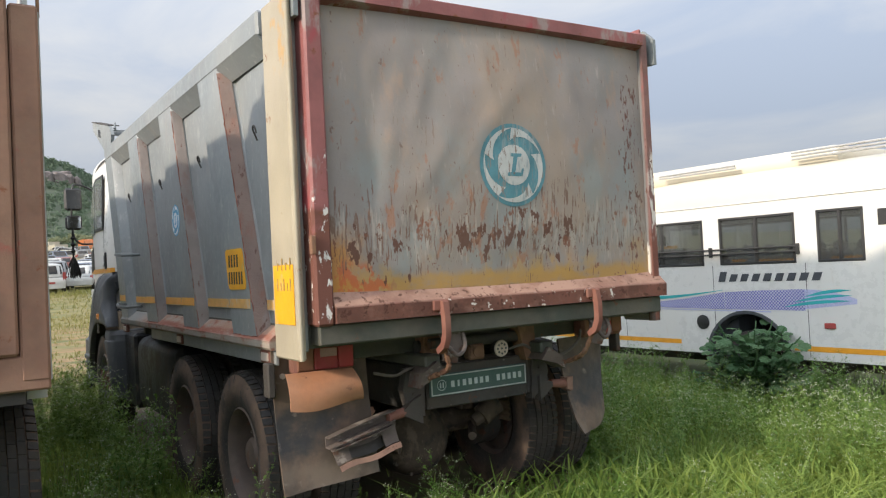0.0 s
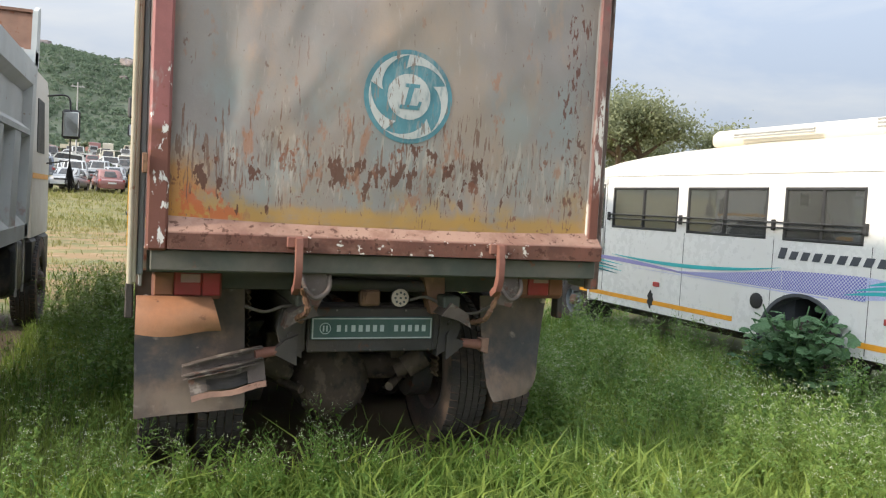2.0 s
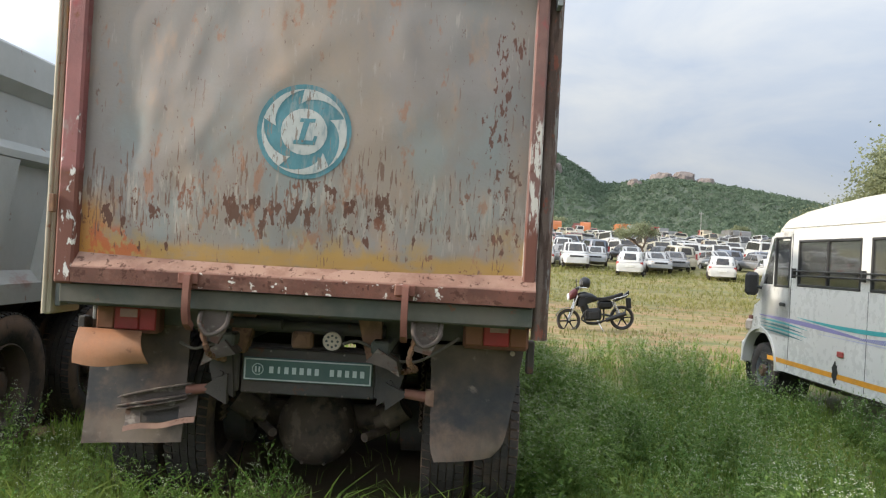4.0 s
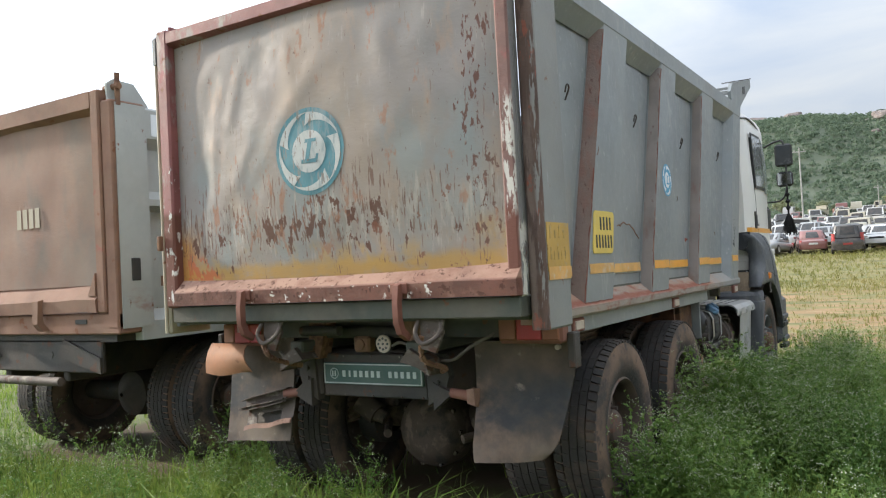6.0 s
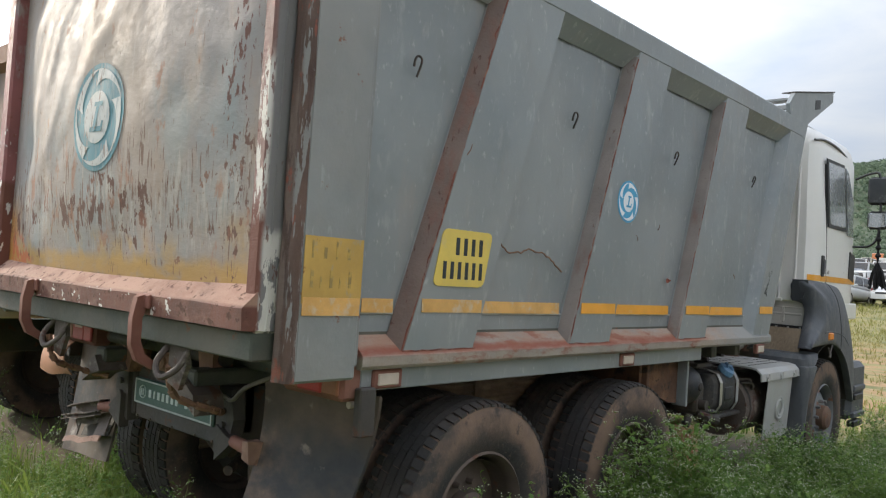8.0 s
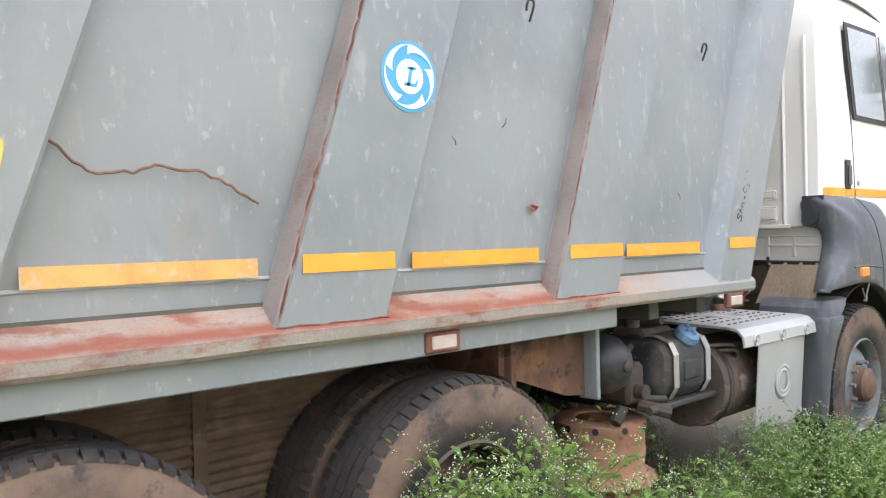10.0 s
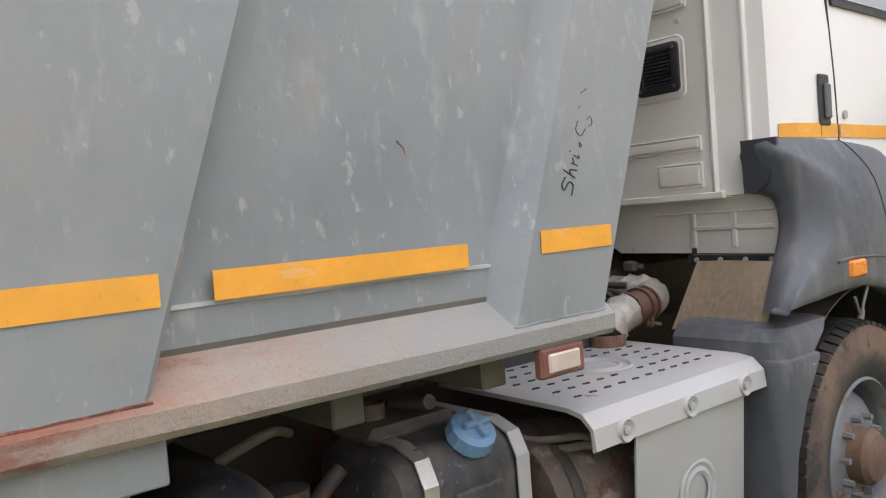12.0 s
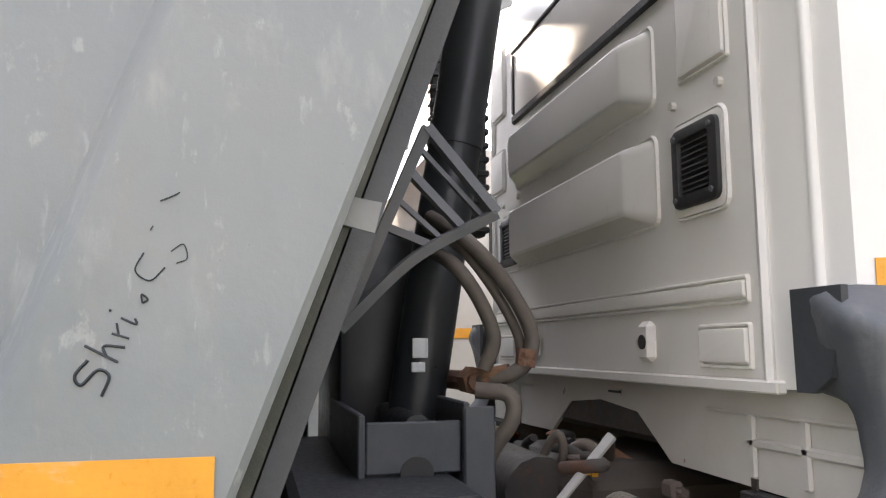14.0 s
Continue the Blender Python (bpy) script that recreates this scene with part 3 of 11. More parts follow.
M["silver"] = surf("scuffed_bare_metal", (0.56, 0.54, 0.50), 0.42, 0.75, 0.15, 6.0, (L_rust(0.3, 8.0, (0.30, 0.19, 0.13), 0.7), L_dust(0.25, 5.0)), 0.3, 35)
M["foil"] = surf("crumpled_heat_foil", (0.52, 0.49, 0.44), 0.42, 0.55, 0.12, 9.0, ({"col": (0.33, 0.23, 0.17), "s": (9, 9, 9), "lo": 0.52, "hi": 0.66, "amt": 0.6}, {"col": (0.62, 0.60, 0.56), "s": (22, 22, 22), "lo": 0.55, "hi": 0.64, "amt": 0.6}), 0.7, 40)
M["pipe_brown"] = surf("heat_browned_steel", (0.20, 0.115, 0.085), 0.5, 0.35, 0.15, 9.0, (L_rust(0.4, 14.0, (0.12, 0.055, 0.035)), {"col": (0.36, 0.26, 0.20), "s": 20.0, "lo": 0.56, "hi": 0.66, "amt": 0.6}), 0.3, 50)
M["axle_brown"] = surf("dust_caked_axle", (0.10, 0.074, 0.056), 0.85, 0.0, 0.25, 5.0, ({"col": (0.035, 0.032, 0.03), "s": 6.0, "lo": 0.52, "hi": 0.64, "amt": 0.8}, {"col": (0.20, 0.145, 0.105), "s": (12, 12, 9), "lo": 0.52, "hi": 0.66, "amt": 0.7}), 0.4, 50)
# darker copy of the rusted steel: dirt and underbody shade in the colour
M["dark_plate"] = surf("shaded_dirty_rusted_plate", (0.115, 0.060, 0.036), 0.9, 0.0, 0.25, 5.0, ({"col": (0.22, 0.115, 0.055), "s": (8, 8, 6), "lo": 0.48, "hi": 0.66, "amt": 0.7}, {"col": (0.04, 0.028, 0.022), "s": (10, 10, 12), "lo": 0.56, "hi": 0.62, "amt": 0.85}), 0.5, 60)
M["cover_grey"] = surf("silver_grey_box_cover", (0.40, 0.405, 0.40), 0.45, 0.1, 0.06, 2.0, (L_dust(0.35, 3.0, (0.45, 0.38, 0.32)), L_rust(0.12, 14.0)), 0.08)
M["fluid_tank"] = surf("dusty_black_fluid_tank", (0.030, 0.033, 0.038), 0.5, 0.0, 0.2, 5.0, ({"col": (0.13, 0.115, 0.10), "det": 6.0, "s": (9, 9, 6), "lo": 0.42, "hi": 0.70, "amt": 0.75, "rough": 0.95}, {"col": (0.20, 0.175, 0.15), "s": (45, 45, 30), "lo": 0.60, "hi": 0.70, "amt": 0.6}, L_dust(0.75, 6.0, (0.19, 0.15, 0.12), (("Z", 0.985, 1.2, 0.03),))), 0.25)
M["cap_blue"] = surf("blue_filler_cap", (0.13, 0.30, 0.50), 0.4, 0.0, 0.1, 9.0, (L_dust(0.25, 9.0),), 0.1)
M["hose"] = surf("dusty_hydraulic_hose", (0.11, 0.095, 0.08), 0.6, 0.0, 0.2, 8.0, (L_dust(0.4, 5.0, (0.26, 0.21, 0.17)),), 0.2)
M["ram"] = surf("black_hydraulic_cylinder", (0.022, 0.026, 0.030), 0.33, 0.0, 0.15, 3.0, (L_dust(0.15, 3.0, (0.12, 0.12, 0.12)),), 0.05)
M["hoist_grey"] = surf("blue_grey_hoist_paint", (0.055, 0.064, 0.075), 0.5, 0.0, 0.15, 5.0, (L_dust(0.35, 4.0, (0.16, 0.15, 0.14)),), 0.15)
M["grille_pale"] = surf("pale_grey_tab_paint", (0.25, 0.25, 0.245), 0.5, 0.0, 0.12, 5.0, (L_dust(0.3, 4.0, (0.3, 0.27, 0.24)),), 0.15)
M["grille_grey"] = surf("dark_grey_bracket_paint", (0.085, 0.088, 0.095), 0.5, 0.0, 0.12, 5.0, (L_dust(0.3, 4.0, (0.2, 0.18, 0.16)),), 0.15)
M["frame_dark"] = surf("dark_blue_grey_frame", (0.024, 0.029, 0.036), 0.55, 0.0, 0.15, 5.0, (L_dust(0.25, 4.0, (0.12, 0.11, 0.10)),), 0.15)
M["fender_dark"] = surf("dark_grey_plastic", (0.035, 0.039, 0.046), 0.5, 0.0, 0.1, 3.0, (L_dust(0.25, 3.0, (0.12, 0.12, 0.12)),), 0.1)
M["flap_canvas"] = surf("muddy_brown_splash_sheet", (0.25, 0.19, 0.13), 0.85, 0.0, 0.15, 3.0, ({"col": (0.35, 0.265, 0.175), "s": (60, 60, 3), "lo": 0.42, "hi": 0.70, "amt": 0.6}, {"col": (0.14, 0.105, 0.08), "det": 6.0, "s": (70, 70, 5), "lo": 0.54, "hi": 0.72, "amt": 0.55}, L_dust(0.3, 7.0, (0.34, 0.25, 0.16))), 0.3)
M["ink"] = surf("black_marker_ink", (0.02, 0.025, 0.03), 0.6, 0.0, 0.1, 9.0, (), 0.0)
M["seam"] = surf("dark_panel_gap", (0.03, 0.03, 0.03), 0.8, 0.0, 0.1, 9.0, (), 0.0)
# door glass: bright sky reflection put into an opaque grey base, dust over it
M["cab_glass"] = surf("dusty_cab_glass_painted_sky", (0.20, 0.22, 0.22), 0.08, 0.0, 0.1, 2.0, (L_dust(0.3, 2.5, (0.36, 0.34, 0.31)),), 0.0, coat=1.0)
M["dark_glass"] = glassy("dark_cab_glass", (0.10, 0.12, 0.12), 0.04, 0.9)
M["mirror"] = surf("mirror_glass", (0.75, 0.77, 0.78), 0.04, 1.0, 0.01, 2.0, (), 0.0)
M["car_dark_glass"] = surf("dark_tilted_mirror", (0.05, 0.055, 0.06), 0.12, 0.0, 0.1, 3.0, (L_dust(0.2, 3.0, (0.2, 0.19, 0.17)),), 0.0)
M["cloth_black"] = surf("black_tassel_cloth", (0.015, 0.014, 0.014), 0.95, 0.0, 0.2, 20.0, (), 0.4)


# ---- mesh building ----
class Geo:
    """Collects vertices and faces of one mesh."""

    def __init__(self):
        self.v, self.f = [], []

    def add(self, verts, faces):
        k = len(self.v)
        self.v += [tuple(p) for p in verts]
        self.f += [tuple(i + k for i in f) for f in faces]
        return self

    def box(self, x0, x1, y0, y1, z0, z1, ch=0.0):
        x0, x1 = min(x0, x1), max(x0, x1)
        y0, y1 = min(y0, y1), max(y0, y1)
        z0, z1 = min(z0, z1), max(z0, z1)
        if not ch:
            return self.add([(x, y, z) for x in (x0, x1) for y in (y0, y1) for z in (z0, z1)],
                            [(0, 1, 3, 2), (4, 6, 7, 5), (0, 4, 5, 1), (2, 3, 7, 6), (0, 2, 6, 4), (1, 5, 7, 3)])
        ch = min(ch, (x1 - x0) * 0.45, (y1 - y0) * 0.45, (z1 - z0) * 0.45)
        lim, ids, vs, fs = ((x0, x1), (y0, y1), (z0, z1)), {}, [], []
        for c in range(8):
            s = (c >> 2 & 1, c >> 1 & 1, c & 1)
            for a in range(3):
                p = [lim[k][s[k]] + (0 if k == a else (ch if s[k] == 0 else -ch)) for k in range(3)]
                ids[s, a] = len(vs)
                vs.append(p)
            fs.append(tuple(ids[s, a] for a in range(3)))
        for a in range(3):
            b, c = (a + 1) % 3, (a + 2) % 3
            for sa in (0, 1):
                quad = []
                for sb, sc in ((0, 0), (1, 0), (1, 1), (0, 1)):
                    s = [0, 0, 0]
                    s[a], s[b], s[c] = sa, sb, sc
                    quad.append(ids[tuple(s), a])
                fs.append(tuple(quad))
            for sb in (0, 1):
                for sc in (0, 1):
                    s0, s1 = [0, 0, 0], [0, 0, 0]
                    s0[a], s1[a] = 0, 1
                    s0[b] = s1[b] = sb
                    s0[c] = s1[c] = sc
                    s0, s1 = tuple(s0), tuple(s1)
                    fs.append((ids[s0, b], ids[s1, b], ids[s1, c], ids[s0, c]))
        return self.add(vs, fs)

    def prism(self, poly, axis, a0, a1):
        """A polygon in the two other axes (in x, y, z order), drawn out along axis."""
        def at(p, a):
            q = list(p)
            q.insert("xyz".index(axis), a)
            return q
        n = len(poly)
        return self.add([at(p, a) for a in (a0, a1) for p in poly],
                        [tuple(range(n)), tuple(range(2 * n - 1, n - 1, -1))] + [(i, (i + 1) % n, n + (i + 1) % n, n + i) for i in range(n)])

    def loft(self, rings, caps=True, closed=True):
        n = len(rings[0])
        vs = [p for r in rings for p in r]
        fs = []
        for k in range(len(rings) - 1):
            for i in range(n if closed else n - 1):
                j = (i + 1) % n
                fs.append((k * n + i, k * n + j, (k + 1) * n + j, (k + 1) * n + i))
        if caps:
            fs += [tuple(range(n - 1, -1, -1)), tuple(range((len(rings) - 1) * n, len(rings) * n))]
        return self.add(vs, fs)

    def lathe(self, profile, centre, axis="x", n=32, caps=False):
        """profile: (radius, place along axis)."""
        rings = []
        for r, h in profile:
            ring = []
            for i in range(n):
                a = 2 * math.pi * i / n
                u, w = r * math.cos(a), r * math.sin(a)
                p = {"x": (h, u, w), "y": (u, h, w), "z": (u, w, h)}[axis]
                ring.append(tuple(p[k] + centre[k] for k in range(3)))
            rings.append(ring)
        return self.loft(rings, caps)

    def cyl(self, p0, p1, r0, r1=None, n=14):
        return self.tube([p0, p1], r0, n, r1)

    def tube(self, pts, r, n=8, r1=None):
        pts = [Vector(p) for p in pts]
        rings, up = [], None
        for i, p in enumerate(pts):
            d = (pts[min(i + 1, len(pts) - 1)] - pts[max(i - 1, 0)]).normalized()
            if up is None:
                up = d.orthogonal().normalized()
            up = (up - d * up.dot(d)).normalized()
            side = d.cross(up)
            rr = r if r1 is None else r + (r1 - r) * i / (len(pts) - 1)
            rings.append([tuple(p + rr * (up * math.cos(2 * math.pi * k / n) + side * math.sin(2 * math.pi * k / n))) for k in range(n)])
        return self.loft(rings)

    def sheet(self, fn, nu, nv, thick=0.0, axis=1):
        """A surface fn(u, v), u and v from 0 to 1; thick draws it out along an axis."""
        vs = [fn(i / nu, j / nv) for j in range(nv + 1) for i in range(nu + 1)]
        fs = [(j * (nu + 1) + i, j * (nu + 1) + i + 1, (j + 1) * (nu + 1) + i + 1, (j + 1) * (nu + 1) + i) for j in range(nv) for i in range(nu)]
        if thick:
            n = len(vs)
            back = []
            for p in vs:
                q = list(p)
                q[axis] += thick
                back.append(q)
            fs += [tuple(n + k for k in reversed(f)) for f in fs]
            rim = [i for i in range(nu + 1)] + [j * (nu + 1) + nu for j in range(1, nv + 1)] + [nv * (nu + 1) + i for i in range(nu - 1, -1, -1)] + [j * (nu + 1) for j in range(nv - 1, 0, -1)]
            fs += [(rim[k], n + rim[k], n + rim[(k + 1) % len(rim)], rim[(k + 1) % len(rim)]) for k in range(len(rim))]
            vs = vs + back
        return self.add(vs, fs)

    def moved(self, m):
        self.v = [tuple(m @ Vector(p)) for p in self.v]
        return self

    def join(self, other):
        return self.add(other.v, other.f)

    def mesh(self, name, mat, smooth=35, fix=True):
        me = bpy.data.meshes.new(name)
        me.from_pydata(self.v, [], self.f)
        if fix:
            bm = bmesh.new()
            bm.from_mesh(me)
            bmesh.ops.recalc_face_normals(bm, faces=bm.faces)
            bm.to_mesh(me)
            bm.free()
        if smooth:
            me.polygons.foreach_set("use_smooth", [True] * len(me.polygons))
            me.set_sharp_from_angle(angle=radians(smooth))
        me.materials.append(mat)
        return me


def part(name, geo, mat, parent=None, label="", smooth=35, fix=True):
    ob = new(name, geo.mesh(name, M[mat] if isinstance(mat, str) else mat, smooth, fix))
    ob.parent = parent
    if label:
        ob["label"] = label
    return ob


def thing(name, label, category, at=None, group="", kind=""):
    ob = tagged(new(name), label, category, group, kind)
    ob.empty_display_size = 0.1
    if at is not None:
        ob.matrix_basis = at
    return ob


def bent(points, steps=6):
    """Smooth points through the given ones (Catmull-Rom)."""
    ps = [Vector(p) for p in points]
    ps = [ps[0] * 2 - ps[1]] + ps + [ps[-1] * 2 - ps[-2]]
    out = []
    for i in range(1, len(ps) - 2):
        for k in range(steps):
            t = k / steps
            a, b, c, d = ps[i - 1:i + 3]
            out.append(0.5 * (2 * b + (c - a) * t + (2 * a - 5 * b + 4 * c - d) * t * t + (3 * b - a - 3 * c + d) * t ** 3))
    return out + [ps[-2]]


# ---- wheels, shared by the lorries ----
def tyre_geo(R=0.525, W=0.27, out=1):
    """A lorry tyre about the x axis, its outer wall towards out; the tread has separate blocks."""
    g, h = Geo(), W / 2
    prof = [(R * 0.545, -h * 0.72), (R * 0.60, -h * 0.86), (R * 0.74, -h), (R * 0.86, -h * 0.98), (R * 0.945, -h * 0.90), (R * 0.968, -h * 0.86),
            (R * 0.972, 0), (R * 0.968, h * 0.86), (R * 0.945, h * 0.90), (R * 0.86, h * 0.98), (R * 0.74, h), (R * 0.60, h * 0.86), (R * 0.545, h * 0.72)]
    g.lathe(prof, (0, 0, 0), "x", 48)
    return g


def tread_geo(R=0.525, W=0.27):
    g, h = Geo(), W / 2
    rows = [(-0.92, -0.55, 0.5, 0.76), (-0.49, -0.20, 0.15, 0.985), (-0.15, 0.15, 0.62, 0.985), (0.20, 0.49, 0.35, 0.985), (0.55, 0.92, 0.5, 0.76)]
    for a, b, off, fill in rows:
        edge = max(abs(a), abs(b)) > 0.7
        n = 62 if edge else 44
        for i in range(n):
            t0, t1 = 2 * math.pi * (i + off + 0.02) / n, 2 * math.pi * (i + off + fill) / n
            vs = []
            for r in (R * 0.955, R):
                for t in (t0, t1):
                    for k, x in enumerate((a * h, b * h)):
                        rr = r - (R * 0.022 if edge and abs(x) > 0.8 * h and r == R else 0)
                        skew = 0.35 * (x / h) * 2 * math.pi / n
                        vs.append((x, rr * math.cos(t + skew), rr * math.sin(t + skew)))
            g.add(vs, [(4, 5, 7, 6), (0, 1, 5, 4), (2, 6, 7, 3), (0, 4, 6, 2), (1, 3, 7, 5)])
    return g


def rim_geo(R=0.525, W=0.27, deep=True):
    g, h = Geo(), W / 2
    d = h * 0.2 if deep else h * 0.85
    prof = [(R * 0.575, h * 0.80), (R * 0.555, h * 0.86), (R * 0.535, h * 0.76), (R * 0.515, h * 0.5), (R * 0.50, d * 0.4 - h * 0.3), (R * 0.43, d - h * 0.45),
            (R * 0.33, d - h * 0.25), (R * 0.25, d - h * 0.25), (0.001, d - h * 0.25)]
    g.lathe(prof, (0, 0, 0), "x", 40)
    g.lathe([(R * 0.55, -h * 0.8), (R * 0.50, -h * 0.6), (R * 0.49, h * 0.5)], (0, 0, 0), "x", 40)
    return g


def hub_geo(R=0.525, W=0.27, deep=True):
    g, h = Geo(), W / 2
    d = h * 0.2 if deep else h * 0.85
    g.lathe([(R * 0.21, d - h * 0.3), (R * 0.205, d + h * 0.15), (R * 0.17, d + h * 0.3), (R * 0.10, d + h * 0.36), (0.001, d + h * 0.38)], (0, 0, 0), "x", 24)
    return g


def bolt_geo(R=0.525, W=0.27, deep=True):
    h = W / 2
    d = h * 0.2 if deep else h * 0.85
    return Geo().cyl((d - h * 0.3, R * 0.285, 0), (d + h * 0.02, R * 0.285, 0), 0.016, 0.013, 6)


WHEEL_MESH = {}


def wheel(parent, x, y, z, out, R=0.525, W=0.27, rim="rim", deep=True):
    """A wheel under parent: the rim, with tyre, tread and hub; out = 1 when its outer face looks to +x."""
    key = (R, W, rim, deep)
    if key not in WHEEL_MESH:
        WHEEL_MESH[key] = (rim_geo(R, W, deep).mesh("rim", M[rim]), tyre_geo(R, W).mesh("tyre", M["tyre_wall"]),
                           tread_geo(R, W).mesh("tread", M["rubber"], 0), hub_geo(R, W, deep).mesh("hub", M["hub_rust" if rim == "grey_rim" else rim]), bolt_geo(R, W, deep).mesh("wheel_bolt", M[rim], 0))
    rim_me, tyre_me, tread_me, hub_me, bolt_me = WHEEL_MESH[key]
    w = new("wheel", rim_me)
    w.parent = parent
    w.matrix_basis = pose(x, y, z, random.uniform(0, 360), 0, 0 if out > 0 else 180)
    for name, me in (("tyre", tyre_me), ("tread", tread_me), ("hub", hub_me)):
        o = new(name, me)
        o.parent = w
    for i in range(10):
        o = new("wheel_bolt", bolt_me)
        o.parent = w
        o.matrix_basis = pose(0, 0, 0, 36 * i, 0, 0)
    return w


def emblem(parent, place, R, disc_mat, white_mat, lift=1.0):
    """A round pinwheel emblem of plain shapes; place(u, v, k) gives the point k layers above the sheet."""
    def flat(polys, k):
        g = Geo()
        for poly in polys:
            g.add([place(u, v, k) for u, v in poly], [tuple(range(len(poly)))])
        return g

    def ring(r, n=40):
        return [(r * math.cos(2 * math.pi * i / n), r * math.sin(2 * math.pi * i / n)) for i in range(n)]
    fan = Geo()
    rad, n = (0.0, 0.12, 0.25, 0.38, 0.5, 0.62, 0.75, 0.88, 1.0), 48
    fan.add([place(R * r * math.cos(2 * math.pi * i / n), R * r * math.sin(2 * math.pi * i / n), 1) for r in rad[1:] for i in range(n)] + [place(0, 0, 1)],
            [(8 * n, i, (i + 1) % n) for i in range(n)] + [(k * n + i, k * n + (i + 1) % n, (k + 1) * n + (i + 1) % n, (k + 1) * n + i) for k in range(7) for i in range(n)])
    disc = part("emblem", fan, disc_mat, parent, "teal round emblem with white pinwheel", 60, False)
    for k in range(5):
        a0 = 2 * math.pi * k / 5 + 0.35
        quads = Geo()
        pts = []
        for i in range(9):
            t = i / 8
            a = a0 - t * 1.25
            ro, ri = 0.90 * R, (0.60 + 0.29 * t ** 0.8) * R
            a_in = a + 0.12 * (1 - t)
            pts += [place(ro * math.cos(a), ro * math.sin(a), 2), place(ri * math.cos(a_in), ri * math.sin(a_in), 2)]
        quads.add(pts, [(2 * i, 2 * i + 2, 2 * i + 3, 2 * i + 1) for i in range(8)])
        part("petal", quads, white_mat, disc, "", 60, False)
    core = Geo()
    core.add([place(0.49 * R * math.cos(2 * math.pi * i / 24), 0.49 * R * math.sin(2 * math.pi * i / 24), 2) for i in range(24)] + [place(0, 0, 2)], [(24, i, (i + 1) % 24) for i in range(24)])
    part("core", core, white_mat, disc, "", 60, False)
    bars = flat([[(-0.12 * R, -0.26 * R), (-0.01 * R, -0.26 * R), (0.13 * R, 0.27 * R), (0.0, 0.27 * R)],
                 [(-0.22 * R, -0.27 * R), (0.24 * R, -0.27 * R), (0.29 * R, -0.08 * R), (0.22 * R, -0.08 * R), (0.19 * R, -0.18 * R), (-0.20 * R, -0.18 * R)],
                 [(-0.10 * R, 0.20 * R), (0.22 * R, 0.20 * R), (0.24 * R, 0.28 * R), (-0.08 * R, 0.28 * R)]], 3)
    part("bar", bars, disc_mat, disc, "", 60, False)
    return disc


# ---- the grey dump truck ----
truck = thing("dump_truck", "grey dump truck with white cab and rusted tailgate on grass", "truck")
BL, BR = -1.278, 1.258         # outer sides of the body's rear posts
RIB_R, PAN_R, RIB_L, PAN_L = 1.22, 1.148, -1.265, -1.193
TOP = 3.03


CREASES = ((-0.60, 2.40, -0.52, 2.70, 0.05, 0.009), (-0.16, 2.78, -0.11, 2.54, 0.045, 0.006), (-0.24, 2.28, 0.03, 2.60, 0.06, 0.007), (-0.80, 1.93, -0.745, 2.30, 0.045, 0.008), (-0.44, 2.26, -0.57, 2.05, 0.045, 0.006),
           (-0.84, 2.38, -0.76, 2.64, 0.06, -0.007), (-0.30, 2.12, -0.44, 1.96, 0.06, -0.005), (0.45, 2.72, 0.52, 2.46, 0.06, 0.004), (-0.98, 2.08, -0.93, 2.36, 0.045, 0.005))


def gate_y(x, z):
    """The bulged, dented tailgate sheet."""
    u, w = x / 1.12, (z - 2.235) / 0.735
    y = 0.050 - 0.085 * max(0.0, 1 - u * u) * max(0.0, 1 - 0.75 * w * w)
    fade = max(0.0, min(1.0, (1 - abs(u)) * 6)) * max(0.0, min(1.0, (1 - abs(w)) * 6))
    p = Vector((x * 2.3, z * 2.1, 4.2))
    y += fade * (0.007 * noise.noise(p) + 0.005 * noise.noise(p * 2.7 + Vector((3, 1, 0))))
    for cx, cz, r, d in ((-0.55, 2.55, 0.16, 0.014), (-0.80, 2.05, 0.13, 0.016), (-0.35, 2.75, 0.12, 0.012), (0.35, 2.6, 0.2, 0.012), (-0.62, 1.85, 0.10, 0.014)):
        q = ((x - cx) ** 2 + ((z - cz) * 0.55) ** 2) / (r * r)
        y += 0.7 * fade * d * math.exp(-q * 2.2)
    for ax, az, bx, bz, w, d in CREASES:
        k = max(0.0, min(1.0, ((x - ax) * (bx - ax) + (z - az) * (bz - az)) / ((bx - ax) ** 2 + (bz - az) ** 2)))
        q = math.hypot(x - ax - k * (bx - ax), z - az - k * (bz - az)) / w
        y -= fade * d * math.exp(-q * q) * (0.4 + 0.6 * math.sin(math.pi * (0.15 + 0.7 * k)))
    return y


gate = part("tailgate", Geo().sheet(lambda u, v: (-1.115 + 2.23 * u, gate_y(-1.115 + 2.23 * u, 1.50 + 1.47 * v), 1.50 + 1.47 * v), 110, 76, 0.012), "gate_panel", truck,
            "dented grey tailgate with peeling paint and rust", 60)
part("gate_post", Geo().box(-1.203, -1.108, -0.012, 0.115, 1.362, 3.055, 0.012), "gate_frame", gate, "rust-red painted frame post", 30)
part("gate_post", Geo().box(1.110, 1.177, 0.016, 0.115, 1.362, 3.055, 0.010), "peeled_post", gate, "brown frame post with white peeling paint", 30)
g = Geo().prism([(-0.012, 2.968), (-0.012, 3.035), (0.02, 3.05), (0.115, 3.05), (0.115, 2.95), (0.05, 2.945)], "x", -1.107, 1.107)
part("top_rail", g, "gate_frame", gate, "faded red top rail", 25)
rail = Geo()
n = 60
rings = []
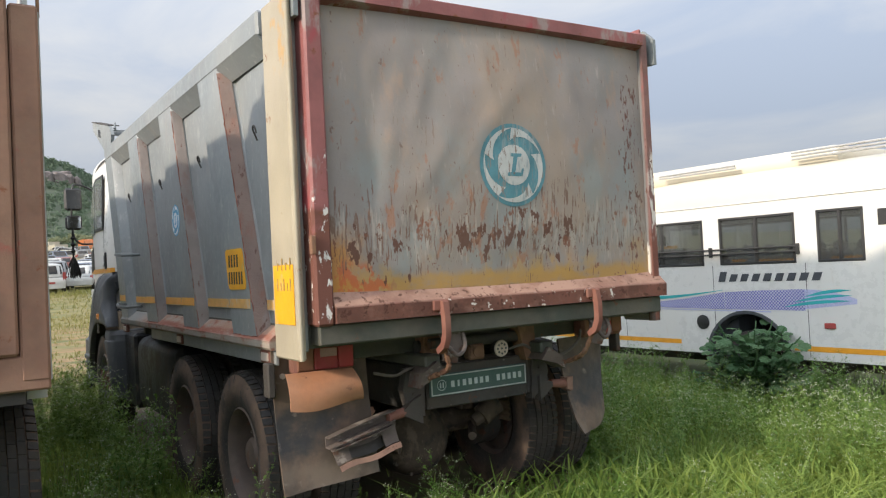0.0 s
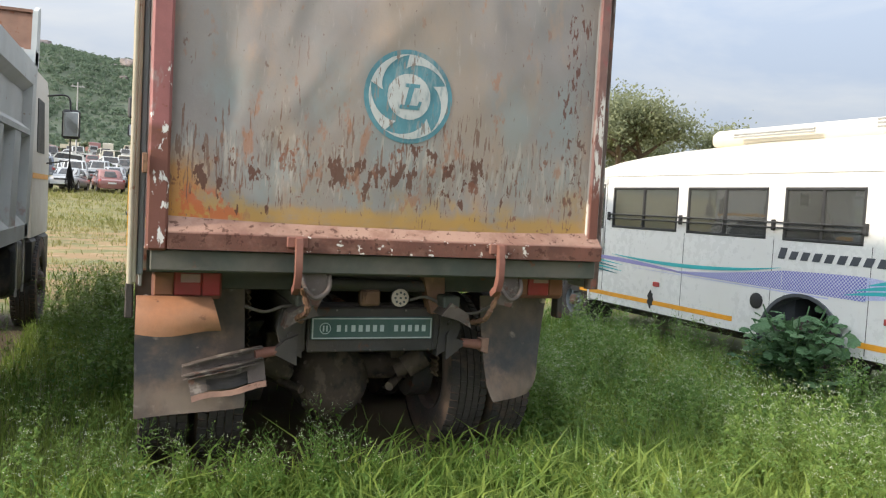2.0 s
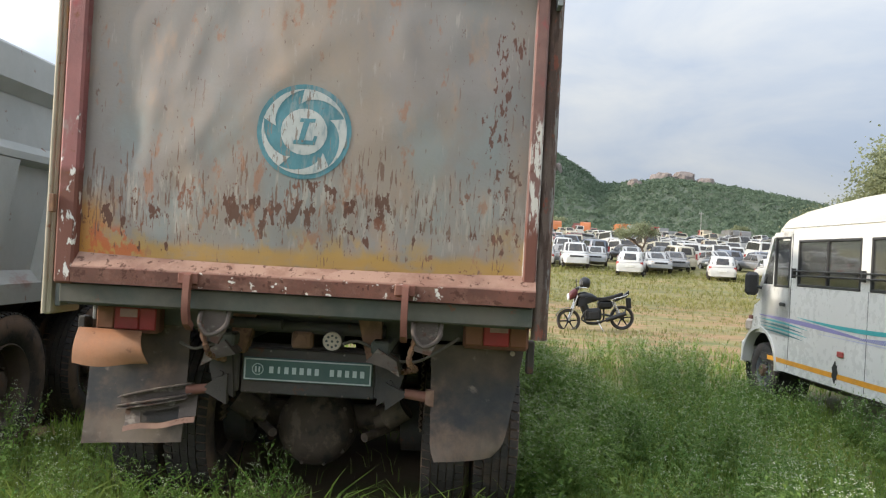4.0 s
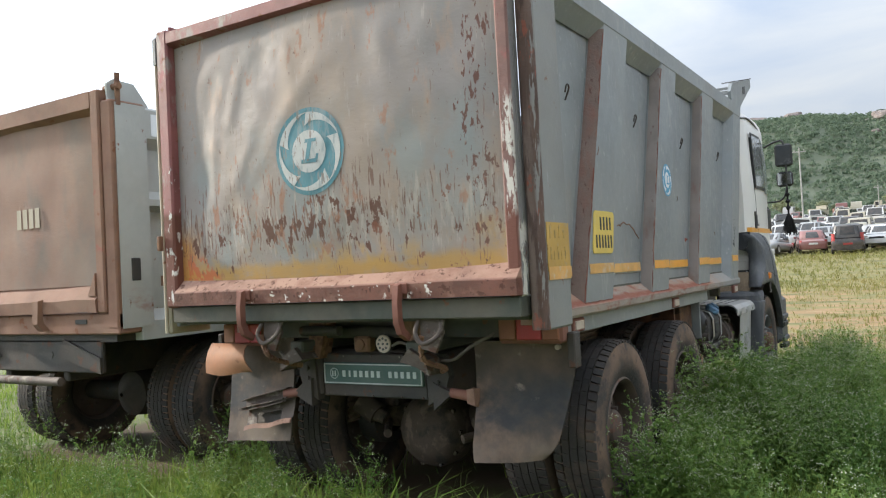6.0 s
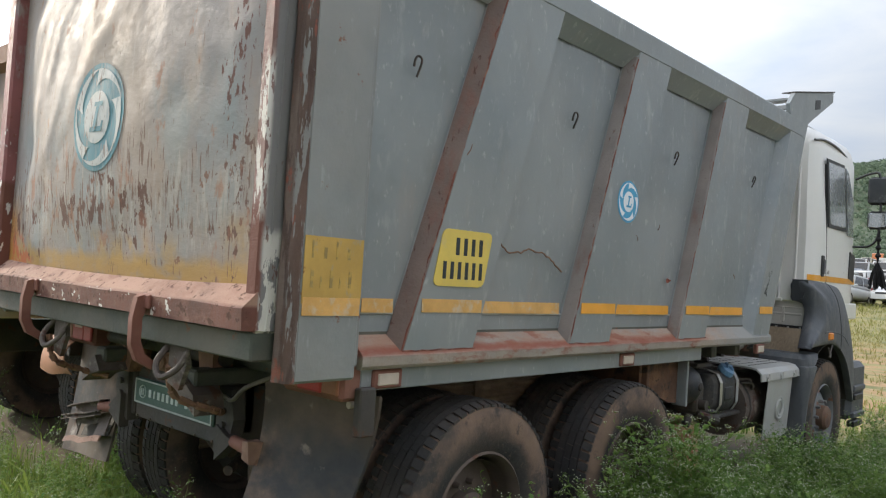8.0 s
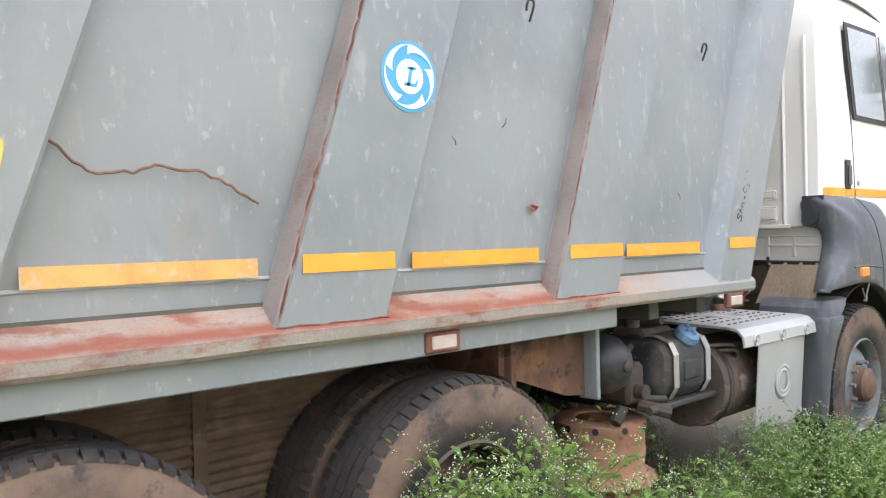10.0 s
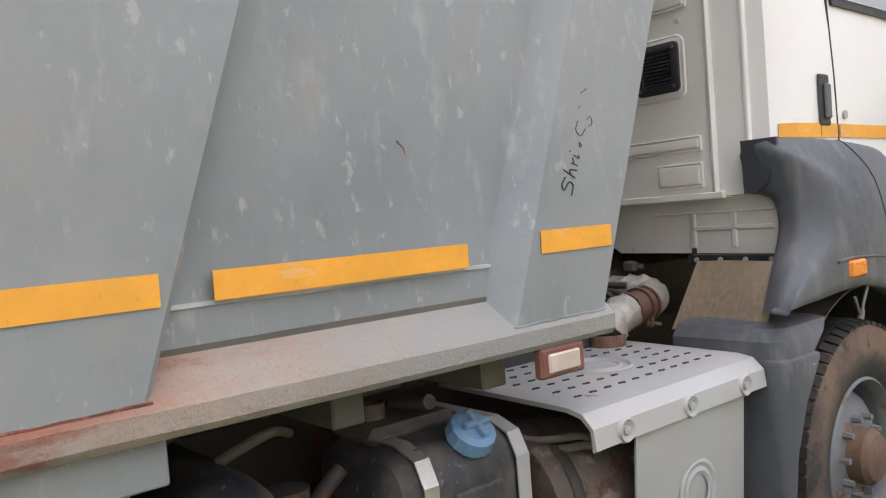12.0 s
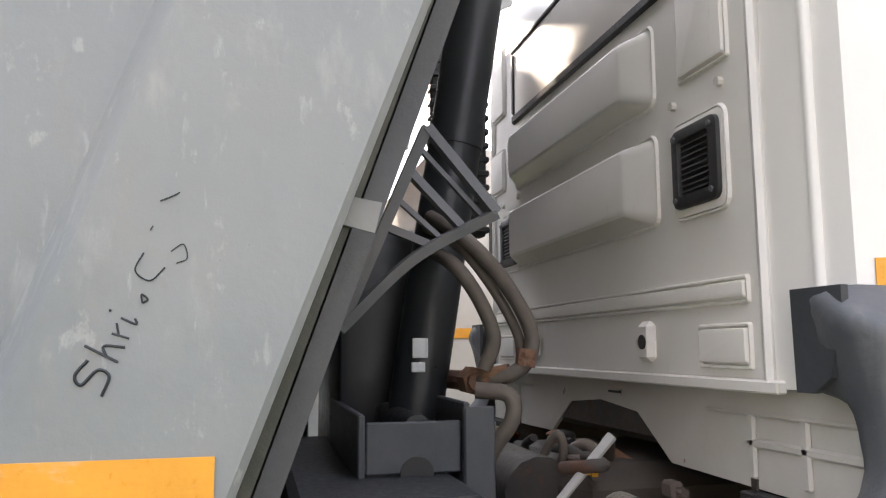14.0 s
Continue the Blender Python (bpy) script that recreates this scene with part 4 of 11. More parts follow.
for i in range(n + 1):
    x = -1.107 + 2.283 * i / n
    w = 0.006 * noise.noise(Vector((x * 3, 0, 7)))
    rings.append([(x, -0.030 + w, 1.372), (x, -0.034 + w, 1.446 + w), (x, -0.024 + w, 1.456 + w), (x, 0.062, 1.535), (x, 0.115, 1.535), (x, 0.115, 1.372)])
part("bottom_rail", rail.loft(rings), "gate_rail", gate, "sloping rust-red bottom rail with pink dust", 30)
part("sill", Geo().box(-1.18, 1.17, 0.015, 0.16, 1.268, 1.366, 0.006), "subframe", truck, "dark green body sill")
# locking hooks
for hx in (-0.515, 0.545):
    g = Geo().box(hx - 0.055, hx + 0.045, -0.048, -0.030, 1.395, 1.450, 0.005)
    prof = [(-0.036, 1.452), (-0.075, 1.440), (-0.090, 1.36), (-0.088, 1.26), (-0.060, 1.20), (0.0, 1.165), (0.02, 1.19), (-0.030, 1.225), (-0.050, 1.275), (-0.050, 1.36), (-0.036, 1.40)]
    g.prism(prof, "x", hx - 0.016, hx + 0.016)
    part("hook", g, "lamp_rust", gate, "rusted locking hook", 30)
    g = Geo().tube(bent([(hx + 0.04, 0.06, 1.27), (hx + 0.05, 0.00, 1.20), (hx + 0.10, -0.01, 1.15), (hx + 0.17, 0.02, 1.19), (hx + 0.18, 0.06, 1.27)], 4), 0.012, 8)
    g.prism([(hx + 0.05, 1.12), (hx + 0.13, 1.10), (hx + 0.18, 1.20), (hx + 0.16, 1.27), (hx + 0.05, 1.27)], "y", 0.05, 0.07)
    part("latch", g, "dull_rust", truck, "", 40)
emblem(truck, lambda u, v, k: (0.005 + u, gate_y(0.005 + u, 2.168 + v) - 0.0006 - 0.0017 * k, 2.168 + v), 0.232, "teal", "emblem_white")

# body rear posts, outside the tailgate: an outer plate, a recessed web, a rolled rusty edge
for s, x0, x1 in ((-1, BL, -1.19), (1, 1.19, BR)):
    xo = x0 if s < 0 else x1                     # outer face
    ya, yb = (0.045, 0.365) if s < 0 else (0.115, 0.405)
    part("rear_post", Geo().box(xo, xo - s * 0.040, ya + (0.012 if s > 0 else 0), yb, 1.20, 3.0, 0.010), "post_tan" if s < 0 else "post_grey", truck, "tan painted corner post of the body" if s < 0 else "grey painted corner post of the body")
    part("post_web", Geo().box(xo - s * 0.041, s * (1.208 if s < 0 else 1.186), 0.085 if s < 0 else 0.125, 0.45, 1.24, 2.98, 0.006), "post_grey", truck, "grey recessed web of the corner post")
    if s > 0:
        # rounded rear edge, hammered and rusty, flaking towards the grey face
        def edge(u, v):
            z = 1.203 + 1.80 * v
            w = noise.noise(Vector((u * 2.2, 1.0, z * 6)))
            a = math.pi * u
            x = 1.2175 - 0.0410 * math.cos(a)
            return (x + 0.0015 * w, 0.126 - 0.040 * math.sin(a) ** 0.55 * (1.0 - 0.25 * u) + 0.004 * w + 0.003 * math.sin(5 * a), z)
        part("rolled_edge", Geo().sheet(edge, 14, 48, 0.006), "edge_brown", truck, "brown rusted rounded edge of the post", 60)
        for z0, z1 in ((1.37, 1.62), (1.66, 1.93), (1.98, 2.52)):
            n = int((z1 - z0) / 0.03)
            line = [(1.1785 + 0.0022 * noise.noise(Vector((1, 0, z * 19))), 0.062 + 0.010 * noise.noise(Vector((4, 2, z * 8))), z) for z in [z0 + (z1 - z0) * i / n for i in range(n + 1)]]
            part("peeling_strip", Geo().tube(line, 0.0045, 5, 0.002), "peeled_post", gate, "curled strip of peeling paint", 60)
    else:
        line = [(xo + 0.012 + 0.001 * noise.noise(Vector((0, 0, z * 9))), 0.040, z) for z in [1.205 + 0.0575 * i for i in range(32)]]
        part("rolled_edge", Geo().tube(line, 0.012, 8), "post_tan", truck, "pale folded edge of the post", 60)
    xo += s * 0.0025
    yp, yq = (0.068, 0.335) if s < 0 else (0.138, 0.400)
    part("patch", Geo().box(xo - 0.0015, xo + 0.0015, yp, yq, 1.470 if s > 0 else 1.375, 1.700 if s > 0 else 1.668), "yellow" if s > 0 else "bright_yellow", truck, "yellow painted patch with worn lettering")
    xo += s * 0.002
    if s > 0:
        part("reflector", Geo().box(xo - 0.0015, xo + 0.0015, yp + 0.003, yq - 0.004, 1.430, 1.492), "old_tape", truck, "faded orange reflective strip")
    for row, (zz, k) in enumerate(((1.675, 4), (1.575, 5))):
        for i in range(k):
            yy = yp + 0.030 + i * (yq - yp - 0.05) / k
            part("painted_mark", Geo().box(xo - 0.0015, xo + 0.0008, yy, yy + 0.007 + 0.006 * ((i + row) % 2), zz - 0.034 - (0.016 if s > 0 else 0.0), zz + 0.026 - 0.022 * (i % 2) - (0.016 if s > 0 else 0.0)), "faint_paint", truck, "", 0)
    # hinge plates at the top of the post
    g = Geo().prism([(0.0, 2.86), (0.0, 3.02), (0.08, 3.095), (0.18, 3.095), (0.36, 3.0), (0.40, 2.86)], "x", (x0 + x1) / 2 - 0.012, (x0 + x1) / 2 + 0.012)
    g.cyl(((x0 + x1) / 2 - s * 0.10, 0.10, 3.065), ((x0 + x1) / 2 + s * 0.03, 0.10, 3.065), 0.020, None, 12)
    part("hinge_plate", g, "grey_paint", truck, "grey steel tailgate hinge plate", 30)
    part("hinge_arm", Geo().box(s * 1.13 - 0.012, s * 1.13 + 0.012, 0.03, 0.17, 2.80, 3.085, 0.006), "gate_frame", gate)
    if s < 0:
        part("lug", Geo().box(-1.227, -1.203, -0.045, -0.012, 1.71, 1.80, 0.004), "rusty", gate)


# sides: sheet, ribs, rails, ledge
def lean(y, z):
    return y + 0.338 * (z - 1.295)


def dent(y, z):
    return 0.010 * noise.noise(Vector((y * 1.3, z * 1.5, 2.0))) + 0.005 * noise.noise(Vector((y * 3.1, z * 3.3, 9.0)))


rs = random.Random(3)
RIBS = ((0.672, 1.11), (1.848, 2.250), (3.06, 3.470))
for s, rib, pan, tag in ((1, RIB_R, PAN_R, "grey_paint"), (-1, RIB_L, PAN_L, "grey_paint")):
    def side_pt(u, v, s=s, pan=pan):
        z = 1.36 + 1.58 * v
        y = 0.43 + (4.17 + 0.352 * (z - 1.295)) * u
        x = pan + s * dent(y + 10 * s, z) - s * 0.012
        if z < 1.43:
            x += s * 0.006
        return (x, y, z)
    part("side_panel", Geo().sheet(side_pt, 80, 26, -s * 0.012, 0), "grey_paint", truck, "scuffed grey steel side sheet", 60)
    # weld seam along the foot
    g = Geo().tube([(pan + s * (dent(y + 10 * s, 1.43) - 0.006), y, 1.430 + 0.003 * noise.noise(Vector((y * 9, s, 0)))) for y in [0.5 + 0.1 * i for i in range(40)]], 0.0065, 5)
    part("weld_seam", g, "weld", truck, "", 60)
    rib_list = list(RIBS) + [(4.29, 4.612)]
    for i, (a, b) in enumerate(rib_list):
        front = i == 3
        z1 = 2.94 if not front else 3.02
        k = 0.338 if not front else 0.352
        foot, head = 1.285, z1
        y_at = lambda y, z, k=k: y + k * (z - 1.295)
        r = 0.012
        ring = []
        inner = pan - s * 0.02
        for z in (foot, head):
            o = k * (z - 1.295)
            o2 = o + (0.012 + 0.022 * (z - 1.295) if front else 0.0)
            slope = 0.045 if front else 0.042 if i == 0 else 0.018  # the rear flank is angled
            ring.append([(inner, a - slope + o, z), (rib - s * r, a + o - 0.002, z), (rib, a + r + o, z), (rib, b - r + o2, z), (rib - s * r, b + o2, z), (inner, b + 0.004 + o2, z)])
        part("rib", Geo().loft(ring), "grey_paint", truck, "leaning grey stiffening rib", 25)
        foot_line = [(rib + s * 0.002, a + (b - a) * j / 12, 1.290 + rs.gauss(0, 0.0015)) for j in range(13)]
        part("foot_weld", Geo().tube(foot_line, 0.0028, 5), "edge_rust" if not front else "grey_paint", truck, "", 60)
        # rusted edge along the rear flank
        if not front:
            xm = (inner + rib) / 2
            g = Geo().loft([[(pan + s * 0.002, a - slope * 0.8 + k * (z - 1.295) - 0.006, z), (rib - s * 0.006, a + k * (z - 1.295) - 0.006, z), (rib + s * 0.003, a + 0.004 + k * (z - 1.295), z),
                             (rib - s * 0.01, a + 0.008 + k * (z - 1.295), z), (pan, a - slope * 0.8 + 0.008 + k * (z - 1.295), z)] for z in (1.29, 1.6, 2.0, 2.4, 2.86)])
            part("rib_edge", g, "rust_edge" if i == 0 else "rib_grey", truck, "rusted rear edge of the rib", 25)
            line = [(rib - s * 0.001 + 0.002 * rs.gauss(0, 1), a + 0.002 + k * (z - 1.295) + rs.gauss(0, 0.0025), z) for z in [1.29 + 0.04 * j for j in range(40)]]
            part("rust_line", Geo().tube(line, 0.0040 if i < 2 else 0.0026, 5), "edge_rust", truck, "", 60)
    # top rail and its lower return
    g = Geo().box(pan - s * 0.06, rib + s * 0.004, 0.47, 5.16, 2.885, TOP, 0.015)
    g.prism([(pan - 0.0 * s, 2.80), (rib, 2.884), (pan, 2.884)], "y", 0.46, 5.10)
    part("side_rail", g, "grey_paint", truck, "grey box-section top rail")
    # sloping ledge and lip along the floor edge
    lip_ring = []
    for i in range(48):
        y = 0.46 + (4.64 - 0.46) * i / 47
        w = 0.004 * noise.noise(Vector((y * 4, s, 3)))
        lip_ring.append([(pan - s * 0.06, y, 1.358), (pan - s * 0.004, y, 1.352), (rib + s * 0.004, y, 1.286 + w), (rib + s * 0.011, y, 1.276 + w), (rib + s * 0.010, y, 1.240 + w), (rib - s * 0.002, y, 1.226), (pan - s * 0.06, y, 1.226)])
    part("ledge", Geo().loft(lip_ring), "lip", truck, "dusty rusted ledge along the floor edge", 30)
    g = Geo().box(rib - s * 0.055, rib - s * 0.035, 0.50, 3.50, 1.140, 1.224, 0.004)
    part("side_sill", g, "grey_paint", truck, "grey steel side sill")
    # side marker lamps under the ledge
    for yy in (0.63, 2.50, 4.44):
        if yy < 3.6:
            x0 = rib - s * 0.030
            zz = 1.183
        else:
            x0, zz = rib + s * 0.0, 1.190
        g = Geo().box(x0 - s * 0.02, x0 + s * 0.008, yy - 0.078, yy + 0.078, zz - 0.036, zz + 0.036, 0.006)
        lampb = part("marker_lamp", g, "lamp_rust", truck, "rusted side marker lamp with dusty lens")
        part("lens", Geo().box(x0 + s * 0.004, x0 + s * 0.014, yy - 0.055, yy + 0.055, zz - 0.024, zz + 0.022, 0.004), "pale_lens", lampb)
    # little rope hooks on the side sheet
    for yy, zz in ((0.70, 2.42), (1.85, 2.42), (3.00, 2.40), (4.27, 2.42)):
        x0 = pan + s * 0.006
        g = Geo().tube(bent([(x0 + s * 0.018, yy - 0.018, zz - 0.012), (x0 + s * 0.024, yy - 0.020, zz + 0.012), (x0 + s * 0.026, yy - 0.010, zz + 0.030), (x0 + s * 0.026, yy + 0.010, zz + 0.030), (x0 + s * 0.024, yy + 0.018, zz + 0.010), (x0 + s * 0.002, yy + 0.016, zz - 0.045)], 4), 0.005, 6)
        part("rope_hook", g, "chassis", truck, "", 60)
    # reflective strips: on the ribs, then between them
    strips = [(rib + s * 0.002, lean(a, 1.475) + 0.03, lean(b, 1.475) - 0.035) for a, b in RIBS] + [(rib + s * 0.002, 4.395, 4.655)]
    strips += [(pan + s * 0.010, 0.50, 0.665), (pan + s * 0.010, 1.215, 1.830), (pan + s * 0.010, 2.40, 3.035), (pan + s * 0.010, 3.615, 4.22)]
    for i, (x0, a, b) in enumerate(strips):
        zc = (1.468 if i < 3 else 1.476) if i < 4 else 1.461
        g = Geo().sheet(lambda u, v, a=a, b=b, zc=zc, x0=x0: (x0, a + (b - a) * u, zc - 0.027 + 0.054 * v), 8, 1, s * 0.002, 0)
        part("reflective_strip", g, "tape" if b > 1.9 else "old_tape", truck, "orange reflective strip", 0)

# number plate painted on the first rib, bars for its characters
for s, rib in ((1, RIB_R), (-1, RIB_L)):
    yc, zc, hw, hh = 1.0, 1.667, 0.160, 0.118
    x0 = rib + s * 0.003
    poly = []
    for cx, cz, a0 in ((hw - 0.03, hh - 0.03, 0), (-hw + 0.03, hh - 0.03, 90), (-hw + 0.03, -hh + 0.03, 180), (hw - 0.03, -hh + 0.03, 270)):
        for k in range(4):
            a = radians(a0 + 30 * k)
            poly.append((yc + cx + 0.03 * math.cos(a) + 0.0, zc + cz + 0.03 * math.sin(a)))
    poly = [(y + 0.20 * (z - zc), z) for y, z in poly]
    plate = part("number_patch", Geo().prism(poly, "x", x0 - 0.002, x0 + 0.002), "plate_yellow" if s > 0 else "bright_yellow", truck, "yellow painted number patch with black bars", 0)
    g = Geo()
    for zz, k, w, off in ((zc + 0.048, 4, 0.046, 0.030), (zc - 0.052, 6, 0.042, -0.004)):
        for i in range(k):
            yy = yc + off + (i - (k - 1) / 2) * (w + 0.004)
            part("bar", Geo().box(x0 + s * 0.0015, x0 + s * 0.0035, yy - w * 0.24, yy + w * 0.24, zz - 0.036, zz + 0.036), "ink", plate, "", 0)
    # small side emblem on the second rib
    emblem(truck, lambda u, v, k, s=s, rib=rib: (rib + s * 0.0018 * k, 2.355 + s * u, 2.055 + v), 0.115, "decal_blue", "decal_white")

# headboard, front wall and canopy
front = Geo()
ring = []
for z in (1.30, 3.06):
    o = 0.352 * (z - 1.295)
    ring.append([(PAN_L, 4.60 + o, z), (PAN_R, 4.60 + o, z), (PAN_R, 4.65 + o, z), (PAN_L, 4.65 + o, z)])
part("front_wall", front.loft(ring), "subframe", truck, "sloping grey front wall of the body")
for s, rib in ((1, RIB_R), (-1, RIB_L)):
    g = Geo().prism([(4.87, 2.95), (4.80, 3.10), (4.91, 3.205), (5.90, 3.415), (5.90, 3.33), (5.40, 3.09), (5.26, 3.02), (5.20, 2.88)], "x", rib - s * 0.03, rib + s * 0.002)
    cs = part("canopy_side", g, "grey_paint", truck, "grey side plate of the cab guard", 25)
    part("slot", Geo().prism([(5.42, 3.17), (5.55, 3.20), (5.55, 3.28), (5.42, 3.25)], "x", rib + s * 0.002, rib + s * 0.005), "black", cs, "", 0)
    part("lip", Geo().prism([(4.91, 3.207), (5.93, 3.423), (5.93, 3.433), (4.91, 3.217)], "x", rib - s * 0.10, rib + s * 0.008), "chassis", cs, "dark sheet edge", 0)
g = Geo().loft([[(RIB_L + 0.03, 4.86, 3.145), (RIB_R - 0.03, 4.86, 3.145), (RIB_R - 0.03, 4.86, 3.16), (RIB_L + 0.03, 4.86, 3.16)],
                [(RIB_L + 0.03, 5.30, 3.222), (RIB_R - 0.03, 5.30, 3.222), (RIB_R - 0.03, 5.30, 3.237), (RIB_L + 0.03, 5.30, 3.237)]])
g.box(RIB_L + 0.03, RIB_R - 0.03, 5.52, 5.56, 3.22, 3.26, 0.004)
g.tube([(RIB_L + 0.05, 4.86, 3.16), (RIB_L + 0.02, 4.70, 3.20), (RIB_L + 0.0, 4.62, 3.13)], 0.01, 6)
part("canopy", g, "grey_paint", truck, "grey steel cab guard over the gap")
for k in range(5):
    x = -1.0 + 0.5 * k
    ring = []
    for z in (1.35, 2.98):
        o = 0.352 * (z - 1.295)
        ring.append([(x - 0.05, 4.66 + o, z), (x + 0.05, 4.66 + o, z), (x + 0.05, 4.70 + o, z), (x - 0.05, 4.70 + o, z)])
    part("front_rib", Geo().loft(ring), "grille_grey", truck, "", 25)
part("load_floor", Geo().box(PAN_L, PAN_R, 0.13, 4.62, 1.25, 1.36), "subframe", truck, "dark body floor")
for y in [0.55 + 0.42 * i for i in range(10)]:
    part("cross_member", Geo().box(-1.12, 1.10, y - 0.04, y + 0.04, 1.13, 1.25, 0.005), "subframe", truck)

# chassis
for s in (-1, 1):
    part("chassis_rail", Geo().box(s * 0.37, s * 0.45, 0.42, 7.1, 0.80, 1.06, 0.01), "chassis", truck, "dusty black chassis rail")
    part("hoist_rail", Geo().box(s * 0.36, s * 0.46, 0.25, 5.2, 1.065, 1.135, 0.01), "subframe", truck)
g = Geo().cyl((-0.42, 0.42, 1.17), (0.42, 0.42, 1.17), 0.035)
g.box(-0.45, 0.45, 0.50, 0.56, 0.84, 1.06, 0.01)
g.cyl((-0.40, 0.30, 1.19), (-0.12, 0.30, 1.19), 0.03)
part("rear_cross_tube", g, "chassis", truck, "dusty rear cross tube", 35)
for s in (-1, 1):
    g = Geo().prism([(s * 0.33, 1.02), (s * 0.41, 1.02), (s * 0.40, 1.25), (s * 0.27, 1.25)], "y", 0.36, 0.46)
    part("tip_bracket", g, "rusty", truck, "rusted hinge bracket", 25)
    g = Geo().prism([(s * 0.39, 0.77), (s * 0.50, 0.83), (s * 0.53, 0.93), (s * 0.50, 1.05), (s * 0.41, 1.06)], "y", 0.40, 0.46)
    for bz in (0.84, 0.90, 0.96):
        g.cyl((s * 0.46, 0.385, bz), (s * 0.46, 0.40, bz), 0.014, None, 6)
    part("gusset", g, "chassis", truck, "bolted gusset plate", 25)
    g = Geo().prism([(s * 0.34, 1.03), (s * 0.45, 1.0), (s * 0.52, 0.96), (s * 0.50, 1.04), (s * 0.40, 1.10)], "y", 0.22, 0.36)
    part("bent_plate", g, "dull_rust", truck, "", 25)
board = part("sign_board", Geo().box(-0.36, 0.375, 0.425, 0.455, 0.795, 1.045, 0.008), "chassis", truck, "dusty black board below the tailgate")
part("nameplate", Geo().box(-0.345, 0.36, 0.408, 0.424, 0.868, 0.995, 0.005), "sign_green", board, "dark green plate with white border and lettering bars")
g = Geo()
for z in (0.877, 0.986):
    g.box(-0.338, 0.353, 0.404, 0.409, z - 0.0035, z + 0.0035)
for x in (-0.335, 0.35):
    g.box(x - 0.004, x + 0.004, 0.404, 0.409, 0.877, 0.986)
part("border", g, "sign_line", board, "", 0)
g = Geo()
for i in range(13):
    if i == 7:
        continue
    x = -0.190 + i * 0.0413
    wide = 0.006 if i == 1 else 0.011
    part("bar", Geo().box(x - wide, x + wide, 0.404, 0.409, 0.913, 0.949), "sign_white", board, "", 0)
part("mark", Geo().lathe([(0.026, 0.409), (0.030, 0.404), (0.033, 0.409)], (-0.265, 0.0, 0.931), "y", 20), "sign_white", board, "", 0)
part("mark_bar", Geo().box(-0.279, -0.271, 0.404, 0.409, 0.915, 0.947).box(-0.260, -0.252, 0.404, 0.409, 0.915, 0.947), "sign_white", board, "", 0)
for x in (-0.33, -0.2, 0.0, 0.2, 0.345):
    for z in (0.805, 1.03):
        part("rivet", Geo().cyl((x, 0.418, z), (x, 0.426, z), 0.006, None, 6), "dull_rust", board)
# work lamp and number-plate lamp
g = Geo().cyl((0.14, 0.36, 1.11), (0.14, 0.42, 1.11), 0.054, 0.040, 20)
wl = part("work_lamp", g, "black", truck, "round white work lamp")
g = Geo().cyl((0.14, 0.352, 1.11), (0.14, 0.362, 1.11), 0.048, 0.052, 20)
part("lens", g, "pale_lens", wl)
for k in range(9):
    a, rr = math.tau * k / 8, 0.0 if k == 8 else 0.030
    part("lamp_bead", Geo().cyl((0.14 + rr * math.cos(a), 0.349, 1.11 + rr * math.sin(a)), (0.14 + rr * math.cos(a), 0.353, 1.11 + rr * math.sin(a)), 0.007, None, 8), "grille_grey", wl)
part("small_lamp", Geo().box(-0.085, 0.03, 0.37, 0.44, 1.06, 1.15, 0.012).cyl((-0.03, 0.36, 1.105), (-0.03, 0.375, 1.105), 0.03, None, 14), "rusty", truck, "dusty square lamp housing")

# tail lamps
for s, x0, x1, z0, z1 in ((-1, -1.165, -0.82, 1.088, 1.240), (1, 0.84, 1.195, 1.108, 1.268)):
    lamp = part("tail_lamp", Geo().box(x0, x1, 0.40, 0.50, z0, z1, 0.015), "lamp_rust", truck, "dusty rust-red tail lamp unit")
    w, h = x1 - x0, z1 - z0
    for a, b, mat in ((0.03, 0.30, "brown_lens"), (0.31, 0.70, "red_lens"), (0.71, 0.97, "red_lens" if s < 0 else "brown_lens")):
        part("lens", Geo().box(x0 + w * a, x0 + w * b, 0.386, 0.402, z0 + 0.02 * h / h, z1 - 0.012, 0.006), mat, lamp)
    part("reverse_lens", Geo().box(x0 + w * 0.40, x0 + w * 0.68, 0.382, 0.388, z1 - 0.065, z1 - 0.020, 0.004), "pink_lens", lamp, "dusty pale lens window")
# bent orange sheet hanging under the nearer tail lamp
g = Geo().sheet(lambda u, v: (-1.235 + 0.36 * u + 0.05 * (1 - v) * u, 0.30 - 0.10 * math.sin(v * 2.2) * (0.5 + 0.5 * u) + 0.10 * v, 1.110 - 0.185 * (1 - v) - 0.015 * math.sin(u * 5) * (1 - v)), 12, 8, 0.006)
part("bent_sheet", g, "copper_sheet", truck, "bent rusty orange metal sheet", 60)


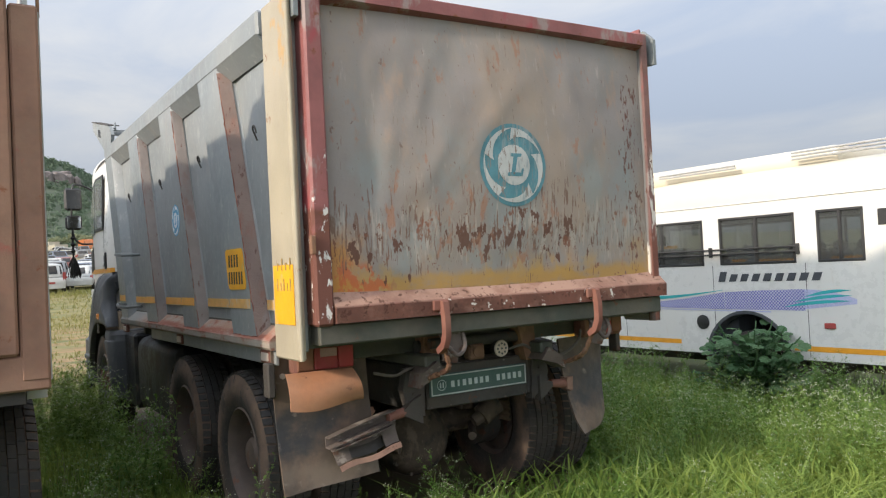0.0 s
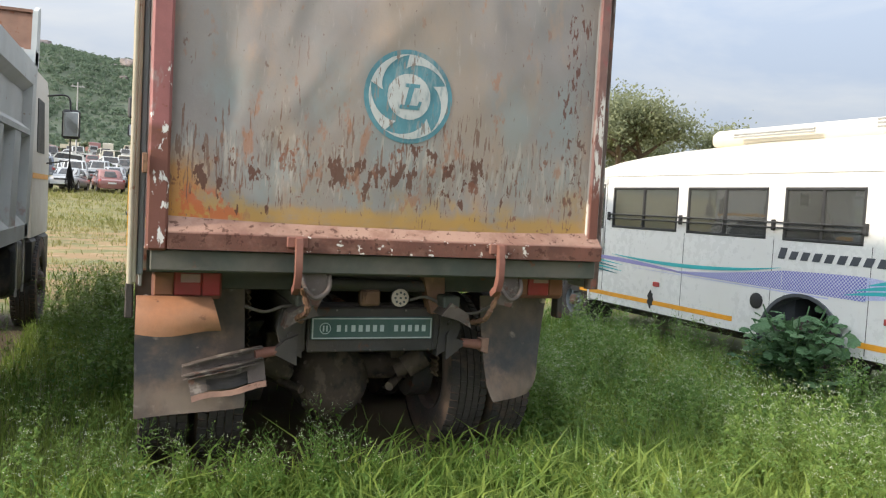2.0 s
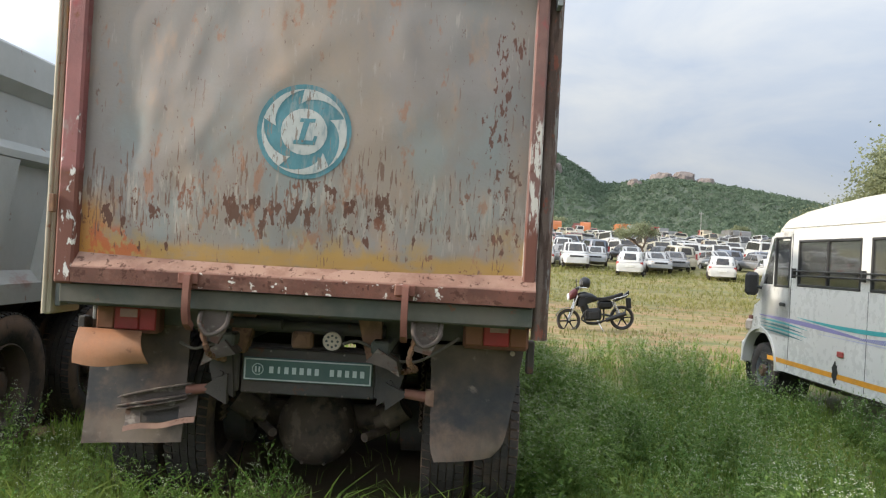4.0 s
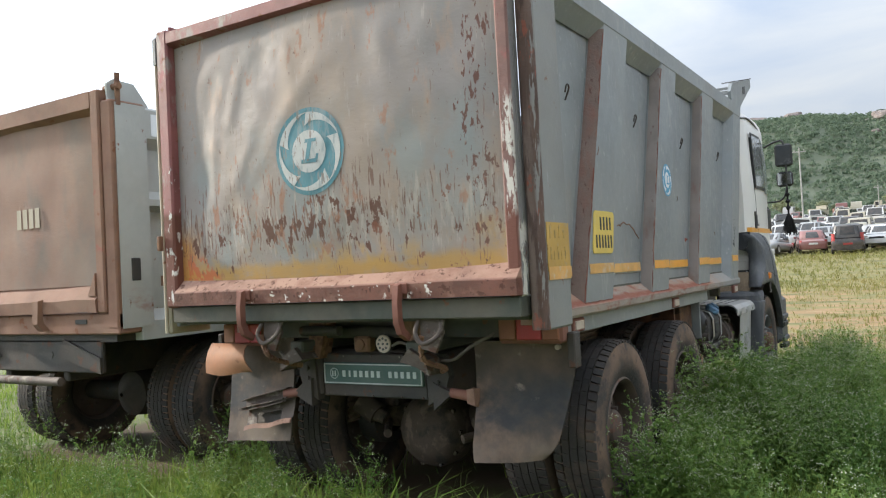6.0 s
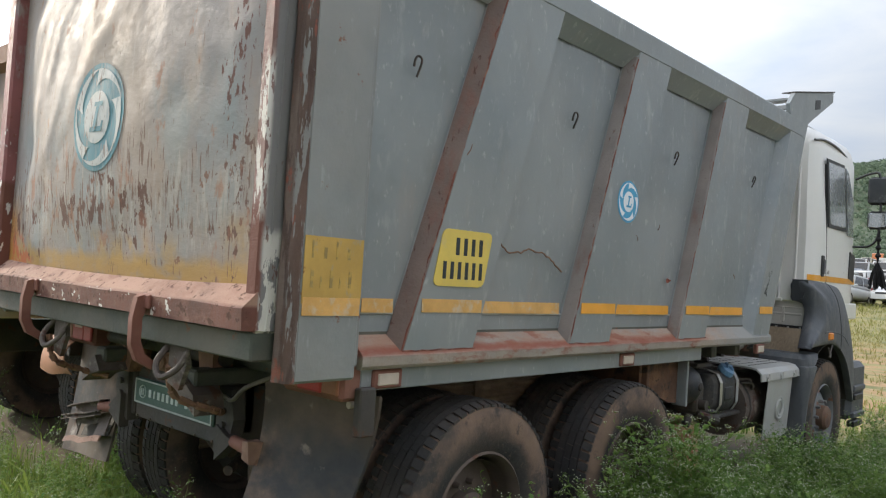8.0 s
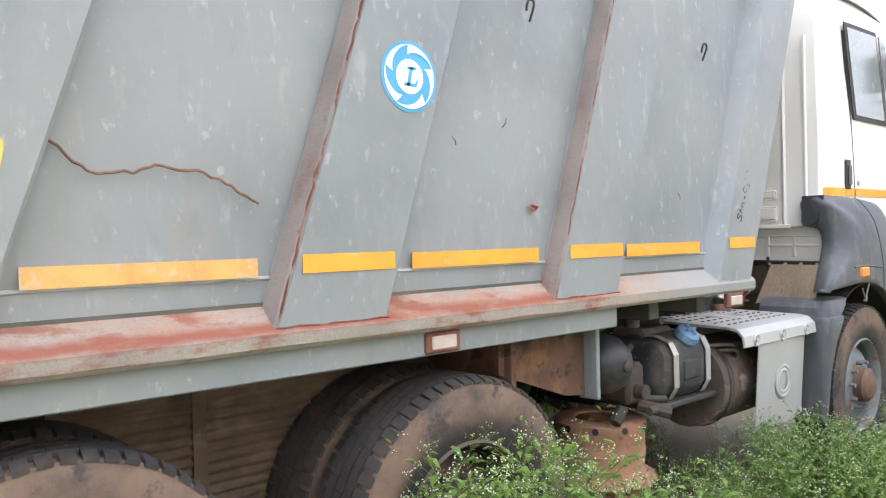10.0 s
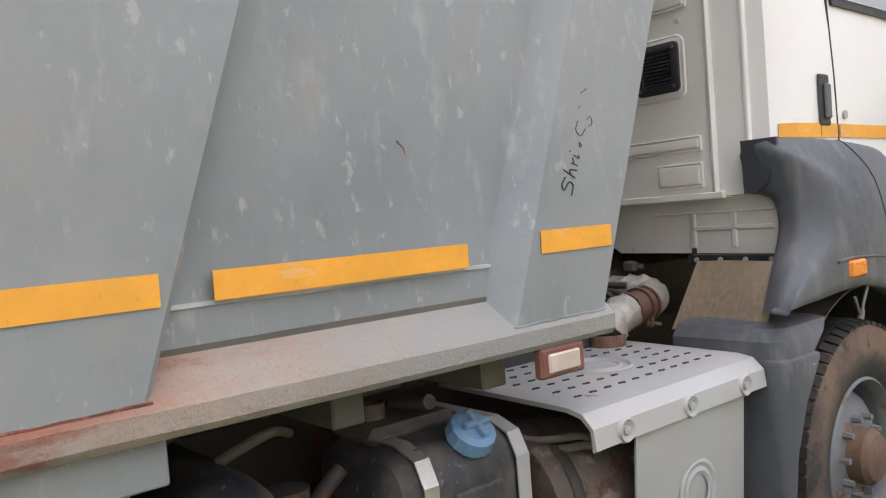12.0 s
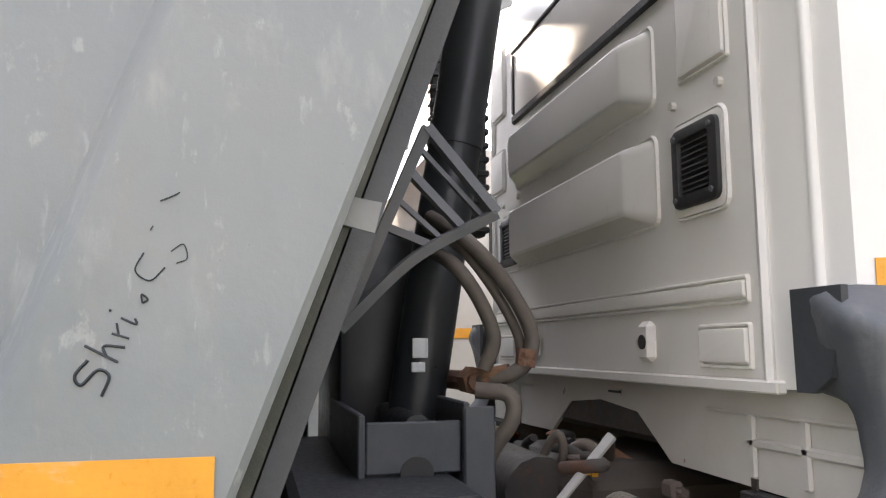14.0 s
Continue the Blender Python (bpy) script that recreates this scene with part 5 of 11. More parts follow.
def mudflap(x0, x1, z0, z1, y, swell, torn):
    def fn(u, v):
        z = z0 + (z1 - z0) * v
        if torn:
            return ((x0 + x1) / 2 + (x1 - x0) * (u - 0.5) + swell * (1 - v) * 0.03, y + 0.03 * math.sin(v * 2.6) * swell - 0.07 * (1 - v) ** 1.3 + 0.010 * math.sin(u * 6 + v * 3), z + 0.04 * u * (1 - v))
        down = 1 - v
        left = x0 + 0.03 * down ** 0.7 + 0.025 * max(0.0, (down - 0.80) / 0.20) ** 2      # rounded lower corners, the outer edge cut in
        right = x1 - 0.115 * down ** 1.3 - 0.045 * max(0.0, (down - 0.82) / 0.18) ** 2
        x = left + (right - left) * u
        return (x, y - 0.02 + (u - 0.5) * (0.14 + 0.05 * down) + 0.03 * math.sin(v * 2.6) * swell - 0.11 * down ** 1.3 + 0.012 * math.sin(u * 5 + v * 3), z + 0.012 * (2 * u - 1) ** 2 * max(0.0, 1 - v * 5))
    return Geo().sheet(fn, 16, 24, 0.014)


fl = part("mudflap", mudflap(0.665, 1.19, 0.50, 1.115, 0.52, 1.0, False), "flap", truck, "curved dusty rubber mudflap", 60)
for x in (0.73, 1.12):
    part("bolt", Geo().cyl((x, 0.505, 1.08), (x, 0.53, 1.08), 0.014, None, 8), "pale_lens", fl)
fl = part("mudflap", mudflap(-1.245, -0.69, 0.46, 1.24, 0.52, 0.5, True), "flap", truck, "dusty hanging rubber mudflap", 60)
part("bolt", Geo().cyl((-1.19, 0.515, 1.08), (-1.19, 0.53, 1.08), 0.016, None, 8), "pale_lens", fl)
for x in (1.195, -1.29):
    part("flap_bracket", Geo().box(x, x + 0.04, 0.46, 0.54, 0.98, 1.16, 0.006), "chassis", truck)
# broken under-run bar: stubs each side, the nearer one bent with a torn lamp tray
for poly, rod in (([(-0.42, 0.735), (-0.42, 0.90), (-0.49, 0.868), (-0.54, 0.828), (-0.54, 0.797)], ((-0.53, 0.40, 0.812), (-0.64, 0.39, 0.800))), ([(0.44, 0.75), (0.44, 0.90), (0.50, 0.872), (0.545, 0.858), (0.545, 0.832)], ((0.54, 0.40, 0.846), (0.67, 0.40, 0.832)))):
    part("stub_flange", Geo().prism(poly, "y", 0.375, 0.425), "chassis", truck, "black welded bar flange", 25)
    part("bar_stub", Geo().cyl(rod[0], rod[1], 0.026, 0.030, 14), "lamp_rust", truck, "broken rust-red under-run bar stub", 35)
part("stub_end", Geo().loft([[(0.655, 0.365, 0.872), (0.655, 0.435, 0.872), (0.655, 0.435, 0.80), (0.655, 0.365, 0.80)], [(0.70, 0.36, 0.878), (0.70, 0.44, 0.868), (0.70, 0.435, 0.772), (0.70, 0.37, 0.785)]]), "pink_rust", truck, "torn end of the bar stub", 20)


def channel(pts, d, h, t=0.006):
    """An open channel section along points, open towards the rear."""
    rings = []
    for x, y, z in pts:
        rings.append([(x, y - d, z + h), (x, y, z + h), (x, y, z - h), (x, y - d, z - h), (x, y - d, z - h + t), (x, y - t, z - h + t), (x, y - t, z + h - t), (x, y - d, z + h - t)])
    return Geo().loft(rings)


part("bent_bar", channel([(-1.005, 0.42, 0.715), (-0.93, 0.415, 0.738), (-0.80, 0.42, 0.770), (-0.68, 0.42, 0.795), (-0.605, 0.41, 0.812)], 0.055, 0.030), "dull_rust", truck, "bent under-run channel", 20)
part("bent_bar", channel([(-1.00, 0.365, 0.690), (-0.90, 0.36, 0.712), (-0.76, 0.37, 0.738), (-0.63, 0.38, 0.768)], 0.030, 0.013), "dull_rust", truck, "bent flat bar", 20)
def tray_at(u, v, lift=0.0):
    """A point of the torn tray: u along it, v up it."""
    low, high = Vector((-0.955, 0.350, 0.566)).lerp(Vector((-0.578, 0.362, 0.632)), u), Vector((-0.978, 0.405, 0.692)).lerp(Vector((-0.588, 0.415, 0.772)), u)
    p = low.lerp(high, v)
    return (p.x, p.y - lift + 0.008 * math.sin(7 * u + 2 * v), p.z + 0.006 * math.sin(9 * u))


def tray_strip(u0, u1, v0, v1, lift=0.0):
    return Geo().sheet(lambda u, v: tray_at(u0 + (u1 - u0) * u, v0 + (v1 - v0) * v, lift), 8, 3, 0.008)


tray = part("torn_tray", tray_strip(0.0, 1.0, 0.66, 1.0), "dull_rust", truck, "bent torn lamp tray of rusty sheet", 40)
part("tray_side", tray_strip(0.0, 0.22, 0.20, 0.66), "dull_rust", tray, "", 40)
part("tray_side", tray_strip(0.76, 1.0, 0.20, 0.66), "dull_rust", tray, "", 40)
part("tray_lip", tray_strip(0.0, 1.0, 0.0, 0.20, 0.02), "pink_rust", tray, "scraped pale lip of the tray", 40)
part("tray_back", Geo().sheet(lambda u, v: tray_at(0.1 + 0.8 * u, 0.15 + 0.7 * v, -0.05), 6, 3, 0.006), "chassis", tray, "", 40)
# loose cables and chains
for pts in ([(-0.47, 0.03, 1.19), (-0.44, 0.05, 1.08), (-0.46, 0.2, 1.02), (-0.42, 0.30, 0.99)], [(0.60, 0.05, 1.18), (0.57, 0.1, 1.06), (0.60, 0.25, 1.0), (0.53, 0.34, 0.97)]):
    g = Geo()
    line = bent(pts, 5)
    for i in range(len(line) - 1):
        a, b = line[i], line[i + 1]
        g.tube([a - (b - a) * 0.15, b + (b - a) * 0.15], 0.011 if i % 2 else 0.016, 6)
    part("chain", g, "rusty", truck, "", 40)
for pts in ([(-0.70, 0.42, 1.05), (-0.60, 0.36, 1.03), (-0.5, 0.36, 1.06), (-0.38, 0.40, 1.05)], [(0.82, 0.40, 1.16), (0.72, 0.32, 1.10), (0.60, 0.34, 1.03), (0.45, 0.40, 1.02)],
            [(0.2, 0.36, 1.10), (0.28, 0.33, 1.12), (0.38, 0.36, 1.08)], [(-0.15, 0.33, 1.30), (-0.05, 0.28, 1.27), (0.10, 0.27, 1.30)]):
    part("cable", Geo().tube(bent(pts, 6), 0.009, 6), "hose", truck, "", 60)

# axles and springs
for y in (1.27, 2.62):
    g = Geo().cyl((-1.0, y, 0.53), (1.0, y, 0.53), 0.085)
    g.lathe([(0.001, -0.30), (0.08, -0.295), (0.15, -0.27), (0.21, -0.22), (0.245, -0.14), (0.255, 0.0), (0.22, 0.15), (0.13, 0.26)], (-0.05, y, 0.475), "y", 28)
    axle = part("axle", g, "axle_brown", truck, "dust-caked drive axle with round housing", 40)
    for s in (-1, 1):
        part("brake_drum", Geo().lathe([(0.10, -0.08), (0.2, -0.07), (0.2, 0.07), (0.12, 0.1)], (s * 0.56, y, 0.53), "x", 24), "chassis", axle)
        part("spring_pad", Geo().box(s * 0.36, s * 0.47, y - 0.10, y + 0.10, 0.60, 0.78, 0.01), "axle_brown", axle)
        part("brake_chamber", Geo().cyl((s * 0.40, y - 0.28, 0.58), (s * 0.52, y - 0.30, 0.66), 0.075, 0.075, 16).cyl((s * 0.34, y - 0.27, 0.55), (s * 0.40, y - 0.28, 0.58), 0.04, 0.05, 12), "axle_brown", axle)
        part("torque_rod", Geo().cyl((s * 0.28, y - 0.34, 0.47), (s * 0.44, y - 0.10, 0.50), 0.028, None, 10), "axle_brown", axle)
    for k in range(10):
        a = math.tau * k / 10
        part("cover_bolt", Geo().cyl((-0.05 + 0.225 * math.cos(a), y - 0.20, 0.475 + 0.225 * math.sin(a)), (-0.05 + 0.225 * math.cos(a), y - 0.175, 0.475 + 0.225 * math.sin(a)), 0.014, None, 6), "axle_brown", axle)
for s in (-1, 1):
    g = Geo()
    for k in range(9):
        z = 0.68 + 0.022 * k
        hl = 0.45 + 0.055 * k
        g.box(s * 0.50, s * 0.58, 1.95 - hl, 1.95 + hl, z, z + 0.018, 0.004)
    part("leaf_spring", g, "chassis", truck, "stacked leaf spring", 0)
# corrugated splash plates seen over the rear wheels
for s in (-1, 1):
    g = Geo()
    g.sheet(lambda u, v, s=s: (s * (0.61 + 0.008 * math.sin(v * 94)), 0.95 + 2.2 * u, 0.52 + 0.55 * v), 2, 120, 0.006, 0)
    g.box(s * 0.60, s * 0.63, 1.86, 1.91, 0.5, 1.16).box(s * 0.60, s * 0.63, 1.40, 1.45, 0.5, 1.16)
    part("ribbed_guard", g, M["ribbed_mud"], truck, "muddy ribbed plate behind the wheels", 60)
for s in (-1, 1):
    for y in (1.27, 2.62):
        wheel(truck, s * 1.075, y, 0.52, s)
        wheel(truck, s * 0.765, y, 0.52, s)
for s in (-1, 1):
    wheel(truck, s * 1.09, 6.14, 0.52, s, rim="grey_rim", deep=False)
part("front_axle", Geo().cyl((-0.95, 6.14, 0.50), (0.95, 6.14, 0.50), 0.06).box(-0.5, 0.5, 6.08, 6.2, 0.42, 0.54, 0.02), "chassis", truck)
# hanging guard plate behind the wheels
g = Geo().box(0.60, 1.10, 2.93, 2.96, 0.90, 1.14, 0.004).box(0.60, 0.625, 2.93, 3.40, 0.86, 1.14, 0.004)
part("guard_plate", g, "dark_plate", truck, "rusty brown guard plate")
g = Geo().prism([(2.90, 1.14), (3.44, 1.14), (3.44, 0.845), (3.30, 0.86), (2.90, 1.00)], "x", 1.05, 1.062)
part("hanging_plate", g, "dark_plate", truck, "rusty brown plate under the sill", 25)
part("hanger", Geo().box(1.03, 1.13, 3.425, 3.45, 0.83, 1.15, 0.004), "grey_paint", truck, "grey steel hanger")

# rusted scar across the side sheet, a torn spot, short scratches
rs = random.Random(17)
scar = bent([(1.158, 1.15, 1.885), (1.156, 1.27, 1.80), (1.156, 1.40, 1.715), (1.156, 1.55, 1.735), (1.156, 1.70, 1.715), (1.156, 1.84, 1.64)], 7)
scar = [p + Vector((0, rs.gauss(0, 0.003), rs.gauss(0, 0.0035))) for p in scar]
part("scar", Geo().tube(scar, 0.004, 5), "rusty", truck, "rusted torn scar in the side sheet", 60)
g = Geo().lathe([(0.017, 0.0), (0.010, 0.008), (0.005, 0.001), (0.001, 0.0)], (1.156, 3.01, 1.642), "x", 7).loft([[(1.155, 2.99, 1.65), (1.155, 3.035, 1.64), (1.155, 3.03, 1.63)], [(1.168, 2.998, 1.652), (1.172, 3.03, 1.645), (1.162, 3.028, 1.636)]])
part("torn_spot", g, M["orange_spot"], truck, "small rust-red torn spot", 60)
for y, z, dy, dz in ((2.86, 1.94, 0.02, 0.035), (4.52, 2.02, 0.02, 0.05), (2.62, 1.86, -0.02, 0.03), (4.05, 1.72, 0.02, -0.03), (0.98, 2.10, 0.03, 0.05)):
    x = RIB_R + 0.0005 if any(lean(a, z) < y < lean(b, z) for a, b in list(RIBS) + [(4.29, 4.61)]) else PAN_R + 0.002
    part("scratch", Geo().tube([(x, y, z), (x + 0.001, y + dy * 0.5 + 0.006, z + dz * 0.5), (x, y + dy, z + dz)], 0.0028, 5, 0.0012), "rusty", truck, "", 60)

# ---- cab of the dump truck ----
def cab_ring(z, inset=0.0, front=7.30):
    k = inset
    half = [(0.90 - k, 5.70 + k), (1.10 - k, 5.745 + k), (1.15 - k, 5.83 + k), (1.165 - k, 6.0), (1.165 - k, 6.9), (1.12 - k, 7.15 - k), (0.9 - k, front - 0.05 - k), (0.5, front - k)]
    return [(x, y, z) for x, y in half] + [(-x, y, z) for x, y in reversed(half)]


cab = part("cab", Geo().loft([cab_ring(1.555), cab_ring(2.15), cab_ring(2.55, 0.015, 7.25), cab_ring(2.93, 0.02, 7.1), cab_ring(3.02, 0.04, 6.98), cab_ring(3.10, 0.09, 6.9), cab_ring(3.17, 0.19, 6.85), cab_ring(3.20, 0.33, 6.8)]),
           "cab_white", truck, "white painted steel cab with dusty rear wall", 40)


def round_rect(x0, x1, z0, z1, y, r, n=4):
    pts = []
    for cx, cz, a0 in ((x1 - r, z0 + r, 270), (x1 - r, z1 - r, 0), (x0 + r, z1 - r, 90), (x0 + r, z0 + r, 180)):
        for k in range(n + 1):
            a = radians(a0 + 90 * k / n)
            pts.append((cx + r * math.cos(a), y, cz + r * math.sin(a)))
    return pts


def pressed(x0, x1, z0, z1, h=0.022, left=0.022, right=0.022, low=0.022, top=0.022, r=0.03):
    """A panel pressed out of the rear wall: rounded foot, sloping borders, flat field."""
    y, e = 5.6975, 0.0035
    return Geo().loft([round_rect(x0, x1, z0, z1, y, r), round_rect(x0 + e, x1 - e, z0 + e, z1 - e, y - 0.009, r), round_rect(x0 + 2 * e, x1 - 2 * e, z0 + 2 * e, z1 - 2 * e, y - 0.009, r * 0.9),
                       round_rect(x0 + 3 * e, x1 - 3 * e, z0 + 3 * e, z1 - 3 * e, y - 0.001, r * 0.85),
                       round_rect(x0 + left * 0.9, x1 - right * 0.9, z0 + low * 0.9, z1 - top * 0.9, y - h * 0.92, r * 0.6),
                       round_rect(x0 + left + 0.004, x1 - right - 0.004, z0 + low + 0.004, z1 - top - 0.004, y - h, r * 0.55)])


for z0, z1 in ((1.94, 2.188), (2.255, 2.486)):
    part("pressed_panel", pressed(-0.63, 0.505, z0, z1, 0.052, 0.05, 0.115, 0.050, 0.026, 0.035), "cab_rear", cab, "", 18)
for x0, x1, z0, z1, h in ((0.615, 0.83, 2.27, 2.60, 0.014), (-0.95, -0.76, 2.28, 2.47, 0.014), (-0.93, -0.74, 2.60, 2.90, 0.014), (0.655, 0.86, 1.59, 1.69, 0.014), (-0.86, -0.655, 1.59, 1.69, 0.014),
                          (-0.90, 0.86, 1.728, 1.79, 0.012)):
    part("pressed_panel", pressed(x0, x1, z0, z1, h, 0.018, 0.018, 0.018, 0.016, 0.009), "cab_rear", cab, "", 18)
part("rear_skin", Geo().box(-0.895, 0.895, 5.6965, 5.7005, 1.575, 2.86), "cab_rear", cab, "dull white rear wall of the cab", 0)
for s in (1, -1):
    part("vent_surround", pressed(s * 0.694 - 0.118, s * 0.694 + 0.118, 1.935, 2.180, 0.010, 0.012, 0.012, 0.012, 0.012, 0.035), "cab_rear", cab, "", 18)
    rim_pts = [round_rect(s * 0.694 - w, s * 0.694 + w, 2.060 - hh, 2.060 + hh, y, r) for w, hh, y, r in ((0.098, 0.097, 5.694, 0.022), (0.096, 0.095, 5.678, 0.022), (0.088, 0.087, 5.674, 0.018), (0.066, 0.068, 5.675, 0.010), (0.063, 0.065, 5.686, 0.008))]
    v = part("vent", Geo().loft(rim_pts), "black", truck, "black louvred cab vent", 40)
    for k in range(9):
        z, xa, xb = 1.998 + 0.0138 * k, s * 0.694 - 0.058, s * 0.694 + 0.058
        g = Geo().add([(xa, 5.6850, z + 0.010), (xb, 5.6850, z + 0.010), (xb - 0.003, 5.676, z + 0.002), (xa + 0.003, 5.676, z + 0.002), (xa, 5.6850, z), (xb, 5.6850, z)], [(0, 1, 2, 3), (3, 2, 5, 4), (0, 3, 4), (1, 5, 2)])
        part("louvre", g, "black", v, "", 0)
    for dx in (-0.077, 0.077):
        for z in (1.985, 2.135):
            g = Geo().cyl((s * 0.694 + dx, 5.669, z), (s * 0.694 + dx, 5.676, z), 0.007, None, 8)
            part("screw", g, "grille_grey", v)
    g = Geo().box(s * 0.425 - 0.035, s * 0.425 + 0.035, 5.672, 5.702, 1.60, 1.705, 0.018)
    k = part("drain_boss", g, "cab_rear", truck, "white boss round a drain hole")
    part("hole", Geo().cyl((s * 0.425, 5.669, 1.652), (s * 0.425, 5.675, 1.652), 0.019, None, 14), "black", k)
    for xs_, zs_ in ((0.79, 2.225), (0.59, 2.228)):
        part("bolt_stud", Geo().cyl((s * xs_, 5.684, zs_), (s * xs_, 5.702, zs_), 0.011, 0.012, 8), "cab_dusty", cab)
part("foot_flange", Geo().box(-0.94, 0.94, 5.685, 5.710, 1.545, 1.572, 0.004), "cab_rear", cab)
# rear window
g = Geo()
for a, b, c, d in ((-0.64, 0.60, 2.530, 2.568), (-0.64, 0.60, 2.82, 2.845), (-0.64, -0.610, 2.568, 2.82), (0.575, 0.60, 2.568, 2.82)):
    g.box(a, b, 5.682, 5.702, c, d, 0.008)
rw = part("rear_window", g, "black", truck, "rear cab window with black rubber seal")
part("pane", Geo().box(-0.61, 0.575, 5.688, 5.694, 2.56, 2.82), "pale_reflection_pane", rw, "dusty window glass with a pale reflection in its colour")
# corner pillar creases and sills
for s in (1, -1):
    part("crease", Geo().tube([(s * 1.03, 5.727, 1.74), (s * 1.03, 5.727, 2.75)], 0.012, 6), "cab_white", cab, "", 60)
    part("crease", Geo().tube([(s * 0.905, 5.70, 1.56), (s * 0.905, 5.70, 2.78)], 0.014, 6), "cab_white", cab, "", 60)
    part("seam", Geo().prism([(6.145, 1.60), (6.154, 1.60), (6.135, 1.97), (6.095, 2.32), (6.014, 2.80), (6.005, 2.80), (6.086, 2.32), (6.126, 1.97)], "x", s * 1.150, s * 1.1668), "seam", cab, "", 0)
    # door window and quarter light
    x = s * 1.1655
    g = Geo().prism([(6.13, 2.24), (6.70, 2.24), (6.53, 2.86), (5.99, 2.85)], "x", x, x + s * 0.008)
    w = part("door_window", g, "black", truck, "door window in black seal", 0)
    g = Geo().prism([(6.165, 2.27), (6.66, 2.27), (6.51, 2.83), (6.03, 2.82)], "x", x + s * 0.008, x + s * 0.012)
    part("pane", g, "cab_glass", w, "", 0)
    part("quarter_light", Geo().prism([(6.74, 2.21), (6.92, 2.20), (6.88, 2.54), (6.68, 2.80), (6.58, 2.84)], "x", x, x + s * 0.010), "cab_glass", w, "small fixed window", 0)
    part("pane", Geo().prism([(6.84, 1.80), (7.02, 1.76), (7.04, 2.02), (6.86, 2.06)], "x", x, x + s * 0.006), "black", cab, "low door window", 0)
    # door handle recess, lock, stripe
    g = Geo().box(x - s * 0.002, x + s * 0.010, 5.985, 6.065, 1.785, 1.975, 0.006)
    hd = part("door_handle", g, "black", truck, "black recessed door handle")
    part("grip", Geo().box(x + s * 0.008, x + s * 0.022, 6.01, 6.055, 1.81, 1.94, 0.006), "grille_grey", hd)
    part("lock", Geo().cyl((x, 6.20, 1.83), (x + s * 0.008, 6.20, 1.83), 0.017, None, 12), "silver", cab)
    for a, b in ((5.77, 5.99), (5.995, 6.128), (6.150, 7.05)):
        def stripe(u, v, a=a, b=b, s=s):
            y = a + (b - a) * u
            xx = 1.165 if y > 6.0 else 1.15 + 0.015 * (y - 5.83) / 0.17 if y > 5.83 else 1.10 + 0.05 * (y - 5.745) / 0.085
            return (s * (xx + 0.003), y, 1.742 + 0.052 * v)
        part("stripe", Geo().sheet(stripe, 10, 1, s * 0.002, 0), "tape", cab, "orange reflective stripe", 0)
    # lower skirt panel below the cab's rear corner
    g = Geo().prism([(s * 0.0, 1.55), (s * 0.0, 1.48), (s * 0.24, 1.46), (s * 0.42, 1.345), (s * 1.12, 1.335), (s * 1.12, 1.55)], "y", 5.745, 5.757)
    sk = part("skirt_panel", g, "cab_dusty", truck, "dusty white pressed sheet under the cab", 0)
    g = Geo()
    for a, b, c, d in ((0.60, 1.10, 1.49, 1.50), (0.76, 0.785, 1.36, 1.50), (0.93, 0.955, 1.36, 1.50), (0.76, 1.10, 1.425, 1.445)):
        g.box(s * a, s * b, 5.735, 5.747, c, d, 0.005)
    part("pressing", g, "cab_dusty", sk)
    part("rubber_strip", Geo().box(s * 0.76, s * 1.12, 5.71, 5.75, 1.30, 1.336, 0.004), "black", sk)
    for k in range(4):
        part("rivet", Geo().cyl((s * (0.80 + 0.1 * k), 5.70, 1.318), (s * (0.80 + 0.1 * k), 5.712, 1.318), 0.009, None, 8), "cover_grey", sk)
    g = Geo().sheet(lambda u, v, s=s: (s * (0.825 - 0.05 * (1 - v) + (0.34 + 0.03 * (1 - v)) * u), 5.55 + 0.12 * v + 0.02 * math.sin(u * 5), 1.07 + 0.245 * v + 0.012 * math.sin(9 * u) * (1 - v)), 10, 8, 0.008)
    part("splash_sheet", g, "flap_canvas", truck, "muddy brown splash sheet", 60)
part("cab_underside", Geo().box(-1.0, 1.0, 5.75, 7.2, 1.38, 1.54, 0.02), "chassis", truck)
part("engine", Geo().box(-0.34, 0.34, 5.5, 6.9, 0.75, 1.33, 0.06).cyl((-0.2, 5.45, 1.25), (0.25, 5.45, 1.25), 0.10).cyl((0.1, 5.3, 1.0), (0.1, 5.6, 1.0), 0.17), "chassis", truck, "dark dusty engine block")

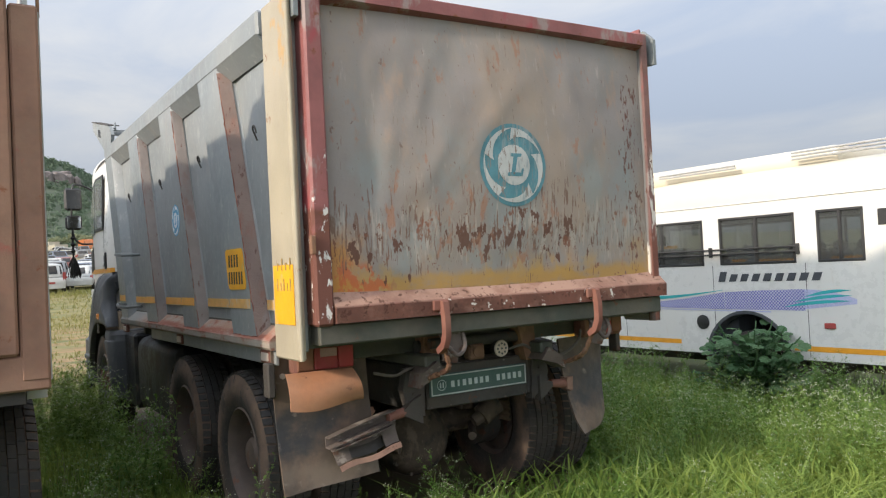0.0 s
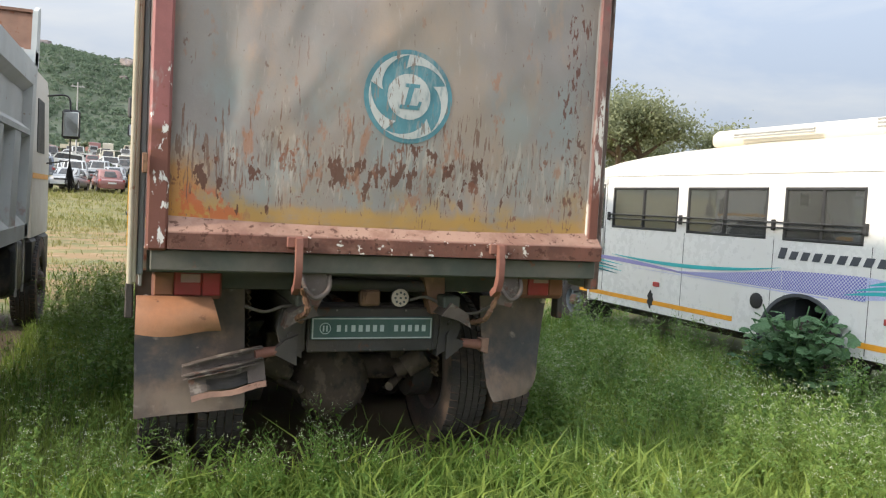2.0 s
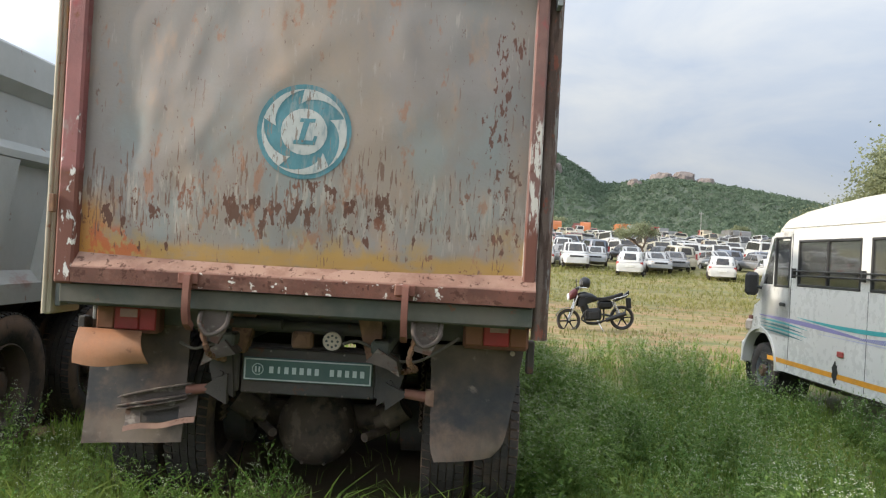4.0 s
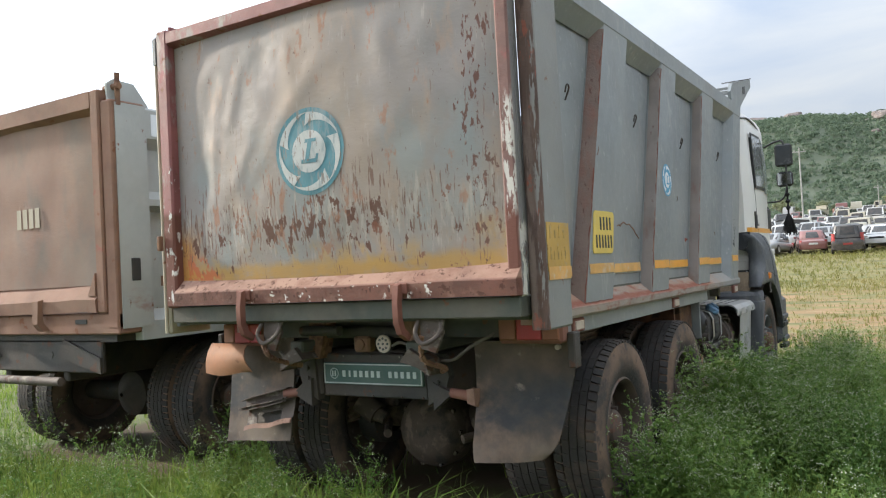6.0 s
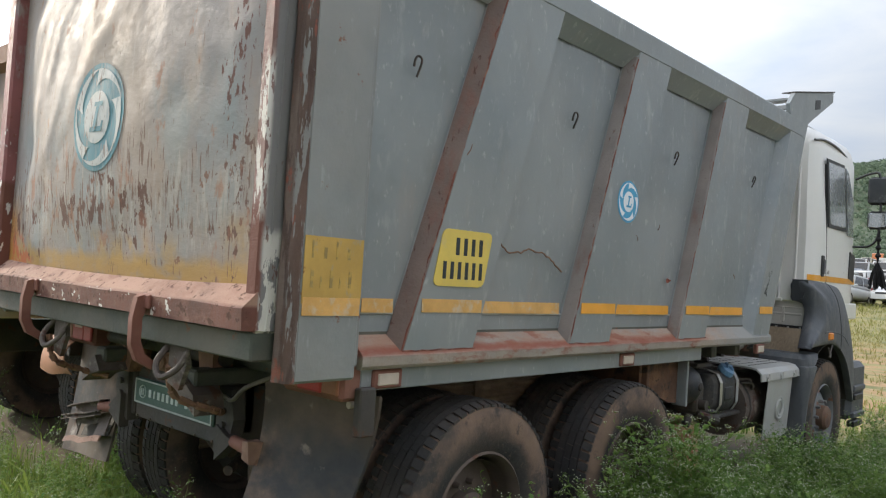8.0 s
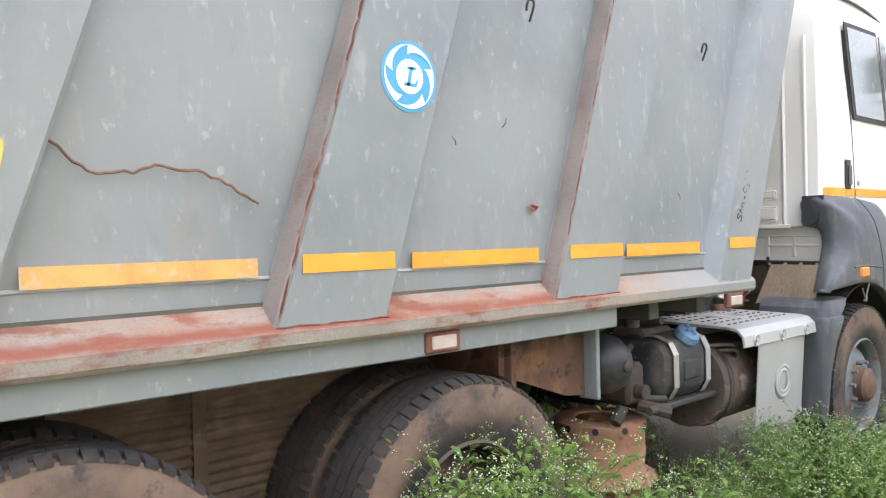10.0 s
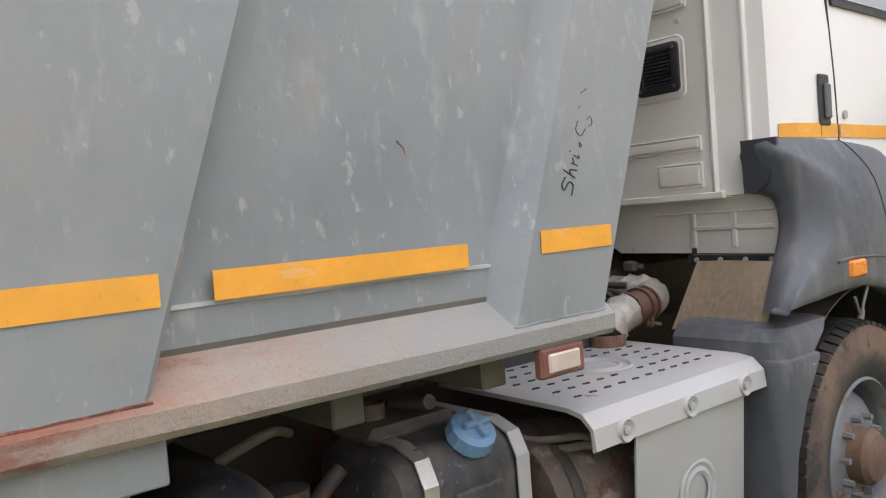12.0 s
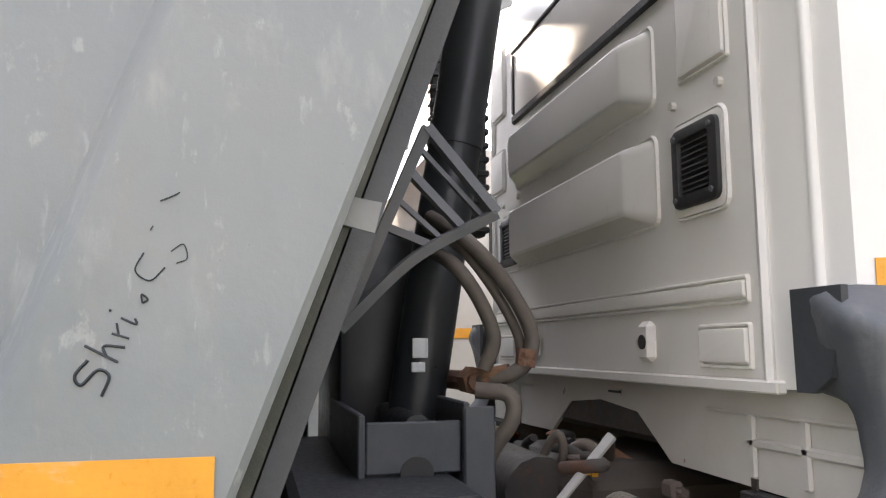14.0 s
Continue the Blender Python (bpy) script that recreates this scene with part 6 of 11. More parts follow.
# fenders with flared wheel arch
for s in (1, -1):
    arch = ((1.168, 5.505, 1.160, 1.226, 5.455, 1.160, 1.26, 5.445, 1.161, 1.280, 5.44, 1.162, 1.285, 5.442, 1.164),
            (1.165, 5.55, 1.23, 1.228, 5.51, 1.235, 1.262, 5.53, 1.24, 1.282, 5.50, 1.215, 1.285, 5.47, 1.178),
            (1.147, 5.68, 1.40, 1.218, 5.675, 1.40, 1.262, 5.735, 1.37, 1.284, 5.72, 1.31, 1.288, 5.70, 1.19),
            (1.15, 5.685, 1.475, 1.215, 5.70, 1.49, 1.262, 5.80, 1.42, 1.284, 5.80, 1.325, 1.288, 5.79, 1.195),
            (1.13, 5.68, 1.545, 1.212, 5.69, 1.57, 1.262, 5.85, 1.47, 1.284, 5.87, 1.335, 1.288, 5.86, 1.198))
    arch += ((1.04, 5.678, 1.575, 1.208, 5.67, 1.64, 1.260, 5.90, 1.51, 1.284, 5.93, 1.338, 1.288, 5.93, 1.199),
             (1.036, 5.676, 1.65, 1.195, 5.655, 1.69, 1.258, 5.95, 1.54, 1.284, 5.99, 1.338, 1.288, 6.0, 1.198),
             (1.036, 5.676, 1.725, 1.150, 5.70, 1.732, 1.250, 6.0, 1.57, 1.284, 6.06, 1.337, 1.288, 6.06, 1.190),
             (1.10, 5.80, 1.735, 1.175, 5.87, 1.728, 1.250, 6.07, 1.58, 1.284, 6.13, 1.335, 1.288, 6.13, 1.178),
             (1.15, 6.0, 1.73, 1.190, 6.05, 1.720, 1.250, 6.18, 1.58, 1.284, 6.22, 1.328, 1.288, 6.22, 1.155))
    arch += ((1.165, 6.25, 1.715, 1.200, 6.28, 1.70, 1.25, 6.35, 1.55, 1.284, 6.38, 1.30, 1.288, 6.37, 1.085),
             (1.165, 6.45, 1.69, 1.200, 6.46, 1.67, 1.25, 6.50, 1.49, 1.282, 6.52, 1.23, 1.288, 6.50, 0.99),
             (1.15, 6.62, 1.61, 1.190, 6.63, 1.59, 1.24, 6.65, 1.40, 1.278, 6.65, 1.13, 1.285, 6.60, 0.88),
             (1.14, 6.78, 1.45, 1.180, 6.78, 1.43, 1.23, 6.78, 1.27, 1.272, 6.76, 1.02, 1.28, 6.70, 0.76),
             (1.13, 6.92, 1.08, 1.160, 6.92, 1.06, 1.21, 6.90, 1.00, 1.250, 6.88, 0.90, 1.27, 6.82, 0.62))
    cols = [bent([row[3 * k:3 * k + 3] for row in arch], 3) for k in range(5)]
    cross = []
    for pts in zip(*cols):
        line = [pts[0] + Vector((-0.025, 0.03, -0.01))] + bent(pts, 4) + [pts[4] + Vector((-0.012, 0.0, -0.006)), pts[4] + Vector((-0.06, 0.0, 0.004))]
        cross.append([(s * p.x, p.y, p.z) for p in line])
    part("fender", Geo().loft(cross, False, False), "fender", truck, "grey moulded plastic wheel-arch fender", 65)
    # flat lip where the fender is bolted to the cab corner
    part("fender_lip", Geo().prism([(s * 1.038, 1.556), (s * 1.034, 1.742), (s * 1.165, 1.742), (s * 1.165, 1.700), (s * 1.128, 1.585), (s * 1.080, 1.556)], "y", 5.655, 5.669), "fender_dark", truck, "dark flat lip of the fender", 25)
    part("fender_bolt", Geo().cyl((s * 1.10, 5.664, 1.60), (s * 1.10, 5.68, 1.60), 0.018, 0.02, 10), "black", truck)
    part("string", Geo().tube(bent([(s * 1.275, 6.06, 1.19), (s * 1.28, 6.00, 1.13), (s * 1.285, 5.965, 1.09), (s * 1.283, 5.945, 1.12), (s * 1.28, 5.93, 1.16)], 5), 0.006, 5).cyl((s * 1.285, 5.955, 1.075), (s * 1.285, 5.975, 1.11), 0.013, 0.010, 6), "hose", truck, "frayed string tied at the wheel arch", 60)
    part("fender_seam", Geo().tube(cross[28][2:-1], 0.0035, 5), "seam", truck, "", 60)
    part("fender_crease", Geo().tube([c[14] for c in cross[9:34]], 0.007, 6, 0.003), "fender", truck, "raised crease round the wheel arch", 60)
    g = Geo().box(s * 1.262, s * 1.298, 5.875, 6.02, 1.222, 1.30, 0.02)
    part("side_indicator", g, "amber_lens", truck, "amber side indicator")
    g = Geo().sheet(lambda u, v, s=s: (s * (0.78 + 0.44 * v), 6.14 + 0.655 * math.cos(radians(10 + 160 * u)), 0.52 + 0.655 * math.sin(radians(10 + 160 * u))), 20, 2, 0.008, 2)
    g.box(s * 0.76, s * 0.78, 5.74, 6.8, 0.62, 1.36)
    part("arch_liner", g, "chassis", truck, "muddy dark wheel-arch liner", 60)
    # rear lower fender piece, behind the wheel
    levels = ((1.118, 5.52, 1.21, 5.775), (1.108, 5.46, 1.235, 5.79), (1.07, 5.43, 1.255, 5.73), (1.015, 5.425, 1.262, 5.64), (1.008, 5.42, 1.272, 5.655), (0.995, 5.418, 1.276, 5.65), (0.86, 5.418, 1.274, 5.545), (0.70, 5.418, 1.268, 5.48), (0.40, 5.418, 1.255, 5.445))
    rings = []
    for z, yr, xo, yf in levels:
        r = min(0.07, (yf - yr) * 0.6)
        rings.append([(s * x, y, z) for x, y in [(0.86, yr), (xo - r, yr)] + [(xo - r + r * math.sin(radians(k)), yr + r - r * math.cos(radians(k))) for k in (22, 45, 67, 90)] + [(xo, yf), (xo - 0.03, yf + 0.006), (0.95, yf)]])
    part("fender_tail", Geo().loft(rings), "fender", truck, "grey lower rear part of the fender", 32)
    # step, bumper corner
    g = Geo().box(s * 1.0, s * 1.235, 6.88, 7.38, 0.42, 0.98, 0.05).box(s * 1.14, s * 1.26, 6.92, 7.30, 0.70, 0.76, 0.012).box(s * 1.14, s * 1.26, 6.92, 7.30, 0.44, 0.50, 0.012)
    part("bumper_corner", g, "fender", truck, "grey plastic bumper corner")
    for z in (0.62, 0.36):
        part("cab_step", Geo().box(s * 1.20, s * 1.27, 6.90, 7.2, z, z + 0.06, 0.01), "black", truck)
    part("door_skirt", Geo().box(s * 1.09, s * 1.165, 6.25, 7.2, 1.40, 1.556, 0.01), "cab_white", cab)
    # mirrors on tubular arms
    g = Geo().tube(bent([(s * 1.13, 7.08, 2.80), (s * 1.28, 7.10, 2.86), (s * 1.36, 7.07, 2.80), (s * 1.37, 7.06, 2.30), (s * 1.30, 7.06, 2.14), (s * 1.14, 7.06, 2.12)], 5), 0.012, 6)
    ma = part("mirror_arm", g, "black", truck, "black tubular mirror arm", 60)
    for z0, z1, w in ((2.54, 2.82, 0.20), (2.30, 2.48, 0.19)):
        g = Geo().box(s * 1.35 - w / 2, s * 1.35 + w / 2, 7.05, 7.12, z0, z1, 0.03)
        mm = part("mirror", g, "black", truck, "black cab mirror")
        part("mirror_glass", Geo().box(s * 1.35 - w / 2 + 0.02, s * 1.35 + w / 2 - 0.02, 7.044, 7.052, z0 + 0.02, z1 - 0.02, 0.003), "mirror" if z0 < 2.5 else "car_dark_glass", mm)
    # black tassel hanging from the mirror
    g = Geo().tube([(s * 1.37, 7.06, 2.28), (s * 1.37, 7.06, 1.98)], 0.012, 6)
    for k, z in enumerate((2.2, 2.12, 2.04)):
        g.lathe([(0.008, -0.03), (0.03, 0), (0.008, 0.03)], (s * 1.37, 7.06, z), "z", 10)
    rnd = random.Random(5)
    for k in range(60):
        a, r = rnd.uniform(0, 6.28), rnd.uniform(0, 0.085)
        g.tube([(s * 1.37, 7.06, 1.98), (s * 1.37 + r * 0.6 * math.cos(a), 7.06 + r * 0.6 * math.sin(a), 1.88), (s * 1.37 + r * math.cos(a), 7.06 + r * math.sin(a), 1.73 + rnd.uniform(-0.03, 0.04))], 0.008, 4, 0.005)
    part("tassel", g, "cloth_black", truck, "black thread tassel hanging from the mirror", 0)
    part("roof_lamp", Geo().lathe([(0.05, 0), (0.045, 0.06), (0.02, 0.10), (0.001, 0.105)], (s * 0.72, 6.45, 3.185), "z", 14), "pale_lens", cab, "clear roof lamp")
    part("roof_gutter", Geo().tube(bent([(s * 1.118, 5.80, 2.99), (s * 1.135, 6.05, 3.02), (s * 1.135, 6.5, 3.0), (s * 1.10, 6.95, 2.93), (s * 0.95, 7.08, 2.88)], 5), 0.011, 6), "grille_grey", cab, "dark roof gutter", 60)
    part("roof_visor", Geo().box(s * 0.2, s * 1.0, 6.75, 6.95, 2.93, 2.99, 0.03), "cab_white", cab)
part("windscreen", Geo().loft([[(-1.0, 7.31, 1.95), (1.0, 7.31, 1.95), (1.0, 7.32, 1.95), (-1.0, 7.32, 1.95)], [(-0.95, 7.12, 2.75), (0.95, 7.12, 2.75), (0.95, 7.14, 2.75), (-0.95, 7.14, 2.75)]]), "dark_glass", cab)

# ---- gear between body and cab, right-hand side ----
# exhaust box with perforated cover
box = part("exhaust_box", Geo().cyl((0.88, 4.52, 0.72), (0.88, 5.36, 0.72), 0.235, None, 28), "dull_rust", truck, "dirty round silencer")
part("band", Geo().lathe([(0.240, -0.02), (0.246, 0), (0.240, 0.02)], (0.88, 4.60, 0.72), "y", 28), "chassis", box)
ring = []
prof = [(0.60, 1.045), (1.12, 1.035), (1.17, 1.025), (1.205, 0.99), (1.212, 0.935), (1.200, 0.93), (1.195, 0.985), (1.165, 1.012), (1.12, 1.022), (0.60, 1.030)]
for y in (4.555, 4.60, 5.36, 5.41):
    ring.append([(x, y, z) for x, z in prof])
cover = part("box_cover", Geo().loft(ring), "cover_grey", truck, "silver-grey perforated heat cover", 30)
slot_me = Geo().box(-0.012, 0.012, -0.0022, 0.0022, -0.002, 0.0025).mesh("slot", M["black"], 0)
for i in range(6):
    for j in range(11):
        x, y = 0.68 + 0.078 * i, 4.66 + 0.065 * j
        if 1.5 < math.hypot((x - 0.86) / 0.09, (y - 5.0) / 0.09):
            o = new("slot", slot_me)
            o.parent = cover
            o.matrix_basis = pose(x, y, 1.0370 + 0.010 * (1.12 - x) / 0.52, 0, 0, 78)
g = Geo()
for rr in (0.11, 0.075):
    g.lathe([(rr - 0.008, 1.04), (rr, 1.046), (rr + 0.008, 1.04)], (0.86, 5.0, 0.0), "z", 28)
part("ring_pressing", g, "cover_grey", cover)
for y in (4.68, 4.98, 5.28):
    part("dimple", Geo().lathe([(0.036, 0), (0.030, 0.012), (0.012, 0.004), (0.012, 0.012), (0.001, 0.013)], (1.206, y, 0.962), "x", 16), "cover_grey", cover)
side = part("box_side", Geo().sheet(lambda u, v: (1.195 - 0.03 * (1 - v) + 0.01 * math.sin(4 * u), 4.74 + 0.57 * u, 0.465 + 0.475 * v + 0.01 * math.sin(7 * u) * (1 - v)), 10, 8, -0.006, 0), "cover_grey", truck, "silver-grey sheet cover with round pressing", 60)
g = Geo()
for rr in (0.085, 0.06):
    g.lathe([(rr - 0.012, 0.001), (rr, 0.005), (rr + 0.012, 0.001)], (1.192, 5.02, 0.70), "x", 26)
part("round_pressing", g, "cover_grey", side)
part("side_bolt", Geo().cyl((1.17, 4.79, 0.50), (1.185, 4.79, 0.50), 0.014, None, 8).cyl((1.17, 5.25, 0.50), (1.185, 5.25, 0.50), 0.014, None, 8), "silver", side)
# foil-wrapped exhaust elbow: rust band, foil sleeve, brown clamp, foil elbow, steel bellows
def pipe_run(pts, radius, crumple, seed):
    path = bent(pts, 6)
    rings, up = [], None
    for i, p in enumerate(path):
        d = (path[min(i + 1, len(path) - 1)] - path[max(i - 1, 0)]).normalized()
        up = d.orthogonal().normalized() if up is None else (up - d * up.dot(d)).normalized()
        w = d.cross(up)
        rings.append([tuple(p + (radius + crumple * noise.noise(Vector((i * 0.45, 2.2 * math.cos(math.tau * k / 22), 2.2 * math.sin(math.tau * k / 22) + seed)))) * (up * math.cos(math.tau * k / 22) + w * math.sin(math.tau * k / 22))) for k in range(22)])
    return Geo().loft(rings)


pipe = part("exhaust_pipe", pipe_run([(0.66, 5.565, 1.168), (0.655, 5.605, 1.178), (0.625, 5.638, 1.188), (0.57, 5.645, 1.195), (0.52, 5.643, 1.198)], 0.066, 0.012, 1.0), "foil", truck, "dented foil-wrapped exhaust elbow", 45)
part("foil_sleeve", pipe_run([(0.66, 5.318, 1.085), (0.66, 5.345, 1.118), (0.66, 5.39, 1.140), (0.66, 5.44, 1.150)], 0.066, 0.012, 5.0), "foil", pipe, "crumpled foil sleeve", 45)
part("clamp_section", pipe_run([(0.66, 5.43, 1.148), (0.66, 5.49, 1.157), (0.66, 5.57, 1.169)], 0.060, 0.002, 3.0), "pipe_brown", pipe, "heat-browned pipe section", 45)
for p, q, rr in (((0.66, 5.445, 1.150), (0.66, 5.458, 1.152), 0.069), ((0.66, 5.515, 1.160), (0.66, 5.528, 1.162), 0.071), ((0.66, 5.555, 1.166), (0.66, 5.566, 1.168), 0.068)):
    part("clamp", Geo().tube([p, q], rr, 22), "pipe_brown", pipe)
part("clamp_bolt", Geo().cyl((0.70, 5.50, 1.10), (0.72, 5.56, 1.085), 0.008, None, 6).box(0.685, 0.715, 5.515, 5.53, 1.08, 1.12), "pipe_brown", pipe)
part("base_band", Geo().lathe([(0.070, -0.03), (0.074, -0.02), (0.070, 0.0), (0.074, 0.02), (0.070, 0.03)], (0.66, 5.305, 1.055), "z", 22), "pipe_brown", pipe, "rusted band clamp")
part("bellows", pipe_run([(0.525, 5.643, 1.198), (0.42, 5.640, 1.202), (0.30, 5.632, 1.208)], 0.054, 0.0, 2.0), "silver", pipe, "steel bellows pipe", 45)
for k in range(14):
    q = Vector((0.515 - 0.0145 * k, 5.643 - 0.0007 * k, 1.198 + 0.0007 * k))
    part("bellows_ring", Geo().tube([q, q + Vector((-0.007, 0, 0))], 0.060 if k not in (5, 6) else 0.063, 18), "silver" if k not in (5, 6) else "grille_grey", pipe, "", 20)
part("end_flange", Geo().tube([(0.315, 5.633, 1.207), (0.29, 5.631, 1.208)], 0.066, 20), "pipe_brown", pipe, "", 20)
# plastic urea tank with straps and blue cap
def soft_box(x0, x1, y0, y1, z0, z1, r):
    rings = []
    for y, ins in ((y0, r), (y0 + 0.3 * r, 0.3 * r), (y0 + r, 0.0), (y1 - r, 0.0), (y1 - 0.3 * r, 0.3 * r), (y1, r)):
        pts = []
        for cx, cz, a0 in ((x1 - r, z1 - r, 0), (x0 + r, z1 - r, 90), (x0 + r, z0 + r, 180), (x1 - r, z0 + r, 270)):
            for k in range(5):
                a = radians(a0 + 22.5 * k)
                pts.append((cx + (r - ins * 0.9) * math.cos(a), y, cz + (r - ins * 0.9) * math.sin(a)))
        rings.append(pts)
    return Geo().loft(rings)


tank = part("fluid_tank", soft_box(0.66, 1.07, 4.04, 4.49, 0.70, 1.015, 0.10), "fluid_tank", truck, "dusty black plastic fluid tank", 40)
part("tank_top", Geo().box(0.72, 0.92, 4.08, 4.36, 1.005, 1.05, 0.02).cyl((0.80, 4.16, 1.045), (0.80, 4.16, 1.09), 0.04).cyl((0.74, 4.28, 1.05), (0.90, 4.28, 1.08), 0.02), "fluid_tank", tank)
part("moulded_panel", soft_box(1.02, 1.079, 4.20, 4.36, 0.80, 0.90, 0.012), "fluid_tank", tank)
cap = part("filler_cap", Geo().lathe([(0.045, -0.03), (0.055, 0.0), (0.064, 0.012), (0.060, 0.045), (0.045, 0.055), (0.001, 0.058)], (0, 0, 0), "z", 14), "cap_blue", tank, "blue screw cap", 25)
cap.matrix_basis = pose(1.02, 4.295, 0.995, 0, 38, 0)
part("cap_grip", Geo().box(-0.04, 0.04, -0.008, 0.008, 0.052, 0.074, 0.004).box(-0.008, 0.008, -0.04, 0.04, 0.052, 0.074, 0.004), "cap_blue", cap)
for y in (4.13, 4.43):
    pts = [(0.70, 1.020), (0.97, 1.020), (1.045, 0.994), (1.076, 0.935), (1.076, 0.775), (1.04, 0.715)]
    g = Geo()
    for a, b in zip(pts, pts[1:]):
        g.loft([[(a[0], y - 0.022, a[1]), (a[0], y + 0.022, a[1]), (a[0] - 0.004, y + 0.022, a[1] - 0.004), (a[0] - 0.004, y - 0.022, a[1] - 0.004)],
                [(b[0], y - 0.022, b[1]), (b[0], y + 0.022, b[1]), (b[0] - 0.004, y + 0.022, b[1] - 0.004), (b[0] - 0.004, y - 0.022, b[1] - 0.004)]])
    part("strap", g, "silver" if y < 4.3 else "cover_grey", tank, "steel tank strap", 25)
part("tank_bracket", Geo().box(0.60, 1.07, 3.98, 4.52, 0.675, 0.705, 0.008).cyl((1.08, 3.88, 0.70), (1.08, 4.02, 0.70), 0.02).cyl((1.0, 3.9, 0.72), (1.12, 4.0, 0.68), 0.03, None, 8), "chassis", truck)
# air reservoir with domed end, valves
g = Geo().lathe([(0.001, 0.18), (0.05, 0.172), (0.10, 0.14), (0.130, 0.09), (0.138, 0.03), (0.138, -0.5), (0.001, -0.52)], (0.95, 3.645, 0.945), "x", 28)
res = part("air_reservoir", g, "tank", truck, "dusty black air reservoir with domed end", 40)
part("boss", Geo().lathe([(0.03, 0.165), (0.028, 0.185), (0.012, 0.195), (0.001, 0.195)], (0.95, 3.645, 0.945), "x", 12), "chassis", res)
g = Geo().box(0.85, 1.05, 3.76, 3.90, 0.74, 0.93, 0.02).cyl((0.95, 3.83, 0.93), (0.95, 3.83, 0.99), 0.05).cyl((1.05, 3.83, 0.80), (1.10, 3.83, 0.80), 0.035).cyl((1.0, 3.78, 0.72), (1.0, 3.72, 0.66), 0.03)
g.cyl((0.95, 3.80, 0.76), (1.06, 4.05, 0.73), 0.018).cyl((0.9, 3.9, 0.9), (0.9, 4.0, 0.98), 0.02)
part("air_valve", g, "chassis", truck, "dusty air valve block", 40)
g = Geo()
for pts in ([(0.75, 3.6, 1.09), (0.7, 3.8, 1.13), (0.75, 4.0, 1.11), (0.72, 4.4, 1.10)], [(0.80, 4.45, 1.0), (0.98, 4.55, 0.93), (1.08, 4.66, 0.93), (1.02, 4.72, 0.85), (0.95, 4.66, 0.8)], [(0.82, 4.45, 0.97), (1.0, 4.58, 0.90), (1.09, 4.68, 0.90), (1.06, 4.74, 0.82)],
            [(0.6, 3.9, 1.1), (0.8, 4.3, 1.14), (0.7, 4.6, 1.09)], [(0.9, 3.7, 1.07), (0.95, 3.8, 1.12), (0.85, 3.9, 1.08)]):
    part("air_hose", Geo().tube(bent(pts, 6), 0.012, 6), "hose", truck, "", 60)
part("valve_rack", Geo().box(0.50, 0.75, 4.3, 4.72, 1.08, 1.16, 0.02).box(0.5, 0.62, 3.55, 4.3, 1.06, 1.15, 0.02).cyl((0.66, 4.5, 1.12), (0.92, 4.5, 1.12), 0.028).lathe([(0.02, -0.02), (0.035, 0), (0.02, 0.02)], (0.86, 4.47, 1.13), "y", 12), "chassis", truck)
# hoist frame and dark brackets inside the gap
part("hoist_frame", Geo().prism([(4.78, 0.96), (4.78, 1.315), (4.80, 1.33), (5.17, 1.33), (5.20, 1.315), (5.30, 1.20), (5.30, 0.96)], "x", -0.60, 0.64), "frame_dark", truck, "dark blue-grey hoist frame", 20)
hb = part("hinge_frame", Geo().box(0.642, 0.675, 5.085, 5.105, 1.135, 1.255, 0.004).box(0.642, 0.675, 5.185, 5.205, 1.135, 1.255, 0.004).box(0.642, 0.68, 5.08, 5.21, 1.250, 1.265, 0.004).box(0.642, 0.68, 5.08, 5.21, 1.125, 1.140, 0.004), "frame_dark", truck, "dark steel hinge frame")
part("hinge_bolt", Geo().cyl((0.642, 5.145, 1.20), (0.672, 5.145, 1.20), 0.018, 0.015, 6).cyl((0.650, 5.145, 1.165), (0.650, 5.145, 1.19), 0.014, None, 8), "silver", hb)
# dark clutter of the engine bay seen in the gap
rc = random.Random(8)
for k in range(16):
    p = Vector((rc.uniform(-0.2, 0.55), rc.uniform(5.42, 5.72), rc.uniform(1.02, 1.36)))
    pts = [p]
    for _ in range(3):
        pts.append(pts[-1] + Vector((rc.uniform(-0.16, 0.16), rc.uniform(-0.06, 0.06), rc.uniform(-0.10, 0.10))))
    pts = [Vector((min(0.62, q.x), min(5.74, max(5.36, q.y)), min(1.40, max(0.95, q.z)))) for q in pts]
    part("engine_hose", Geo().tube(bent(pts, 5), rc.uniform(0.010, 0.024), 7), rc.choice(("black", "chassis", "hose", "chassis", "rusty")), truck, "", 60)
for k in range(9):
    x, y, z, w = rc.uniform(-0.25, 0.5), rc.uniform(5.5, 5.72), rc.uniform(1.05, 1.36), rc.uniform(0.025, 0.06)
    part("engine_bracket", Geo().box(x - w, x + w, y - w * 0.6, y + w * 0.6, z - w * 0.7, z + w * 0.7, 0.008).cyl((x + w, y, z), (x + w + 0.03, y, z), w * 0.35, None, 8), rc.choice(("chassis", "black", "dull_rust")), truck)
part("gear_rod", Geo().cyl((0.52, 5.535, 1.43), (0.50, 5.40, 1.275), 0.013, 0.011, 8), "cover_grey", truck, "pale jointed gear rod")
part("warning_tag", Geo().box(0.395, 0.40, 5.50, 5.53, 1.32, 1.35).box(0.395, 0.40, 5.535, 5.55, 1.315, 1.34), "bright_yellow", truck, "small yellow tag")
part("skirt_slot", Geo().box(0.06, 0.14, 5.742, 5.746, 1.505, 1.512), "black", truck, "", 0)
part("oil_tank", soft_box(-0.95, -0.16, 4.95, 5.215, 1.24, 2.02, 0.03), "ram", truck, "black hydraulic oil tank", 40)
